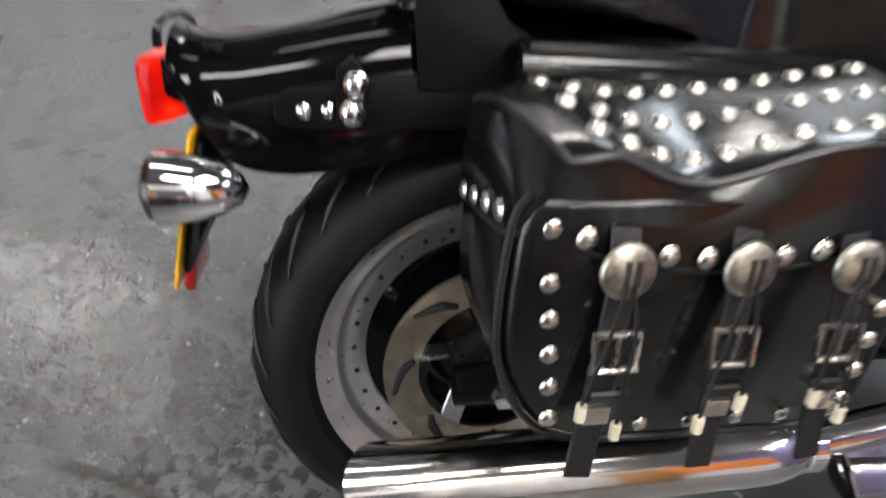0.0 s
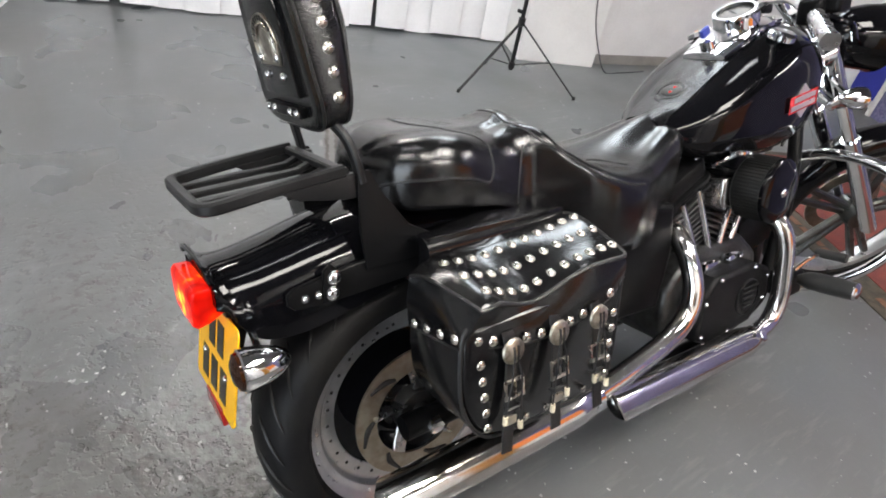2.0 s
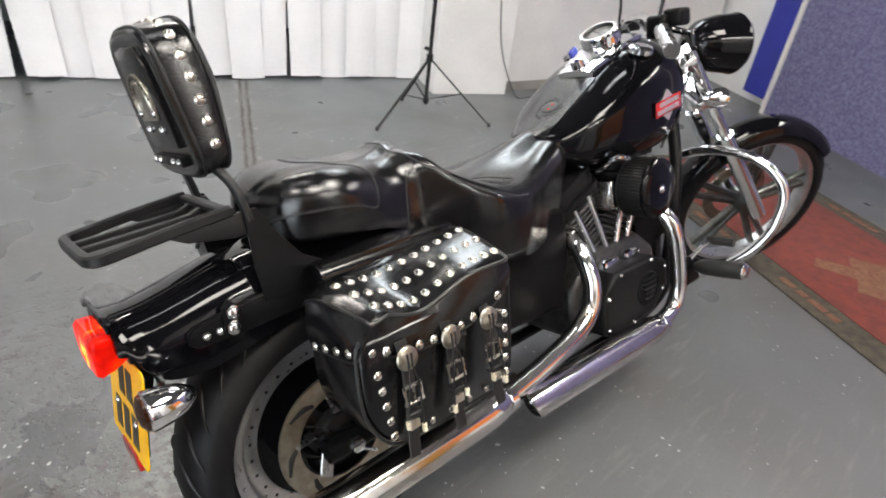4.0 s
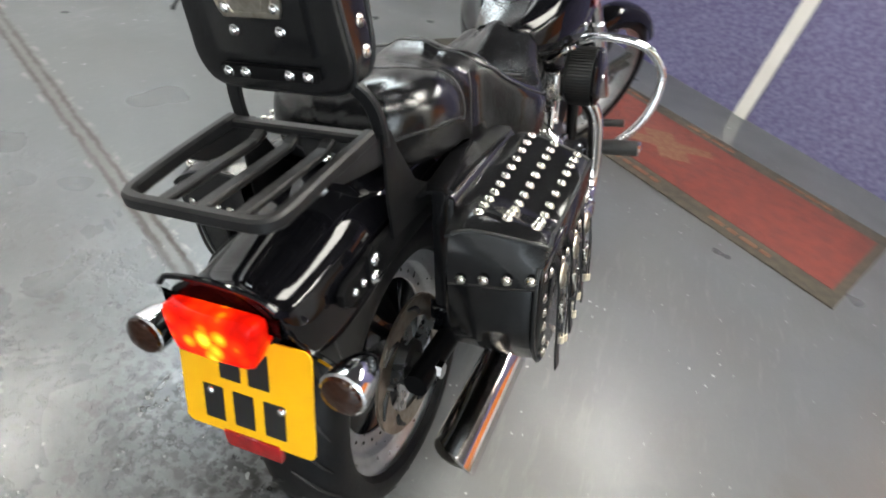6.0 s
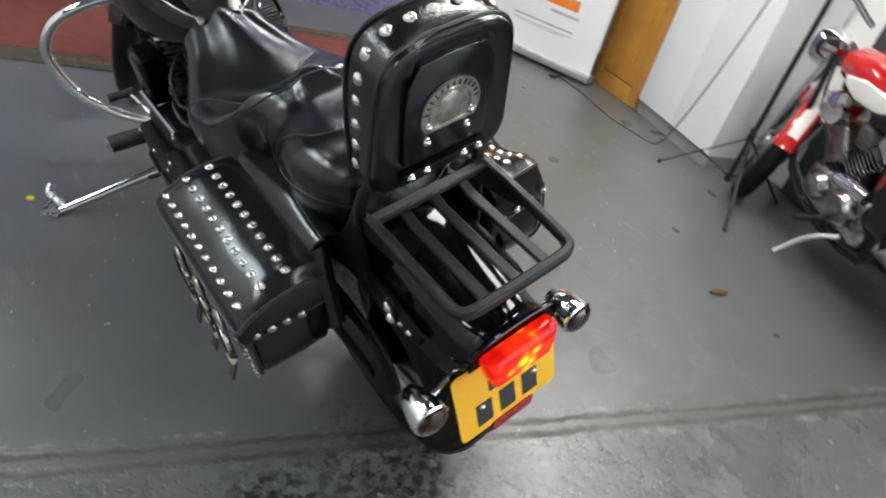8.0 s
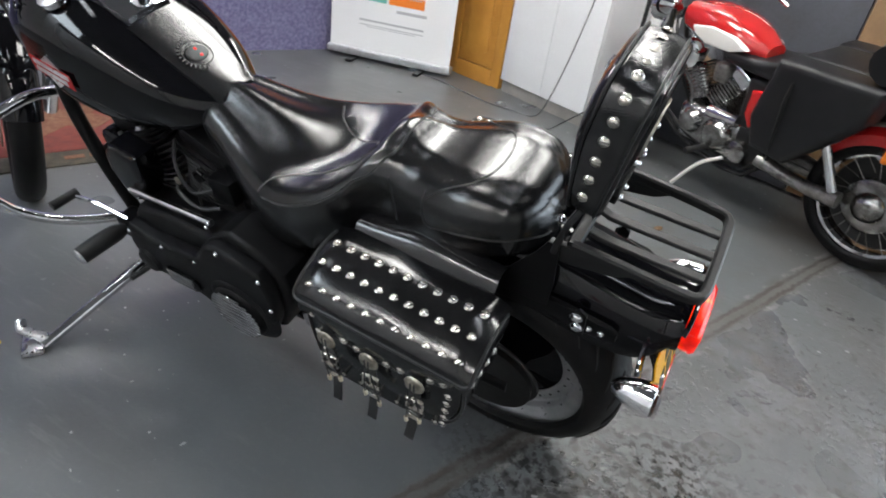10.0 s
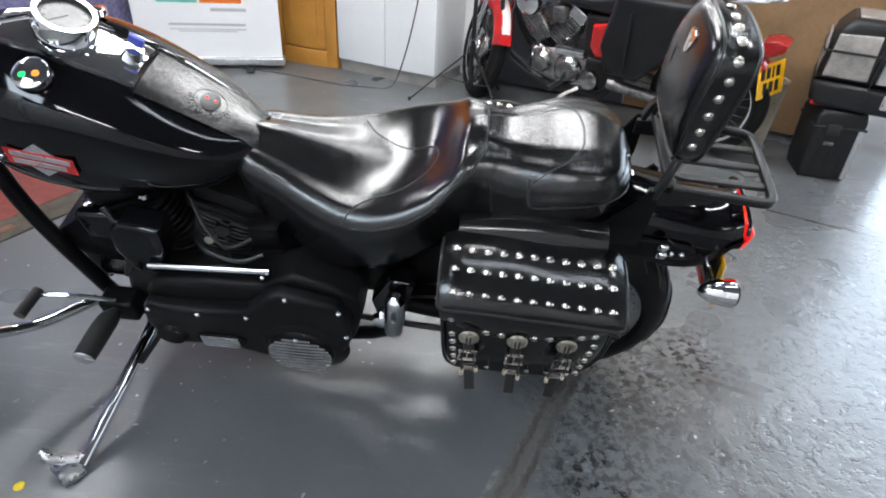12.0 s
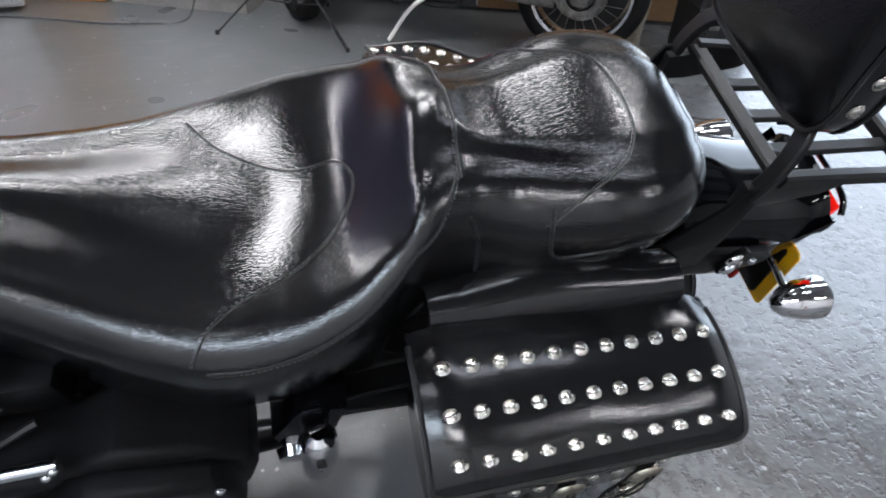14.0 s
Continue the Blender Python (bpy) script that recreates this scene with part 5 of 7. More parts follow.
air = part("air_cleaner", lathe([(0.03, 0.03), (0.075, 0.028), (0.082, 0.02), (0.082, -0.055), (0.078, -0.060)], AC, "y", 48, True), RUBBER, bike, "round black pleated air cleaner with a chrome centre bolt")
pl_ = bmesh.new()
for i in range(56):
    q = 2 * math.pi * i / 56
    join(pl_, rod((AC[0] + 0.0835 * math.cos(q), AC[1] + 0.018, AC[2] + 0.0835 * math.sin(q)), (AC[0] + 0.0835 * math.cos(q), AC[1] - 0.054, AC[2] + 0.0835 * math.sin(q)), 0.0026, 5))
part("pleats", pl_, DARK, air)
part("end_cap", lathe([(0.0, -0.076), (0.055, -0.075), (0.080, -0.070), (0.086, -0.064), (0.086, -0.056)], AC, "y", 48), PAINT, air, "gloss black end cap")
copies("bolt", BOLT, CHROME, air, [stand_on((AC[0], AC[1] - 0.076, AC[2]), (0, -1, 0))])
part("carburettor", block((0.09, 0.10, 0.09), (0.955, -0.09, 0.685), 0.02, 3), ALLOY, bike)
part("breather", tube([(0.90, -0.10, 0.76), (0.905, -0.16, 0.80), (0.95, -0.17, 0.79)], 0.008, 8, 5), CHROME, bike)
part("coil_bracket", block((0.12, 0.03, 0.06), (1.13, -0.09, 0.79), 0.01), SATIN, bike)
horn = part("horn", slab([(0.945, 0.725), (1.035, 0.742), (1.072, 0.705), (1.082, 0.645), (1.060, 0.575), (1.028, 0.548), (0.985, 0.572), (0.952, 0.635)], 0.125, 0.205, "y", 0.024, 5), PAINT, bike, "gloss black waterfall horn cover")
part("horn_nut", lathe([(0.0, 0.012), (0.010, 0.010), (0.013, 0.0)], (1.0, 0.118, 0.752), "z", 8), CHROME, horn)
part("head_cable", tube([(0.90, 0.10, 0.74), (0.86, 0.15, 0.70), (0.82, 0.16, 0.64), (0.76, 0.14, 0.655)], 0.005, 6, 6), RUBBER, bike)
part("vent_hose", tube([(0.93, 0.11, 0.60), (0.87, 0.165, 0.625), (0.80, 0.17, 0.60), (0.74, 0.15, 0.61)], 0.006, 6, 6), RUBBER, bike)
part("hose_fitting", rod((0.855, 0.145, 0.665), (0.855, 0.165, 0.668), 0.012, 8), DISC, bike)
part("ignition_module", block((0.075, 0.05, 0.075), (0.725, 0.12, 0.665), 0.01), SATIN, bike)
shift = part("shift_rod", rod((0.70, 0.215, 0.634), (1.00, 0.215, 0.616), 0.009, 12), CHROME, bike, "bright chrome rod above the primary cover")
copies("bolt", SMALL_BOLT, CHROME, shift, [stand_on((x, 0.222, z), (0, 1, 0)) for x, z in ((0.705, 0.634), (0.72, 0.614))])

# ---- primary case on the left
prim = slab([(1.050, 0.355), (1.062, 0.44), (1.045, 0.51), (1.007, 0.556), (0.887, 0.573), (0.762, 0.572), (0.721, 0.580), (0.685, 0.611), (0.645, 0.626), (0.565, 0.595), (0.50, 0.54), (0.495, 0.47), (0.515, 0.39), (0.555, 0.30), (0.615, 0.262), (0.70, 0.257), (0.775, 0.297), (0.86, 0.327), (0.985, 0.322)], 0.115, 0.222, "y", 0.018, 3)
prim = part("primary_cover", prim, WRINKLE, bike, "black wrinkle-painted primary cover with ribbed inspection covers")
face_pts = [(1.052, 0.36), (1.060, 0.43), (1.046, 0.49), (1.028, 0.512), (0.973, 0.498), (0.914, 0.494), (0.785, 0.505), (0.755, 0.53), (0.715, 0.585), (0.675, 0.602), (0.545, 0.565), (0.522, 0.53), (0.515, 0.46), (0.528, 0.39), (0.565, 0.31), (0.62, 0.268), (0.70, 0.263), (0.775, 0.303), (0.86, 0.333), (0.985, 0.328)]
part("raised_face", slab(face_pts, 0.215, 0.262, "y", 0.018, 4), WRINKLE, prim)
bulge = lathe([(0.0, 0.020), (0.085, 0.019), (0.105, 0.012), (0.125, 0.0)], (0.655, 0.250, 0.368), "y", 48)
part("derby_housing", bulge, WRINKLE, prim)
copies("bolt", SMALL_BOLT, CHROME, prim, [stand_on((x, 0.262, z), (0, 1, 0.2)) for x, z in ((1.032, 0.488), (0.905, 0.484), (0.778, 0.490), (0.662, 0.585), (0.537, 0.548), (0.53, 0.44), (0.90, 0.345))])
part("derby_cover", lathe([(0.0, 0.022), (0.075, 0.018), (0.088, 0.008), (0.09, 0.0)], (0.655, 0.266, 0.365), "y", 48), SATIN, prim, "round ribbed derby cover")
rib = bmesh.new()
for k in range(11):
    z = -0.075 + k * 0.015
    w = math.sqrt(max(0.0, 0.083 ** 2 - z * z))
    join(rib, tube([(0.655 - w, 0.286, 0.365 + z), (0.655 + w, 0.286, 0.365 + z)], 0.0030, 6, 1))
part("derby_ribs", rib, RIB_GREY, prim)
copies("bolt", SMALL_BOLT, CHROME, prim, [stand_on((0.655 + 0.078 * math.cos(q), 0.285, 0.365 + 0.078 * math.sin(q)), (0, 1, 0)) for q in (1.57, 3.66, 5.76)])
insp = slab([(0.868 + u, 0.375 + v) for u, v in rounded(0.135, 0.055, 0.026)], 0.262, 0.270, "y", 0.003)
part("inspection_cover", insp, SATIN, prim)
rib = bmesh.new()
for k in range(4):
    join(rib, tube([(0.82, 0.272, 0.356 + k * 0.0125), (0.92, 0.272, 0.356 + k * 0.0125)], 0.0038, 6, 1))
part("inspection_ribs", rib, RIB_GREY, prim)
part("starter_boss", lathe([(0.0, 0.012), (0.036, 0.010), (0.045, 0.0)], (1.005, 0.262, 0.378), "y", 28), WRINKLE, prim)

# ---- black hardware ahead of the engine
part("oil_filter", lathe([(0.0, 0.10), (0.032, 0.098), (0.038, 0.085), (0.038, 0.0), (0.030, -0.01)], (1.17, 0.06, 0.40), "x", 24), PAINT, bike)
reg = part("voltage_regulator", block((0.035, 0.15, 0.12), (1.285, 0.0, 0.40), 0.008), DARK, bike)
for k in range(7):
    part("fin", block((0.018, 0.006, 0.11), (1.308, -0.06 + k * 0.02, 0.40), 0.001), DARK, reg)
part("engine_mount", slab([(1.14, 0.42), (1.31, 0.46), (1.33, 0.55), (1.26, 0.60), (1.12, 0.54)], -0.085, 0.085, "y", 0.012), SATIN, bike)
part("coil_cover", block((0.10, 0.07, 0.10), (1.17, 0.085, 0.62), 0.02, 3), PAINT, bike)
part("oil_line", tube([(1.19, 0.10, 0.40), (1.13, 0.14, 0.50), (1.10, 0.13, 0.60), (1.14, 0.10, 0.68)], 0.009, 8, 5), RUBBER, bike)

# ---- passenger pegs, stand, forward controls
peg = part("passenger_peg", tube([(0.402, 0.222, 0.592), (0.403, 0.226, 0.575), (0.406, 0.229, 0.53), (0.410, 0.230, 0.48), (0.412, 0.229, 0.448), (0.412, 0.226, 0.440)], [0.012, 0.025, 0.027, 0.025, 0.024, 0.012], 18, 5), CHROME, bike, "folded chrome passenger peg")
part("peg_hole", slab([(0.404 + u, 0.548 + v) for u, v in rounded(0.014, 0.030, 0.0068)], 0.248, 0.2555, "y", 0), INK, peg)
part("peg_rib", tube([(0.407, 0.254, 0.52), (0.411, 0.252, 0.455)], 0.004, 6, 2), CHROME, peg)
part("peg_mount", slab([(0.36, 0.60), (0.42, 0.62), (0.47, 0.52), (0.45, 0.40), (0.40, 0.39), (0.385, 0.48)], 0.135, 0.20, "y", 0.01), PAINT, bike, "gloss black peg mount")
part("peg_boss", lathe([(0.0, 0.02), (0.024, 0.015), (0.028, 0.0)], (0.445, 0.20, 0.45), "y", 20), CHROME, bike)
part("peg_right", rod((0.34, -0.16, 0.50), (0.32, -0.25, 0.49), 0.014, 12), CHROME, bike)

INV = BIKE_M.inverted()
foot = INV @ Vector((1.178, 0.438, 0.012))
pivot = Vector((1.135, 0.175, 0.265))
leg_mid = pivot.lerp(foot, 0.55)
stand_leg = part("kickstand", tube([pivot, leg_mid, foot], [0.019, 0.017, 0.015], 12, 4), CHROME, bike, "chrome kickstand, folded out")
pad_b = block((0.085, 0.055, 0.014), (0, 0, 0), 0.006)
bmesh.ops.transform(pad_b, matrix=INV @ pose(1.205, 0.452, 0.0095, 0, 0, -35), verts=pad_b.verts)
part("stand_foot", pad_b, STEEL, stand_leg)
tang = tube([foot.lerp(pivot, 0.06), INV @ Vector((1.235, 0.45, 0.045)), INV @ Vector((1.262, 0.44, 0.062))], 0.014, 10, 5)
part("stand_tang", tang, STEEL, stand_leg)
part("stand_spring", tube([pivot + Vector((-0.03, 0.02, -0.01)), pivot.lerp(foot, 0.3) + Vector((-0.02, 0.0, 0.0))], 0.008, 8, 2), DARK, stand_leg)
for sy in (-1, 1):
    fx = 0.0 if sy > 0 else 0.10
    part("control_mount", block((0.10, 0.07, 0.08), (1.20 + fx, sy * 0.16, 0.34), 0.015, 3), SATIN, bike)
    fp = part("footpeg", tube([(1.19 + fx, sy * 0.20, 0.365), (1.20 + fx, sy * 0.25, 0.37), (1.205 + fx, sy * 0.355, 0.375)], [0.014, 0.027, 0.029, 0.027], 14, 4), RUBBER, bike, "rubber footpeg with chrome end")
    part("peg_end", lathe([(0.0, sy * 0.009), (0.022, sy * 0.006), (0.028, 0.0)], (1.205 + fx, sy * 0.356, 0.375), "y", 16), CHROME, fp)
    part("control_lever", tube([(1.19 + fx, sy * 0.185, 0.39), (1.29 + fx / 2, sy * 0.20, 0.42), (1.38, sy * 0.215, 0.43)], 0.007, 8, 5), CHROME, bike)
    part("pedal_pad", tube([(1.38, sy * 0.20, 0.432), (1.385, sy * 0.285, 0.436)], 0.015, 10, 2), RUBBER, bike)
    # engine guard hoop
    part("engine_guard", tube([(1.43, sy * 0.05, 0.70), (1.45, sy * 0.16, 0.725), (1.47, sy * 0.30, 0.70), (1.49, sy * 0.372, 0.63), (1.49, sy * 0.385, 0.55), (1.46, sy * 0.35, 0.44), (1.40, sy * 0.26, 0.35), (1.31, sy * 0.13, 0.30)], 0.0165, 12, 6), CHROME, bike, "chrome engine guard hoop")

# ---- exhausts on the right
part("front_header", tube([(1.085, -0.10, 0.62), (1.105, -0.17, 0.605), (1.120, -0.215, 0.545), (1.135, -0.225, 0.42), (1.135, -0.225, 0.335), (1.10, -0.225, 0.285), (1.02, -0.228, 0.268), (0.93, -0.23, 0.268)], 0.0255, 14, 6), PIPE, bike, "chrome front exhaust header")
part("rear_header", tube([(0.76, -0.09, 0.615), (0.73, -0.13, 0.615), (0.715, -0.18, 0.575), (0.705, -0.215, 0.50), (0.675, -0.225, 0.435), (0.60, -0.23, 0.395), (0.45, -0.235, 0.365), (0.30, -0.238, 0.345)], 0.0255, 14, 6), PIPE, bike, "chrome rear exhaust header")


def muffler(a, b, r, nm, lab, cut):
    """A slash-cut silencer from its front end a to its tip b."""
    a, b = Vector(a), Vector(b)
    d = (b - a).normalized()
    u = Vector((0, 1, 0))
    v = d.cross(u).normalized()
    u = v.cross(d).normalized()
    k = (b - a).length
    rings = []
    for s, rr in ((0, 0.62), (0.015, 0.70), (0.05, 0.86), (0.10, 0.98), (0.16, 1.0), (0.8, 1.0), (0.98, 1.0)):
        rings.append([a + d * (k * s) + (u * math.cos(q) + v * math.sin(q)) * r * rr for q in np.linspace(0, 2 * math.pi, 28, endpoint=False)])
    tip = []
    for q in np.linspace(0, 2 * math.pi, 28, endpoint=False):
        off = (u * math.cos(q) + v * math.sin(q)) * r
        tip.append((a + d * k + off + d * ((off.z * 0.6 - off.y * 0.6) * cut), off))
    rings.append([p for p, _ in tip])
    rings.append([p - off * 0.10 + d * 0.001 for p, off in tip])
    rings.append([p - off * 0.14 - d * 0.07 for p, off in tip])
    bm = loft(rings, False)
    ob = part(nm, bm, PIPE, bike, lab)
    part("clamp", lathe([(r * 0.70, -0.012), (r * 0.78, -0.01), (r * 0.78, 0.01), (r * 0.70, 0.012)], (a.x, a.y, a.z), "x", 24), CHROME, ob)
    return ob


muffler((0.335, -0.238, 0.348), (-0.175, -0.236, 0.338), 0.044, "rear_silencer", "chrome slash-cut rear silencer", 1.0)
muffler((1.03, -0.228, 0.262), (0.415, -0.245, 0.300), 0.043, "front_silencer", "chrome slash-cut front silencer", 1.0)
part("exhaust_bracket", slab([(0.30, 0.36), (0.42, 0.36), (0.44, 0.30), (0.30, 0.28)], -0.19, -0.18, "y", 0.003), DARK, bike)

# ---- front end, steered to the right
HEAD, FW = Vector((1.46, 0.0, 1.05)), Vector((2.055, 0.0, 0.40))
AXIS = (HEAD - Vector((2.0, 0.0, 0.40))).normalized()
STEER = Matrix.Translation(HEAD) @ Matrix.Rotation(radians(-35), 4, AXIS) @ Matrix.Translation(-HEAD)


def steered(name, bm, mat, parent, label=""):
    bmesh.ops.transform(bm, matrix=STEER, verts=bm.verts)
    return part(name, bm, mat, parent, label)


FR_R = 0.358
fwheel = steered("front_wheel", lathe([(0.282, -0.030), (0.300, -0.036), (0.304, -0.030), (0.290, -0.02), (0.290, 0.02), (0.304, 0.030), (0.300, 0.036), (0.282, 0.030), (0.274, 0.0), (0.282, -0.030)], FW, "y", 64), RIM, bike, "silver spoked front wheel")
steered("tyre", tyre_bm(FW, FR_R, 0.10, 0.048, 64), TYRE, fwheel)
for i in range(5):
    q = 2 * math.pi * i / 5 + 0.35
    for dq in (-0.10, 0.10):
        steered("spoke", tube([FW + Vector((0.04 * math.cos(q + dq * 3), 0, 0.04 * math.sin(q + dq * 3))), FW + Vector((0.284 * math.cos(q + dq), 0, 0.284 * math.sin(q + dq)))], 0.012, n=1, flat=(0.030, 0.026)), CAST, fwheel)
steered("hub", lathe([(0.0, -0.06), (0.045, -0.055), (0.05, 0.0), (0.045, 0.055), (0.0, 0.06)], FW, "y", 28), CAST, fwheel)
steered("brake_disc", lathe([(0.10, 0.062), (0.146, 0.062), (0.146, 0.067), (0.10, 0.067), (0.10, 0.062)], FW, "y", 48), DISC, fwheel)
fmid = HEAD.lerp(FW, 0.42)
for sy in (-1, 1):
    o = Vector((0.02, sy * 0.105, 0))
    steered("fork_tube", tube([HEAD + o + Vector((-0.03, 0, 0.05)), fmid + o], 0.021, 14, 2), CHROME, bike, "chrome fork tube")
    steered("fork_slider", tube([fmid + o, FW + Vector((0, sy * 0.105, 0))], [0.028, 0.031, 0.028], 14, 3), CHROME, bike, "chrome fork slider")
    steered("fork_collar", lathe([(0.024, -0.02), (0.033, -0.016), (0.033, 0.016), (0.024, 0.02)], HEAD.lerp(FW, 0.20) + o, "x", 20), CHROME, bike)
for s in (0.0, 0.20):
    p = HEAD.lerp(FW, s)
    steered("triple_clamp", block((0.07, 0.27, 0.04), p, 0.012, 3, Matrix.Rotation(radians(-40), 4, "Y")), CHROME, bike)
rings = []
for q in np.linspace(radians(42), radians(165), 16):
    for_c = FW + Vector(((FR_R + 0.026) * math.cos(q), 0, (FR_R + 0.026) * math.sin(q)))
    out = Vector((math.cos(q), 0, math.sin(q)))
    half = [(0, 0.004), (0.035, 0.0), (0.054, -0.018), (0.060, -0.05), (0.056, -0.05), (0.050, -0.02), (0.033, -0.004), (0, 0.0)]
    rings.append([for_c + out * h + Vector((0, y, 0)) for y, h in mirrored(half)])
steered("front_fender", loft(rings), PAINT, bike, "gloss black front fender")
HL = (1.66, 0, 1.075)
hl = steered("headlight", lathe([(0.004, -0.15), (0.04, -0.142), (0.075, -0.10), (0.094, -0.03), (0.098, 0.03), (0.102, 0.04), (0.096, 0.05)], HL, "x", 36), PAINT, bike, "gloss black bullet headlight")
steered("lens", lathe([(0.094, 0.048), (0.06, 0.06), (0.0, 0.064)], HL, "x", 32), CHROME, hl)
for sy in (-1, 1):
    steered("riser", tube([HEAD + Vector((-0.02, sy * 0.045, 0.03)), HEAD + Vector((-0.12, sy * 0.045, 0.10))], 0.016, 12, 2), CHROME, bike)
    steered("front_indicator", lathe([(0.003, -0.055), (0.02, -0.035), (0.032, 0.0), (0.033, 0.02), (0.0, 0.03)], (1.52, sy * 0.235, 0.985), "x", 24), CHROME, bike, "chrome bullet indicator")
    steered("indicator_stalk", rod((1.51, sy * 0.12, 0.99), (1.51, sy * 0.215, 0.985), 0.007, 8), CHROME, bike)
BAR_C = Vector((1.27, 0.005, 1.165))
part("handlebar", tube([(0.905, -0.318, 1.078), (0.985, -0.250, 1.115), (1.10, -0.145, 1.150), (1.18, -0.075, 1.165), BAR_C, (1.36, 0.085, 1.165), (1.44, 0.155, 1.150), (1.555, 0.260, 1.115), (1.635, 0.328, 1.078)], 0.0127, 12, 6), CHROME, bike, "chrome flat handlebar, turned")
for a, b, mt in (((0.893, -0.328, 1.072), (0.998, -0.239, 1.120), STEEL), ((1.647, 0.338, 1.072), (1.542, 0.249, 1.120), RUBBER)):
    va, vb = Vector(a), Vector(b)
    g = part("grip", tube([va, va.lerp(vb, 0.1), va.lerp(vb, 0.12), vb], [0.021, 0.021, 0.018, 0.018, 0.018, 0.020], 16, 4), mt, bike, "ribbed handlebar grip")
    out = (va - vb).normalized()
    side = Vector((out.y, -out.x, 0)) * (-1 if mt == STEEL else 1)
    part("lever", tube([vb + side * 0.03, vb + side * 0.065 + out * 0.05, va + side * 0.05], [0.009, 0.007, 0.006], 8, 5), PAINT, bike)
    part("switch_housing", block((0.055, 0.055, 0.06), vb - out * 0.03, 0.014, 3), SATIN, bike)
    part("master_cylinder", block((0.06, 0.05, 0.045), vb - out * 0.03 + side * 0.045 + Vector((0, 0, 0.02)), 0.012, 3), SATIN, bike)
    part("mirror_stem", tube([vb - out * 0.03 + Vector((0, 0, 0.03)), vb + Vector((0.02, 0, 0.10)), vb + out * 0.05 + Vector((0.03, 0, 0.16))], 0.005, 8, 5), PAINT, bike)
    part("control_cable", tube([vb - out * 0.06 + side * 0.03, Vector((1.42, (va.y) * 0.3, 1.06)), Vector((1.42, va.y * 0.25, 0.92)), Vector((1.28, va.y * 0.25, 0.76))], 0.005, 6, 6), RUBBER, bike)

# ---------------------------------------------------------------- studded leather saddlebags, hung over the fender
def saddlebag(sy, strap_x, drop, sag, label, flare=0.392, yoke_z=0.0):
    bag = thing("saddlebag", BIKE_M, label, "saddlebag", "saddlebags")

    def P(x, y, z):
        return (x, sy * y, z)

    body_o = [(-0.070, 0.722), (-0.076, 0.70), (-0.072, 0.62), (-0.052, 0.555), (-0.012, 0.512), (0.05, 0.498), (0.21, 0.498), (0.258, 0.512), (0.276, 0.56), (0.281, 0.68), (0.278, 0.722)]
    if sy < 0:
        body_o = [(-0.085, 0.722), (-0.096, 0.70), (-0.099, 0.62), (-0.090, 0.57), (-0.058, 0.518), (0.0, 0.500), (0.19, 0.498), (0.235, 0.512), (0.250, 0.56), (0.258, 0.68), (0.260, 0.722)]
    ol = spline([(x, z - drop) for x, z in body_o], 3)
    rings = []
    for y, k in ((0.190, 0.06), (0.200, 0.0), (0.26, -0.008), (0.325, 0.0), (0.341, 0.02), (0.350, 0.08)):
        rings.append([P(0.10 + (x - 0.10) * (1 - k), y, 0.64 + (z - 0.64) * (1 - k)) for x, z in ol])
    body = part("body", loft(rings), BAG_LEATHER, bag, "soft black leather pouch", 50)
    part("piping", tube([P(x, 0.343, z) for x, z in ol], 0.0035, 6, 1, False), STRAP, body)

    # lid: a padded sheet over the top, bordered by piping, with an apron below it
    F_RIM = 0.86 if sy > 0 else 1.0

    def lid_point(x, f, lift=0.0):
        """A place on the lid: f from 0 at the inner edge to 1 at the front."""
        e = (x - 0.10) / 0.19
        if sy > 0:
            prof = spline([(0.188, 0.806), (0.24, 0.812), (0.29, 0.805), (0.335, 0.788), (0.357, 0.768), (0.364, 0.736)], 8)
        else:
            prof = spline([(0.196, 0.792), (0.225, 0.797), (0.265, 0.788), (0.305, 0.772), (0.338, 0.757), (0.352, 0.742)], 8)
        q = np.array([np.interp(f, np.linspace(0, 1, len(prof)), prof[:, i]) for i in (0, 1)])
        down = 0.012 * max(0.0, abs(e) - 0.86) / 0.14
        if sy > 0:
            return Vector(P(x, q[0] + lift * 0.3, q[1] - down + (x - 0.262) * 0.067 + 0.0007 * math.sin(e * 7 + f * 5) + lift))
        slump = sag * math.sqrt(f) * math.exp(-((e + 0.45) / 0.45) ** 2) + 0.010 * f * (1 - f) * 4 * max(0.0, 1 - e * e) + 0.003 * math.sin(e * 5 + f * 4)
        shift = 0.030 * f * (0.5 - e * 0.5) + 0.008 * f
        return Vector(P(x + shift, q[0] + lift * 0.3 - slump * 0.3, q[1] - down - slump + lift + (1 - f) * (0.06 * (x - 0.20) - 0.018)))

    x_a, x_b = (-0.092, 0.292) if sy > 0 else (-0.100, 0.244)
    xs = np.linspace(x_a, x_b, 25)
    R_C = 0.034 if sy > 0 else 0.012

    def rounded_x(x, f):
        """Along the lid, drawn in at its two rounded front corners."""
        left = min(R_C, (F_RIM - f) * 0.235)
        inset = R_C - math.sqrt(max(0.0, R_C ** 2 - (R_C - left) ** 2))
        return (x_a + x_b) / 2 + (x - (x_a + x_b) / 2) * (1 - 2 * inset / (x_b - x_a))

    lid_f = np.concatenate([np.linspace(0, F_RIM - 0.15, 12), F_RIM - 0.15 * np.cos(np.linspace(0, math.pi / 2, 11)[1:])])
    rings = []
    for x in xs:
        top = [lid_point(rounded_x(x, f), f) for f in lid_f]
        under = [p + Vector((0, -sy * 0.004 * k / 21, -0.005)) for k, p in enumerate(top)]
        rings.append(top + under[::-1])
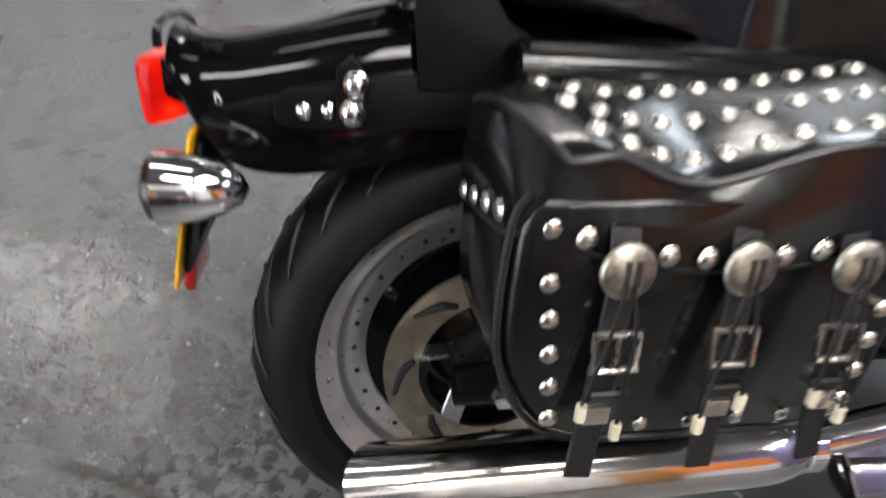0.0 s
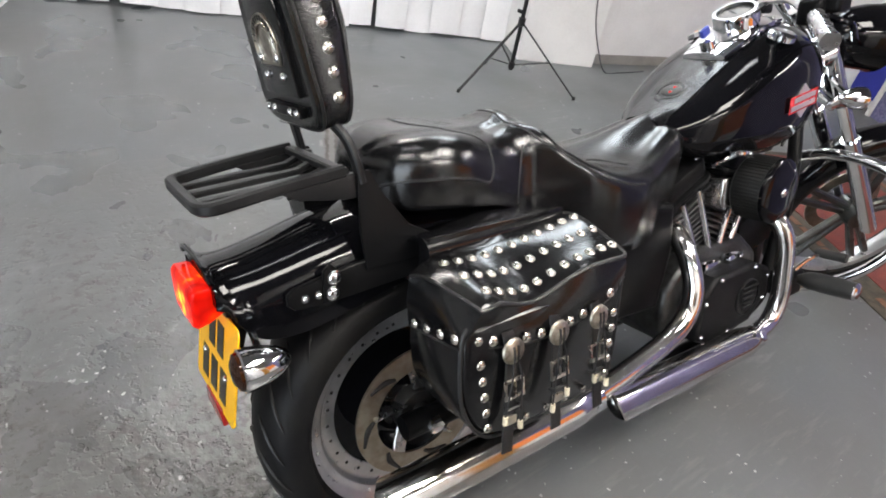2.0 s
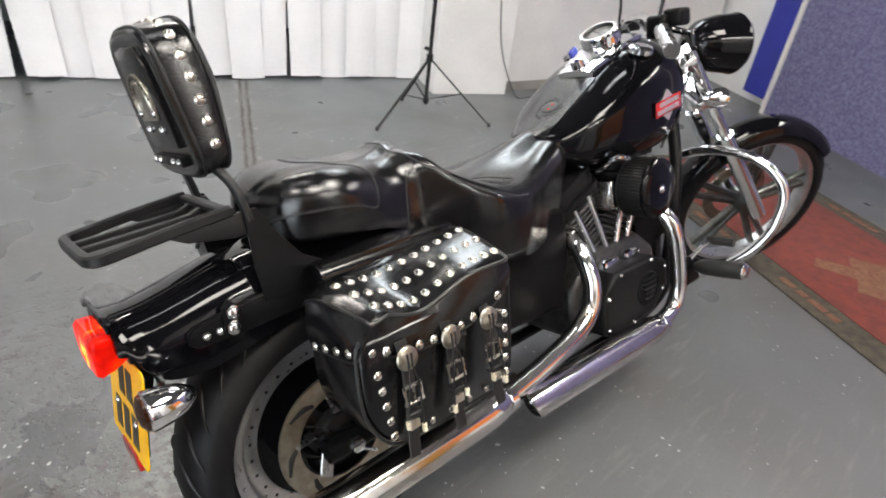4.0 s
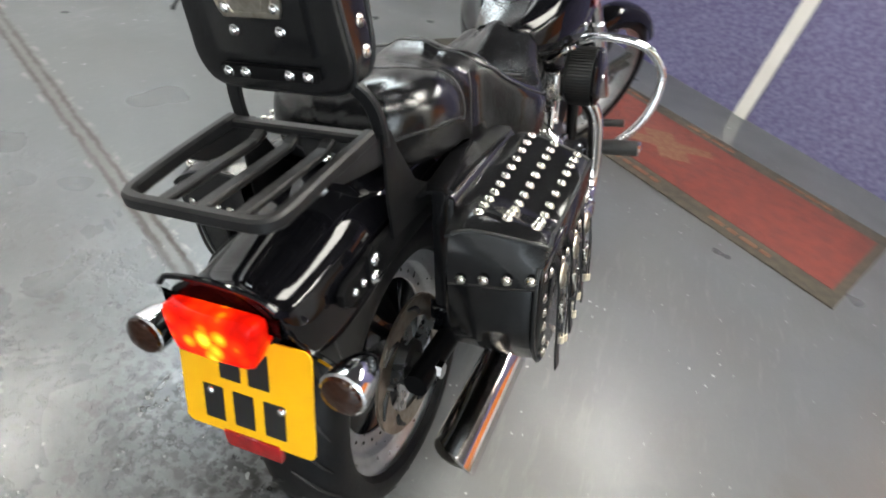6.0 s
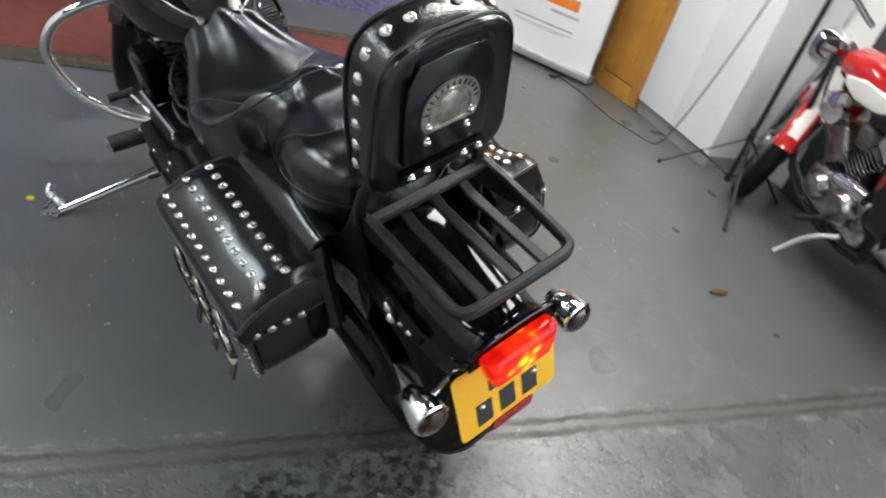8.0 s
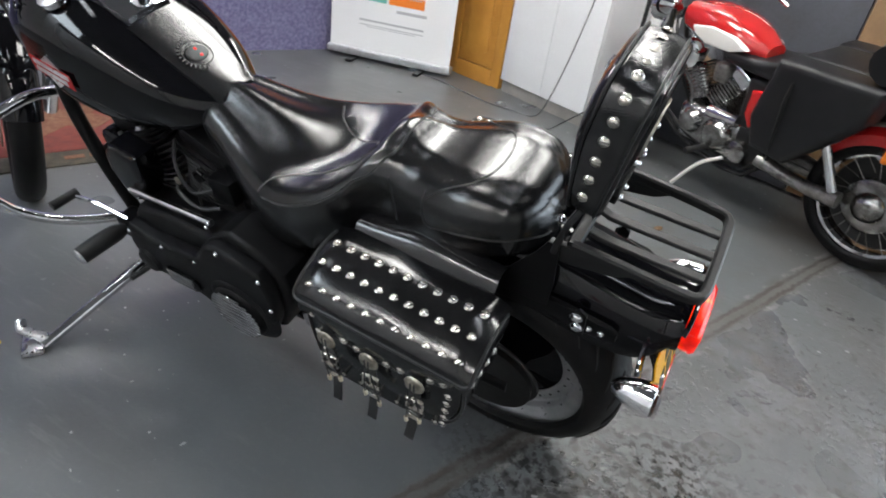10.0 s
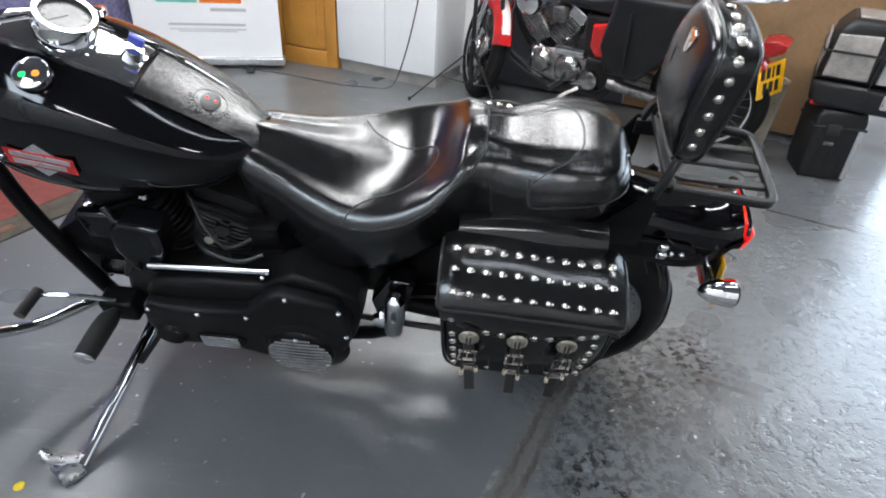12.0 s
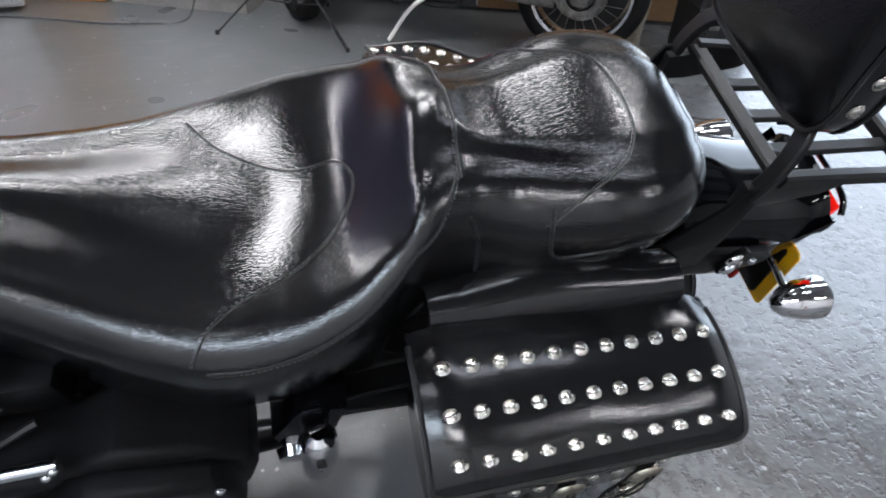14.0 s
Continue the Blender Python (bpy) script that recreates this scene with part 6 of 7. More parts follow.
    lid = part("lid", loft(rings), BAG_LEATHER, bag, "black leather lid with three rows of nickel studs", 50)
    rim = [lid_point(rounded_x(x_a, f), f) for f in lid_f[1:]] + [lid_point(rounded_x(x, F_RIM), F_RIM) for x in xs[1:-1]] + [lid_point(rounded_x(x_b, f), f) for f in lid_f[:0:-1]]
    part("rim_piping", tube(rim, 0.0036, 6, 1, False), STRAP, lid)
    # apron: front and both ends, hanging from the piping
    fl = [(-0.072, 0.700), (-0.045, 0.690), (-0.01, 0.682), (0.03, 0.672), (0.10, 0.664), (0.17, 0.668), (0.22, 0.678), (0.262, 0.700)]
    if sy < 0:
        fl = [(-0.090, 0.692), (-0.060, 0.684), (-0.01, 0.672), (0.03, 0.666), (0.10, 0.664), (0.17, 0.674), (0.22, 0.690), (0.250, 0.704)]

    def front_y(x):
        return 0.3545 - 0.010 * (abs(x - 0.10) / 0.17) ** 4

    low_x = np.array([q[0] for q in spline(fl, 4)])
    low_z = np.array([q[1] for q in spline(fl, 4)]) - drop
    outer = []
    for f in np.linspace(0.05, F_RIM * 0.97, 6):
        q = lid_point(rounded_x(x_a, f), f)
        outer.append((q, Vector(P(-0.0815 if sy > 0 else -0.100, abs(q.y) * 0.985, 0.692 - 0.004 * f if sy > 0 else 0.648 + 0.024 * f))))
    for x in xs[1:-1]:
        q = lid_point(rounded_x(x, F_RIM), F_RIM)
        bx = min(max(x, -0.072), 0.268) if sy > 0 else min(max(x, -0.090), 0.250)
        outer.append((q, Vector(P(bx, front_y(bx), float(np.interp(bx, low_x, low_z))))))
    for f in np.linspace(F_RIM * 0.97, 0.05, 6):
        q = lid_point(rounded_x(x_b, f), f)
        outer.append((q, Vector(P(0.284 if sy > 0 else 0.264, abs(q.y) * 0.985, 0.716 - drop * 0.5 - 0.010 * f))))
    mid = Vector(P(0.10, 0.27, 0.72))
    rows = []
    for k in np.linspace(0, 1, 5):
        rows.append([a.lerp(b, k) + (a - mid).normalized() * 0.004 * math.sin(math.pi * k) - Vector((0, 0, 0.002)) for a, b in outer])
    inner = [[p + (mid - p).normalized() * 0.004 for p in r] for r in rows[::-1]]
    part("flap", loft(rows + inner + [rows[0]], False, False), BAG_LEATHER, bag)
    part("flap_edge", tube([b for _, b in outer], 0.0022, 5, 1, False), STRAP, bag)
    ps = []
    for f in (0.20, 0.395, 0.60) if sy > 0 else (0.26, 0.48, 0.72):
        for i in range(11):
            x = -0.060 + i * (0.0322 if sy > 0 else 0.0298)
            a, b, c = lid_point(x, f), lid_point(x + 0.004, f), lid_point(x, f + 0.02)
            n = (b - a).cross(c - a)
            n = n if n.z > 0 else -n
            ps.append(stand_on(a, n))
    copies("stud", STUD, NICKEL, lid, ps, "nickel stud")

    tiny = dome_mesh("small_stud", 0.0080, 0.0040, 12, 0.0008)
    hem = sorted(strap_x)
    hem_x = [hem[0] - 0.054, hem[0] - 0.028, hem[0] + 0.036, hem[0] + 0.068, hem[1] + 0.034, hem[1] + 0.066, hem[2] + 0.040]
    ps = [stand_on(P(x, front_y(x) + 0.003, float(np.interp(x, low_x, low_z)) + 0.012), (0, sy, 0.05)) for x in hem_x]
    # studs down the front edges and along the bottom
    for x0 in (-0.045, 0.258) if sy > 0 else (-0.064, 0.238):
        for k in range(5):
            ps.append(stand_on(P(x0 + (0.004 * k if x0 < 0 else -0.002 * k), 0.3495, 0.655 - k * 0.031 - drop), (0, sy, 0)))
    ps += [stand_on(P(-0.010 + i * 0.046, 0.3475, 0.517 - drop), (0, sy, -0.2)) for i in range(6)]
    # studs round the rear end
    for k in range(4):
        ps.append(stand_on(P(-0.104, 0.336 - k * 0.038, 0.686 - 0.0075 * k) if sy < 0 else P(-0.0845, 0.329 - k * 0.029, 0.702 - 0.003 * k), (-1, 0, 0)))
    copies("edge_stud", tiny, NICKEL, body, ps, "small nickel stud")

    # three straps with conchos, buckles and laces
    for i, x in enumerate(strap_x):
        lean_x = 0.006 * (i - 1)
        st = part("strap", tube([P(x, 0.352, 0.70 - drop), P(x, 0.362, 0.665 - drop), P(x + lean_x * 0.5, 0.366, 0.61 - drop), P(x + lean_x, 0.368, 0.56 - drop), P(x + lean_x * 1.5, 0.366 + (flare - 0.366) * 0.5, 0.52 - drop), P(x + lean_x * 2, flare, 0.488 - drop)], 0.01, n=4, flat=(0.023, 0.004)), STRAP, bag, "black leather strap")
        cz = 0.672 - drop
        con = lathe([(0.0, 0.008), (0.008, 0.0075), (0.014, 0.005), (0.0185, 0.0045), (0.0215, 0.002), (0.022, 0.0)], (0, 0, 0), "z", 24)
        bmesh.ops.transform(con, matrix=stand_on(P(x, 0.3665, cz), (0, sy, 0.1)), verts=con.verts)
        con = part("concho", con, CONCHO, bag, "engraved round concho")
        sl = block((0.0035, 0.020, 0.002), (0.004, 0, 0.008), 0)
        join(sl, block((0.0035, 0.020, 0.002), (-0.004, 0, 0.008), 0))
        bmesh.ops.transform(sl, matrix=stand_on(P(x, 0.3665, cz), (0, sy, 0.1)), verts=sl.verts)
        part("concho_slot", sl, INK, con)
        bz = 0.605 - drop
        part("buckle", tube([P(x - 0.017, 0.371, bz + 0.017), P(x + 0.017, 0.371, bz + 0.017), P(x + 0.018, 0.374, bz - 0.012), P(x - 0.018, 0.374, bz - 0.012)], 0.0038, 8, 1, False, True), NICKEL, st, "nickel buckle")
        part("buckle_pin", rod(P(x, 0.374, bz + 0.017), P(x, 0.3745, bz - 0.015), 0.002, 6), NICKEL, st)
        part("tip_plate", block((0.022, 0.006, 0.016), (x + lean_x, sy * 0.372, bz - 0.055), 0.002), NICKEL, st, "nickel strap tip")
        part("keeper", tube([P(x - 0.014, 0.366, bz - 0.035), P(x - 0.014, 0.374, bz - 0.035), P(x + 0.014, 0.374, bz - 0.035), P(x + 0.014, 0.366, bz - 0.035)], 0.0035, 6, 1, False), STRAP, st)
        for k in (-1, 1):
            end = P(x + k * 0.016 + lean_x, 0.378, 0.555 - drop + 0.010 * k * (1 if i % 2 else -1))
            part("lace", tube([P(x + k * 0.003, 0.3745, cz - 0.008), P(x + k * 0.010, 0.378, cz - 0.05), end], 0.0016, 5, 4), STRAP, st)
            part("lace_bead", rod(end, (end[0], end[1], end[2] - 0.014), 0.0045, 8), BEAD, st)

    # yoke from the lid's inner edge up over the strut to the seat
    rings = []
    for x in np.linspace(-0.055, 0.262, 9):
        dip = 0.010 * math.cos((x - 0.1) / 0.16 * math.pi)
        top = [P(x, 0.128, 0.812 + dip + yoke_z), P(x, 0.150, 0.820 + dip * 0.5 + yoke_z), P(x, 0.175, 0.812 + yoke_z * 0.8), P(x, 0.192, 0.796 + yoke_z * 0.5), P(x, 0.198, 0.770)]
        rings.append([Vector(p) for p in top] + [Vector(p) - Vector((0, 0, 0.006)) for p in top[::-1]])
    part("yoke", loft(rings), BAG_LEATHER, bag)
    part("inner_panel", slab([(-0.05, 0.79), (-0.05, 0.56), (0.0, 0.52), (0.24, 0.52), (0.26, 0.79)], sy * 0.150, sy * 0.192, "y", 0.01), BAG_LEATHER, bag)
    return bag


saddlebag(1, (0.222, 0.120, 0.017), 0.0, 0.004, "studded black leather saddlebag with three buckled straps, lid closed")
saddlebag(-1, (-0.014, 0.084, 0.178), 0.022, 0.032, "studded black leather saddlebag, lid slightly sagging, over the exhaust", 0.372, -0.030)

# ---------------------------------------------------------------- things on the floor and along the walls
# ---- red floor mat under the front wheel
MV = Vector((0.437, 0.8995))
MU = Vector((0.8995, -0.437))
M0 = Vector((1.606, -1.457))
mat_m = Matrix(((MU.x, MV.x, 0, M0.x), (MU.y, MV.y, 0, M0.y), (0, 0, 1, 0), (0, 0, 0, 1)))
rug = thing("floor_mat", mat_m, "long red carpet mat with a dark border, under a wheel", "floor mat")
ML, MW = 2.62, 1.10
part("border", block((MW, ML, 0.008), (MW / 2, ML / 2, 0.004), 0.002), MAT_DARK, rug, "dark border")
part("field", block((MW - 0.30, ML - 0.10, 0.003), (MW / 2, ML / 2, 0.0095), 0.001), MAT_RED, rug, "red pile field")
for k in range(4):
    for u in (0.075, MW - 0.075):
        v = 0.35 + k * 0.62
        for j, w in enumerate((0.055, 0.09, 0.05, 0.08)):
            part("border_bar", block((0.035, w, 0.002), (u, v + j * 0.085, 0.0095), 0), MAT_TAN, rug)
logo = slab([(0.36, 1.10), (0.50, 0.98), (0.60, 1.06), (0.74, 0.95), (0.80, 1.00), (0.66, 1.16), (0.74, 1.24), (0.60, 1.36), (0.52, 1.28), (0.40, 1.38), (0.33, 1.32), (0.46, 1.19)], 0.0112, 0.0128, "z", 0)
part("printed_shape", logo, MAT_TAN, rug, "faded tan printed shape")


# ---- lighting stands
def light_stand(hub, feet, top, label):
    """A black tripod stand: three spread legs, braces, and a pole."""
    st = thing("light_stand", Matrix.Identity(4), label, "light stand", "light stands")
    h = Vector(hub)
    base = Vector((hub[0], hub[1], 0.10))
    part("pole", rod(base, (hub[0], hub[1], top), 0.013, 12), STAND, st)
    part("upper_pole", rod((hub[0], hub[1], top - 0.4), (hub[0], hub[1], top + 0.4), 0.010, 12), STAND, st)
    part("collar", lathe([(0.013, -0.025), (0.022, -0.022), (0.022, 0.022), (0.013, 0.025)], h, "z", 16), STAND, st)
    part("lower_collar", lathe([(0.013, -0.02), (0.02, -0.017), (0.02, 0.017), (0.013, 0.02)], base + Vector((0, 0, 0.03)), "z", 16), STAND, st)
    part("knob", lathe([(0.0, 0.03), (0.012, 0.028), (0.012, 0.0)], h + Vector((0.0, 0.02, 0.05)), "y", 10), STAND, st)
    for fx, fy in feet:
        f = Vector((fx, fy, 0.008))
        leg = part("leg", tube([h, f], 0.008, n=1, flat=(0.018, 0.008)), STAND, st)
        part("brace", tube([base + Vector((0, 0, 0.03)), h.lerp(f, 0.52)], 0.005, n=1, flat=(0.014, 0.005)), STAND, st)
        part("rubber_foot", lathe([(0.0, 0.014), (0.010, 0.012), (0.011, -0.008), (0.0, -0.008)], f, "z", 10), RUBBER, leg)
    return st


light_stand((2.10, 1.975, 0.40), ((1.684, 1.950), (2.402, 1.660), (2.19, 2.32)), 1.6, "black tripod light stand on the floor before the white pier")
light_stand((0.262, -2.52, 0.36), ((0.660, -2.520), (0.046, -2.180), (0.060, -2.86)), 1.6, "black tripod light stand beside the white cabinet")

# ---- cables
cb = thing("floor_cable", Matrix.Identity(4), "thin grey cable trailing down the cabinet and over the floor", "cable")
part("cable", tube([(0.50, -2.64, 1.55), (0.56, -2.65, 1.0), (0.66, -2.67, 0.45), (0.76, -2.70, 0.10), (0.84, -2.715, 0.006), (1.0, -2.72, 0.005), (1.18, -2.74, 0.005), (1.40, -2.82, 0.005), (1.63, -2.91, 0.005), (1.94, -2.98, 0.005)], 0.0045, 8, 8), CABLE, cb)
cb2 = thing("wall_cable", Matrix.Identity(4), "grey cable hanging down the white pier", "cable")
part("cable", tube([(2.84, 2.165, 1.9), (2.86, 2.155, 1.2), (2.88, 2.13, 0.7), (2.95, 2.115, 0.35), (3.03, 2.06, 0.12), (3.06, 1.98, 0.008), (3.2, 1.95, 0.005), (3.45, 1.93, 0.005)], 0.0045, 8, 8), CABLE, cb2)

# ---- roller banner
BA, BB = Vector((2.63, -2.86)), Vector((1.655, -3.045))
bu = (BB - BA).normalized()
bn = Vector((bu.y, -bu.x))
if bn.y < 0:
    bn = -bn
bw = (BB - BA).length
# local x runs along the banner, y faces the room
ban_m = Matrix(((bu.x, bn.x, 0, BA.x), (bu.y, bn.y, 0, BA.y), (0, 0, 1, 0), (0, 0, 0, 1)))
ban = thing("roller_banner", ban_m, "white roller banner with an orange top, in an aluminium base", "roller banner")
part("cassette", block((bw + 0.03, 0.09, 0.055), (bw / 2, -0.01, 0.055), 0.012, 3), ALU, ban, "aluminium base")
for x in (0.22, bw - 0.22):
    part("foot", block((0.05, 0.30, 0.020), (x, 0.0, 0.0125), 0.006), STAND, ban)
part("sheet", block((bw, 0.004, 1.95), (bw / 2, 0.0, 1.05), 0.001, 1), BANNER, ban, "white printed sheet")
part("top_rail", block((bw, 0.03, 0.03), (bw / 2, 0, 2.035), 0.008), ALU, ban)
wave = [(0.0, 2.02)] + [(bw * k / 12, 0.98 - 0.32 * (k / 12) ** 1.5 - 0.05 * math.sin(k / 12 * 6)) for k in range(13)] + [(bw, 2.02)]
part("orange_area", slab(wave, 0.002, 0.0035, "y", 0), ORANGE, ban)
for x, z, w, h, mt in ((bw * 0.315, 0.485, 0.27, 0.072, TEAL), (bw * 0.610, 0.485, 0.28, 0.072, ORANGE), (bw * 0.655, 0.405, 0.24, 0.022, GREY_PRINT), (bw * 0.50, 0.305, 0.52, 0.014, GREY_PRINT), (bw * 0.5, 0.272, 0.52, 0.006, GREY_PRINT), (bw * 0.68, 0.51, 0.10, 0.010, GREY_PRINT),
                       (bw * 0.5, 0.258, 0.40, 0.005, GREY_PRINT)):
    part("print_bar", block((w, 0.0015, h), (x, 0.0034, z), 0), mt, ban)


# ---- cabinets against the south wall
def cab_frame(a, b):
    """Local x along a to b, y into the room."""
    u = (Vector(b) - Vector(a)).normalized()
    nrm = Vector((-u.y, u.x))
    return Matrix(((u.x, nrm.x, 0, a[0]), (u.y, nrm.y, 0, a[1]), (0, 0, 1, 0), (0, 0, 0, 1))), (Vector(b) - Vector(a)).length


cm, cw = cab_frame((0.512, -2.765), (1.250, -3.095))
white_cab = thing("white_cabinet", cm, "tall white double-door cabinet on a grey plinth", "cabinet")
part("body", block((cw, 0.42, 1.86), (cw / 2, -0.235, 1.01), 0.003), WHITE_PAINT, white_cab)
part("plinth", block((cw - 0.01, 0.40, 0.08), (cw / 2, -0.225, 0.04), 0.003), GREY_PLINTH, white_cab)
for k in (0, 1):
    d = part("door", block((cw / 2 - 0.004, 0.02, 1.84), (cw * (0.25 + 0.5 * k), -0.012, 1.01), 0.003), WHITE_PAINT, white_cab)
    if k == 0:
        part("lock", lathe([(0.0, 0.006), (0.010, 0.005), (0.011, 0.0)], (cw / 2 - 0.035, -0.002, 0.95), "y", 14), STEEL, d)
cm, cw = cab_frame((1.262, -3.10), (1.78, -3.27))
pine = thing("pine_cupboard", cm, "varnished pine cupboard with a panelled door", "cupboard")
part("body", block((cw, 0.36, 1.95), (cw / 2, -0.21, 0.98), 0.004), PINE, pine)
for x in (0.045, cw - 0.045):
    part("stile", block((0.09, 0.024, 1.95), (x, -0.016, 0.98), 0.004), PINE, pine)
for z in (0.06, 1.90):
    part("rail", block((cw - 0.18, 0.022, 0.12), (cw / 2, -0.017, z), 0.004), PINE, pine)
pd = part("door", block((cw - 0.19, 0.02, 1.70), (cw / 2, -0.018, 0.98), 0.006), PINE, pine)
part("panel", block((cw - 0.34, 0.012, 1.50), (cw / 2, -0.006, 0.98), 0.005), PINE, pd)
for x in (-1, 1):
    part("moulding", tube([(cw / 2 + x * (cw / 2 - 0.165), -0.006, 0.22), (cw / 2 + x * (cw / 2 - 0.165), -0.006, 1.74)], 0.007, 8, 1), PINE, pd)

# ---- the red and white cruiser parked behind
OB = pose(-1.0, -2.03, 0.0, 0, 0, -33) @ pose(0, 0, 0, -9, 0, 0)
ob2 = thing("motorcycle", OB, "parked red and white touring motorcycle with spoked wheels and black bags", "motorcycle")
WB = 1.36
STEER_2 = Matrix.Translation((WB - 0.10, 0, 0.6)) @ Matrix.Rotation(radians(-44), 4, Vector((-0.42, 0, 0.9)).normalized()) @ Matrix.Translation((-(WB - 0.10), 0, -0.6))


def turned(bm, on=True):
    """Turn a front-end part with the steering."""
    if on:
        bmesh.ops.transform(bm, matrix=STEER_2, verts=bm.verts)
    return bm


for cx, r, w in ((-0.085, 0.315, 0.13), (WB, 0.32, 0.10)):
    c = (cx, 0, r)
    fr = cx > 0
    wv = part("wheel", turned(lathe([(r - 0.085, -0.035), (r - 0.066, -0.042), (r - 0.060, -0.036), (r - 0.078, -0.02), (r - 0.078, 0.02), (r - 0.060, 0.036), (r - 0.066, 0.042), (r - 0.085, 0.035), (r - 0.085, -0.035)], c, "y", 48), fr), CHROME, ob2, "chrome spoked wheel")
    part("tyre", turned(tyre_bm(c, r, w, 0.055, 56), fr), TYRE, wv)
    part("hub", turned(lathe([(0.0, 0.10), (0.035, 0.098), (0.065, 0.075), (0.085, 0.03), (0.085, -0.02), (0.05, -0.08), (0.0, -0.085)], c, "y", 28), fr), ALLOY, wv)
    sp_ = bmesh.new()
    for i in range(24):
        q = 2 * math.pi * i / 24
        join(sp_, rod((cx + 0.07 * math.cos(q + 0.3), 0.03 * (1 if i % 2 else -1), r + 0.07 * math.sin(q + 0.3)), (cx + (r - 0.08) * math.cos(q), 0, r + (r - 0.08) * math.sin(q)), 0.0022, 5))
    part("spokes", turned(sp_, fr), DULL, wv)
    part("drum_cover", turned(lathe([(0.0, 0.075), (0.03, 0.074), (0.04, 0.062), (0.10, 0.055), (0.125, 0.045), (0.13, 0.02), (0.12, 0.015), (0.0, 0.015)], c, "y", 32), fr), ALLOY, wv)
    part("brake_drum", turned(lathe([(0.0, -0.03), (r - 0.10, -0.028), (r - 0.095, -0.022), (r - 0.10, -0.015), (0.0, -0.015)], c, "y", 36), fr), DARK, wv)


def ring_fender(c, r, w, a0, a1, mat, nm, lab):
    rings = []
    for q in np.linspace(radians(a0), radians(a1), 16):
        o = Vector((math.cos(q), 0, math.sin(q)))
        half = [(0, 0.006), (w * 0.7, 0.0), (w, -0.025), (w * 1.03, -0.07), (w * 0.98, -0.07), (w * 0.94, -0.028), (w * 0.66, -0.006), (0, 0.0)]
        rings.append([Vector(c) + o * (r + h) + Vector((0, y, 0)) for y, h in mirrored(half)])
    return part(nm, turned(loft(rings), c[0] > 0.5), mat, ob2, lab)


ring_fender((-0.085, 0, 0.33), 0.345, 0.085, 30, 137, RED_PAINT, "rear_fender", "red rear fender")
ring_fender((-0.085, 0, 0.335), 0.347, 0.050, 60, 122, WHITE_GLOSS, "fender_stripe", "white stripe on the fender")
ring_fender((WB, 0, 0.33), 0.345, 0.055, 60, 165, RED_PAINT, "front_fender", "red front fender")
ring_fender((WB, 0, 0.335), 0.347, 0.036, 75, 155, WHITE_GLOSS, "front_stripe", "white stripe on the front fender")
tl2 = part("tail_light", block((0.07, 0.12, 0.085), (-0.285, 0, 0.640), 0.03, 4), CHROME, ob2, "red tail light in a chrome housing")
part("lens", slab([(-0.405, 0.690), (-0.395, 0.650), (-0.35, 0.620), (-0.295, 0.615), (-0.290, 0.690), (-0.35, 0.705)], -0.062, 0.062, "y", 0.012, 3), RED_REFLECT, tl2, "red lens")
p2 = block((0.005, 0.20, 0.17), (0, 0, 0), 0.001)
bmesh.ops.transform(p2, matrix=pose(-0.365, 0, 0.490, 0, 12, -24), verts=p2.verts)
p2 = part("number_plate", p2, PLATE, ob2, "yellow number plate with black bars")
for y, z, w in ((0.066, 0.038, 0.028), (0.024, 0.038, 0.026), (-0.012, 0.038, 0.012), (-0.048, 0.038, 0.028), (0.045, -0.036, 0.026), (0.0, -0.036, 0.030), (-0.045, -0.036, 0.026)):
    b2 = block((0.002, w, 0.056), (-0.003, y, z), 0)
    bmesh.ops.transform(b2, matrix=pose(-0.365, 0, 0.490, 0, 12, -24), verts=b2.verts)
    part("plate_bar", b2, INK, p2)
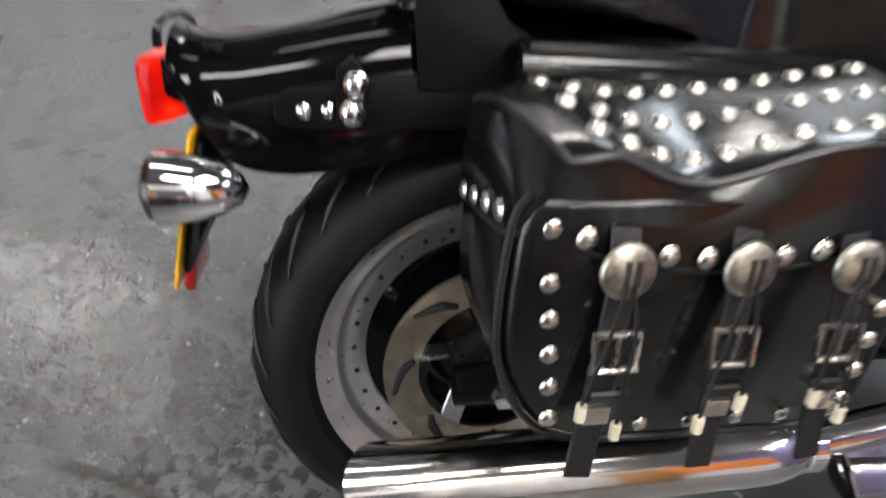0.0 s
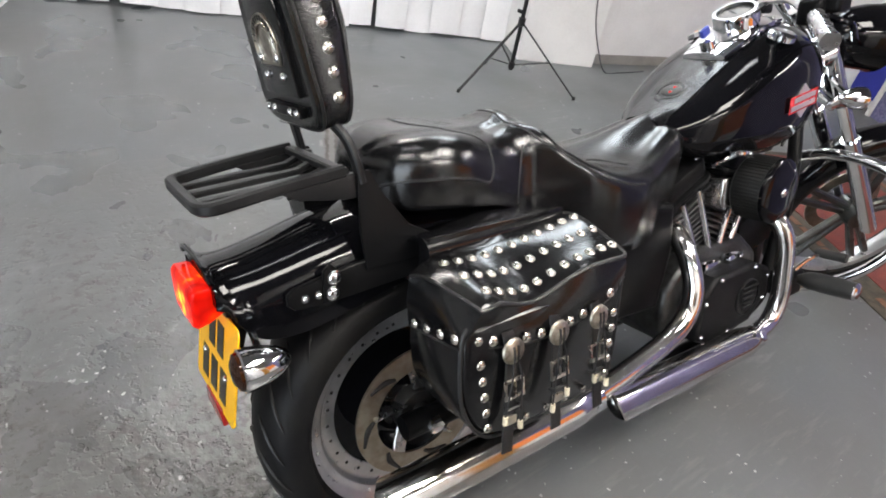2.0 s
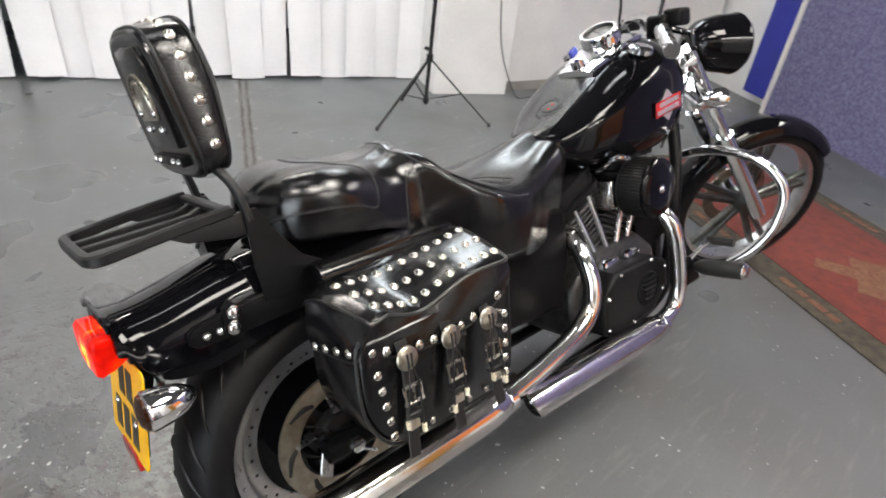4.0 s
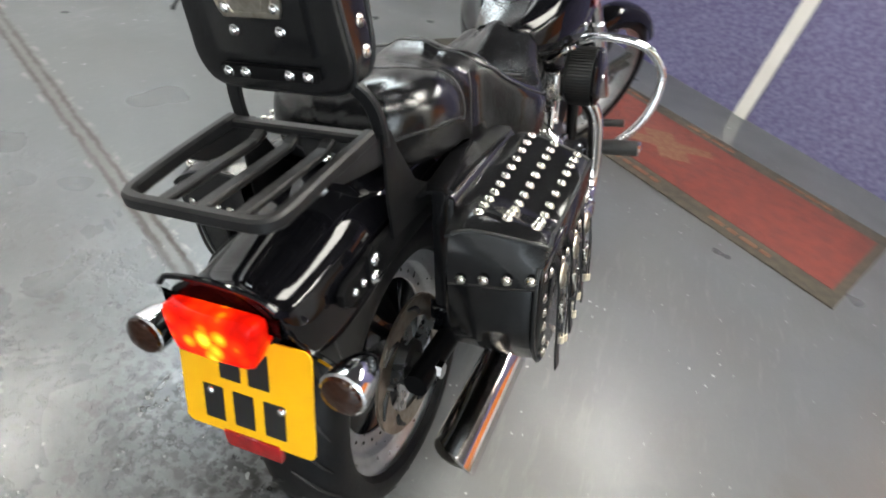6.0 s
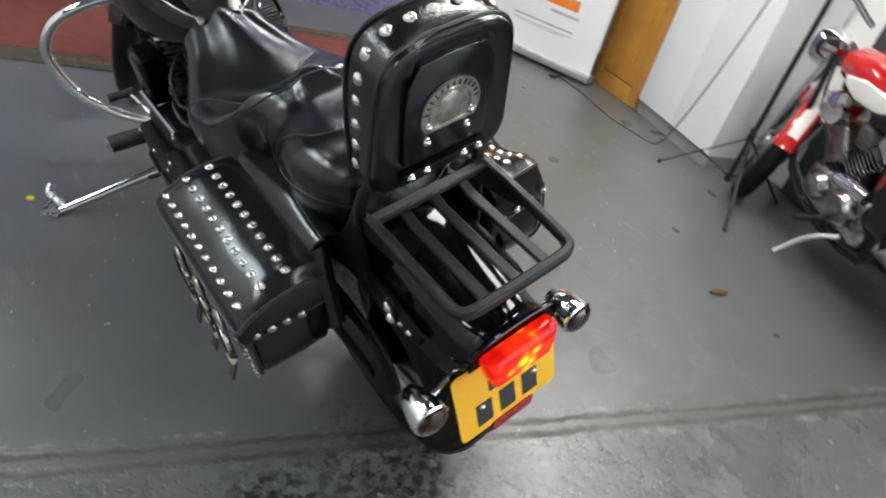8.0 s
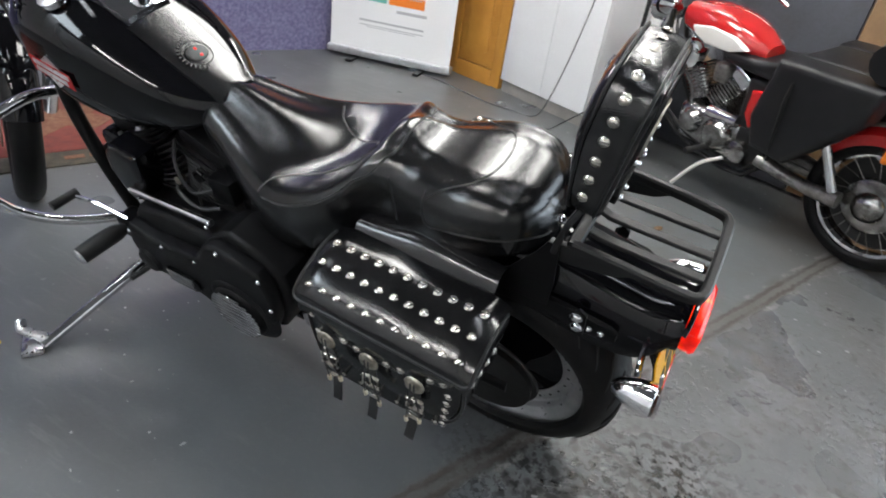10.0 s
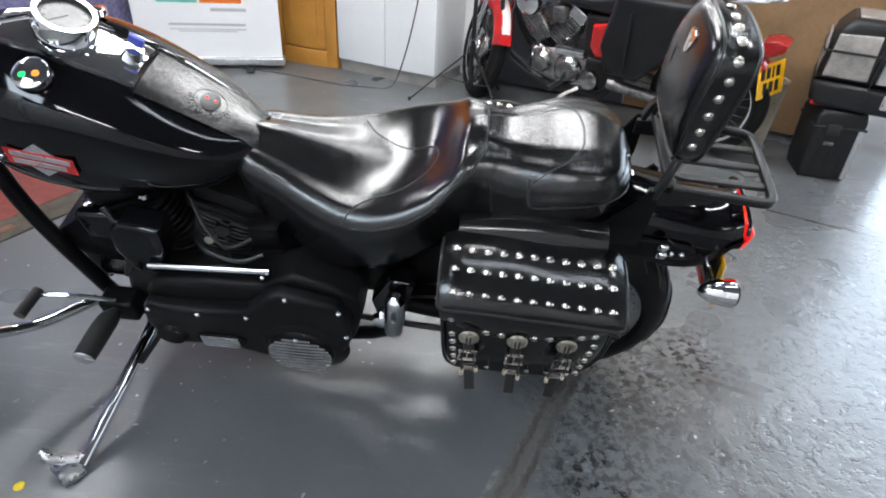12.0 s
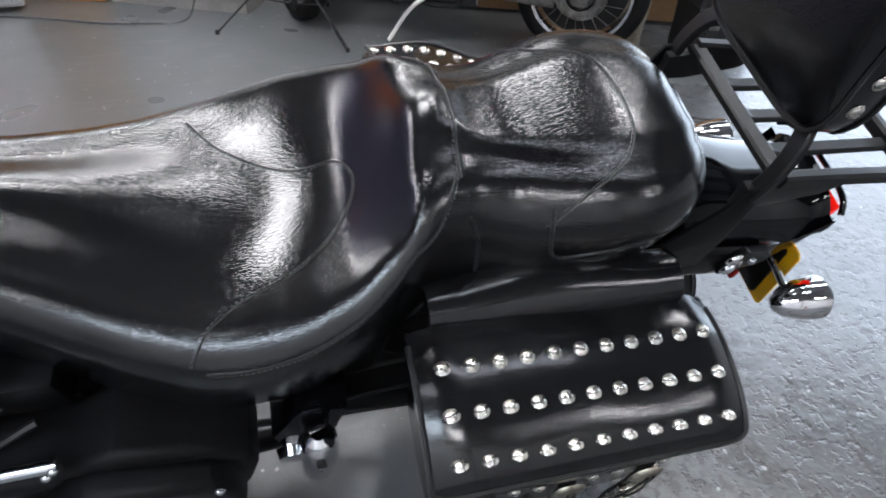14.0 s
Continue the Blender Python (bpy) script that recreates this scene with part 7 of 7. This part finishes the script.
for sy in (-1, 1):
    i2 = part("indicator", lathe([(0.0, 0.03), (0.02, 0.025), (0.03, 0.0), (0.0, -0.02)], (-0.10, sy * 0.16, 0.60), "x", 16), CHROME, ob2, "chrome indicator with an amber lens")
    part("lens", lathe([(0.03, 0.0), (0.026, -0.02), (0.0, -0.028)], (-0.10, sy * 0.16, 0.60), "x", 16), glow_material("amber_lens", (0.65, 0.16, 0.01), 0.1), i2)
    part("pannier", slab([(-0.06, 0.88), (0.40, 0.88), (0.46, 0.60), (0.42, 0.46), (0.24, 0.44), (0.10, 0.58), (-0.02, 0.72)], sy * 0.13, sy * 0.29, "y", 0.035, 3), CASE_BLACK, ob2, "black leather bag")
    part("bag_strap", tube([(0.30, sy * 0.13, 0.81), (0.30, sy * 0.295, 0.79), (0.305, sy * 0.298, 0.60), (0.31, sy * 0.27, 0.43)], 0.01, n=3, flat=(0.004, 0.03)), RUBBER, ob2)
    part("fork", turned(tube([(1.18, sy * 0.09, 0.92), (WB, sy * 0.09, 0.32)], 0.022, 12, 2)), CHROME, ob2)
    part("shaft", tube([(0.03, sy * 0.085, 0.30), (0.20, sy * 0.10, 0.30), (0.45, sy * 0.11, 0.33)], [0.04, 0.03, 0.035], 12, 4), DULL, ob2)
    part("shock", rod((0.06, sy * 0.11, 0.34), (0.20, sy * 0.12, 0.62), 0.022, 12), CHROME, ob2)
    if sy < 0:
        part("exhaust", tube([(0.95, sy * 0.14, 0.45), (0.85, sy * 0.17, 0.27), (0.5, sy * 0.18, 0.24), (-0.10, sy * 0.19, 0.25)], [0.022, 0.022, 0.035, 0.042], 12, 5), DULL, ob2)
    part("footpeg", rod((0.72, sy * 0.14, 0.30), (0.74, sy * 0.30, 0.30), 0.016, 10), RUBBER, ob2)
    part("handlebar", turned(tube([(1.12, sy * 0.05, 1.02), (1.10, sy * 0.25, 1.10), (0.98, sy * 0.38, 1.06)], 0.013, 10, 5)), CHROME, ob2)
part("sissy_seat", slab([(-0.12, 0.74), (0.10, 0.76), (0.50, 0.72), (0.78, 0.74), (0.80, 0.80), (0.60, 0.79), (0.42, 0.82), (0.38, 0.88), (0.05, 0.88), (-0.12, 0.84)], -0.15, 0.15, "y", 0.03, 3), CASE_BLACK, ob2, "black stepped seat")
part("roll_bag", tube([(-0.02, -0.26, 0.97), (-0.02, 0.0, 0.985), (-0.02, 0.26, 0.97)], [0.08, 0.11, 0.11, 0.08], 16, 3), CASE_BLACK, ob2, "black roll bag on the rear rack")
part("rack", tube([(-0.10, -0.13, 0.88), (-0.30, -0.12, 0.90), (-0.34, 0, 0.90), (-0.30, 0.12, 0.90), (-0.10, 0.13, 0.88)], 0.009, 8, 5), CHROME, ob2)
tank2 = skin([(0.60, [(0, 0.84), (0.05, 0.83), (0.07, 0.80), (0.05, 0.77), (0, 0.77)]), (0.73, [(0, 0.92), (0.09, 0.90), (0.125, 0.84), (0.09, 0.77), (0, 0.76)]), (0.91, [(0, 0.96), (0.10, 0.94), (0.14, 0.87), (0.10, 0.78), (0, 0.77)]), (1.10, [(0, 0.95), (0.08, 0.93), (0.10, 0.88), (0.07, 0.82), (0, 0.81)])], 3, 4)
part("fuel_tank", tank2, RED_PAINT, ob2, "red fuel tank with white sides")
for sy in (-1, 1):
    part("tank_flash", slab([(0.66, 0.815), (0.76, 0.785), (0.90, 0.79), (0.98, 0.825), (1.00, 0.862), (0.88, 0.882), (0.74, 0.862)], sy * 0.105, sy * 0.146, "y", 0.012, 3), WHITE_GLOSS, ob2)
    part("side_panel", slab([(0.38, 0.66), (0.46, 0.68), (0.56, 0.66), (0.57, 0.54), (0.53, 0.48), (0.41, 0.48), (0.37, 0.54)], sy * 0.11, sy * 0.165, "y", 0.02, 3), RED_PAINT, ob2, "red side panel")
part("crankcase", block((0.40, 0.26, 0.22), (0.78, 0, 0.36), 0.05, 4), ALLOY, ob2, "polished engine case")
# gearbox and battery box, kept dark to stand in for shade there
part("gearbox", block((0.22, 0.24, 0.20), (0.53, 0, 0.36), 0.04, 3), DARK, ob2)
part("battery_box", block((0.26, 0.22, 0.26), (0.50, 0, 0.57), 0.03, 3), DARK, ob2)
part("gear_cover", lathe([(0.0, 0.045), (0.035, 0.042), (0.055, 0.03), (0.062, 0.0)], (0.56, 0.12, 0.33), "y", 24), ALLOY, ob2)
part("starter", rod((0.60, 0.13, 0.475), (0.78, 0.13, 0.475), 0.032, 16), CHROME, ob2)
part("carburettor", block((0.09, 0.14, 0.10), (0.80, 0.03, 0.66), 0.025, 3), DULL, ob2)
part("air_cleaner", lathe([(0.0, 0.05), (0.05, 0.048), (0.072, 0.035), (0.078, 0.0), (0.0, 0.0)], (0.98, 0.12, 0.72), "y", 28), CHROME, ob2, "chrome air cleaner cover")
for x in (0.66, 0.74, 0.82, 0.90, 0.94):
    part("cover_bolt", lathe([(0.0, 0.014), (0.008, 0.012), (0.010, 0.0)], (x, 0.128, 0.455 - 0.35 * abs(x - 0.80)), "y", 8), CHROME, ob2)
part("cable_loom", tube([(1.18, 0.06, 0.86), (1.08, 0.12, 0.70), (0.94, 0.12, 0.56), (0.90, 0.135, 0.47)], 0.008, 6, 5), RUBBER, ob2)
for sy in (-1, 1):
    part("clutch_cover", lathe([(0.0, sy * 0.05), (0.06, sy * 0.045), (0.085, sy * 0.02), (0.09, 0.0)], (0.70, sy * 0.13, 0.37), "y", 28), ALLOY, ob2)
    part("alternator_cover", lathe([(0.0, sy * 0.04), (0.05, sy * 0.035), (0.07, 0.0)], (0.88, sy * 0.13, 0.38), "y", 28), ALLOY, ob2)
for deg in (-34, 34):
    cm2 = Matrix.Translation((0.86, 0, 0.42)) @ Matrix.Rotation(radians(deg), 4, "Y")
    q = block((0.11, 0.13, 0.2), (0, 0, 0.17), 0.02)
    bmesh.ops.transform(q, matrix=cm2, verts=q.verts)
    cyl2 = part("cylinder", q, ALLOY, ob2, "finned alloy cylinder")
    for i in range(9):
        q = slab(rounded(0.15, 0.17, 0.04), -0.004, 0.004, "z", 0)
        bmesh.ops.transform(q, matrix=cm2 @ pose(0, 0, 0.09 + i * 0.019), verts=q.verts)
        part("fin", q, ALLOY, cyl2)
    q = block((0.13, 0.15, 0.09), (0, 0, 0.29), 0.025, 3)
    bmesh.ops.transform(q, matrix=cm2, verts=q.verts)
    part("cylinder_head", q, CHROME, ob2)
for k in range(4):
    part("frame_tube", tube([(1.22, (-1) ** k * 0.05, 0.88), (1.10, (-1) ** k * 0.11, 0.35 + 0.02 * k), (0.5, (-1) ** k * 0.12, 0.22 + 0.02 * k), (0.42, (-1) ** k * 0.10, 0.6)], 0.014, 8, 4), DARK, ob2)
OBI = OB.inverted()
part("kickstand", tube([(0.62, 0.14, 0.27), (0.72, 0.19, 0.20), OBI @ Vector((-0.178, -2.268, 0.012))], 0.011, 10, 4), WHITE_GLOSS, ob2, "pale kickstand, folded out")
part("headlight", lathe([(0.0, -0.10), (0.06, -0.08), (0.09, 0.0), (0.092, 0.05), (0.06, 0.07), (0.0, 0.075)], (1.30, 0, 0.88), "x", 28), CHROME, ob2, "round chrome headlight")

# ---- stacked luggage cases beside it
CASE_A = pose(-1.671, -1.795, 0.0, 0, 0, -10)
case_a = thing("luggage_case", CASE_A, "black plastic motorcycle case standing on the floor", "luggage case", "luggage cases")
part("shell", slab([(-0.112, 0.0), (0.108, 0.0), (0.118, 0.06), (0.124, 0.33), (0.10, 0.37), (-0.105, 0.37), (-0.124, 0.33), (-0.120, 0.04)], -0.13, 0.13, "y", 0.026, 4), CASE_BLACK, case_a)
part("seam_band", block((0.254, 0.272, 0.012), (0, 0, 0.285), 0.005), RUBBER, case_a)
part("side_panel", slab([(-0.11, 0.03), (0.10, 0.03), (0.11, 0.27), (-0.11, 0.27)], -0.129, -0.121, "x", 0.003), ALU, case_a, "pale side panel")
part("latch", block((0.07, 0.015, 0.06), (0.03, 0.133, 0.275), 0.006), RUBBER, case_a)
part("edge_panel", block((0.026, 0.010, 0.27), (-0.101, 0.131, 0.150), 0.004), ALU, case_a, "pale edge panel")
part("latch_slot", block((0.05, 0.008, 0.02), (0.03, 0.136, 0.20), 0.004), DULL, case_a)
for x in (-0.06, 0.0, 0.06):
    part("moulded_rib", block((0.016, 0.006, 0.15), (x, 0.131, 0.105), 0.003), CASE_BLACK, case_a)
CASE_B = CASE_A @ pose(-0.105, -0.045, 0.372, 0, 0, -17)
case_b = thing("luggage_case", CASE_B, "black and silver top case lying on another case", "luggage case", "luggage cases")
part("tray", slab([(-0.25, 0.0), (0.215, 0.0), (0.245, 0.04), (0.252, 0.13), (-0.29, 0.13), (-0.28, 0.04)], -0.20, 0.20, "y", 0.035, 4), CASE_BLACK, case_b)
part("shell", slab([(-0.285, 0.134), (0.247, 0.134), (0.246, 0.20), (0.222, 0.37), (0.17, 0.435), (-0.20, 0.435), (-0.265, 0.37), (-0.29, 0.22)], -0.195, 0.195, "y", 0.05, 5), CASE_BLACK, case_b)
# dimmer panel: silver with the chipboard's brown reflection put into its colour
for x0, x1, y1, skin_mat in ((0.022, 0.222, 0.200, ALU_BROWN_SHEEN), (-0.175, -0.012, 0.212, ALU)):
    part("silver_panel", slab([(x0, 0.155), (x1, 0.155), (x1 - 0.012, 0.36), (x0 + 0.005, 0.37)], 0.186, y1, "y", 0.007, 3), skin_mat, case_b, "brushed silver panel")
part("end_panel", slab([(-0.13, 0.16), (0.12, 0.16), (0.10, 0.35), (-0.11, 0.35)], 0.236, 0.2495, "x", 0.005, 2), ALU_BROWN_SHEEN, case_b, "brushed silver end panel")
part("silver_lid", slab([(-0.18, -0.14), (0.15, -0.14), (0.15, 0.14), (-0.18, 0.14)], 0.432, 0.442, "z", 0.004), ALU_BROWN_SHEEN, case_b)
part("strap", tube([(0.005, 0.202, 0.06), (0.005, 0.204, 0.2), (0.005, 0.192, 0.38), (0.005, 0.13, 0.447), (0.005, -0.12, 0.447)], 0.01, n=4, flat=(0.004, 0.022)), RUBBER, case_b)
part("cross_strap", tube([(0.252, -0.15, 0.28), (0.250, 0.19, 0.28), (0.20, 0.210, 0.28), (-0.02, 0.216, 0.28), (-0.20, 0.217, 0.275)], 0.006, n=3, flat=(0.004, 0.012)), RUBBER, case_b)
part("latch", block((0.06, 0.02, 0.07), (-0.10, 0.202, 0.075), 0.008), ALU, case_b)
part("reflector", block((0.05, 0.010, 0.022), (0.205, 0.190, 0.02), 0.003), RED_REFLECT, case_b)

tub = thing("plastic_tub", pose(-1.36, -2.08, 0.0, 0, 0, 0), "dirty cream plastic tub on the floor by a rear wheel", "tub")
part("body", lathe([(0.0, 0.0), (0.115, 0.0), (0.125, 0.012), (0.150, 0.39), (0.157, 0.40), (0.157, 0.41), (0.144, 0.41), (0.120, 0.02), (0.0, 0.02)], (0, 0, 0), "z", 32), SACK, tub)

ext = thing("fire_extinguisher", pose(*along(-0.30, -0.42), 0.20), "red fire extinguisher with a black base, on the white pier", "fire extinguisher")
part("cylinder", lathe([(0.0, 0.03), (0.075, 0.03), (0.078, 0.05), (0.078, 0.42), (0.06, 0.48), (0.03, 0.50), (0.0, 0.50)], (0, 0, 0), "z", 28), RED_PAINT, ext)
part("base_ring", lathe([(0.0, 0.0), (0.076, 0.0), (0.081, 0.01), (0.081, 0.06), (0.0, 0.06)], (0, 0, 0), "z", 28), RUBBER, ext)
part("valve", block((0.05, 0.05, 0.07), (0, 0, 0.53), 0.01), STEEL, ext)
part("hose", tube([(0.02, 0, 0.53), (0.09, 0, 0.50), (0.105, 0, 0.35), (0.095, 0, 0.2)], 0.01, 8, 5), RUBBER, ext)
part("wall_bracket", block((0.05, 0.06, 0.12), (0.025, 0.07, 0.30), 0.005), STEEL, ext)

# ---- litter
lf = thing("dry_leaf", pose(-0.215, -1.62, 0.0, 0, 0, 60), "curled brown dry leaf lying on the floor", "leaf")
rings = []
for k in range(7):
    s = -0.045 + k * 0.015
    w = 0.016 * math.sin(math.pi * (k + 0.4) / 6.8) + 0.001
    rings.append([(s, -w, 0.010 + 0.004 * math.sin(k)), (s, 0, 0.002), (s, w, 0.012), (s, w * 0.9, 0.010), (s, 0, 0.0005), (s, -w * 0.9, 0.008 + 0.004 * math.sin(k))])
part("blade", loft(rings), LEAF, lf)
pt = thing("yellow_petal", pose(1.30, 0.50, 0.0, 0, 0, 20), "small yellow petal on the floor by the kickstand", "petal")
part("blade", lathe([(0.0, 0.003), (0.010, 0.004), (0.014, 0.001), (0.0, 0.0005)], (0, 0, 0), "z", 9), YELLOW, pt)
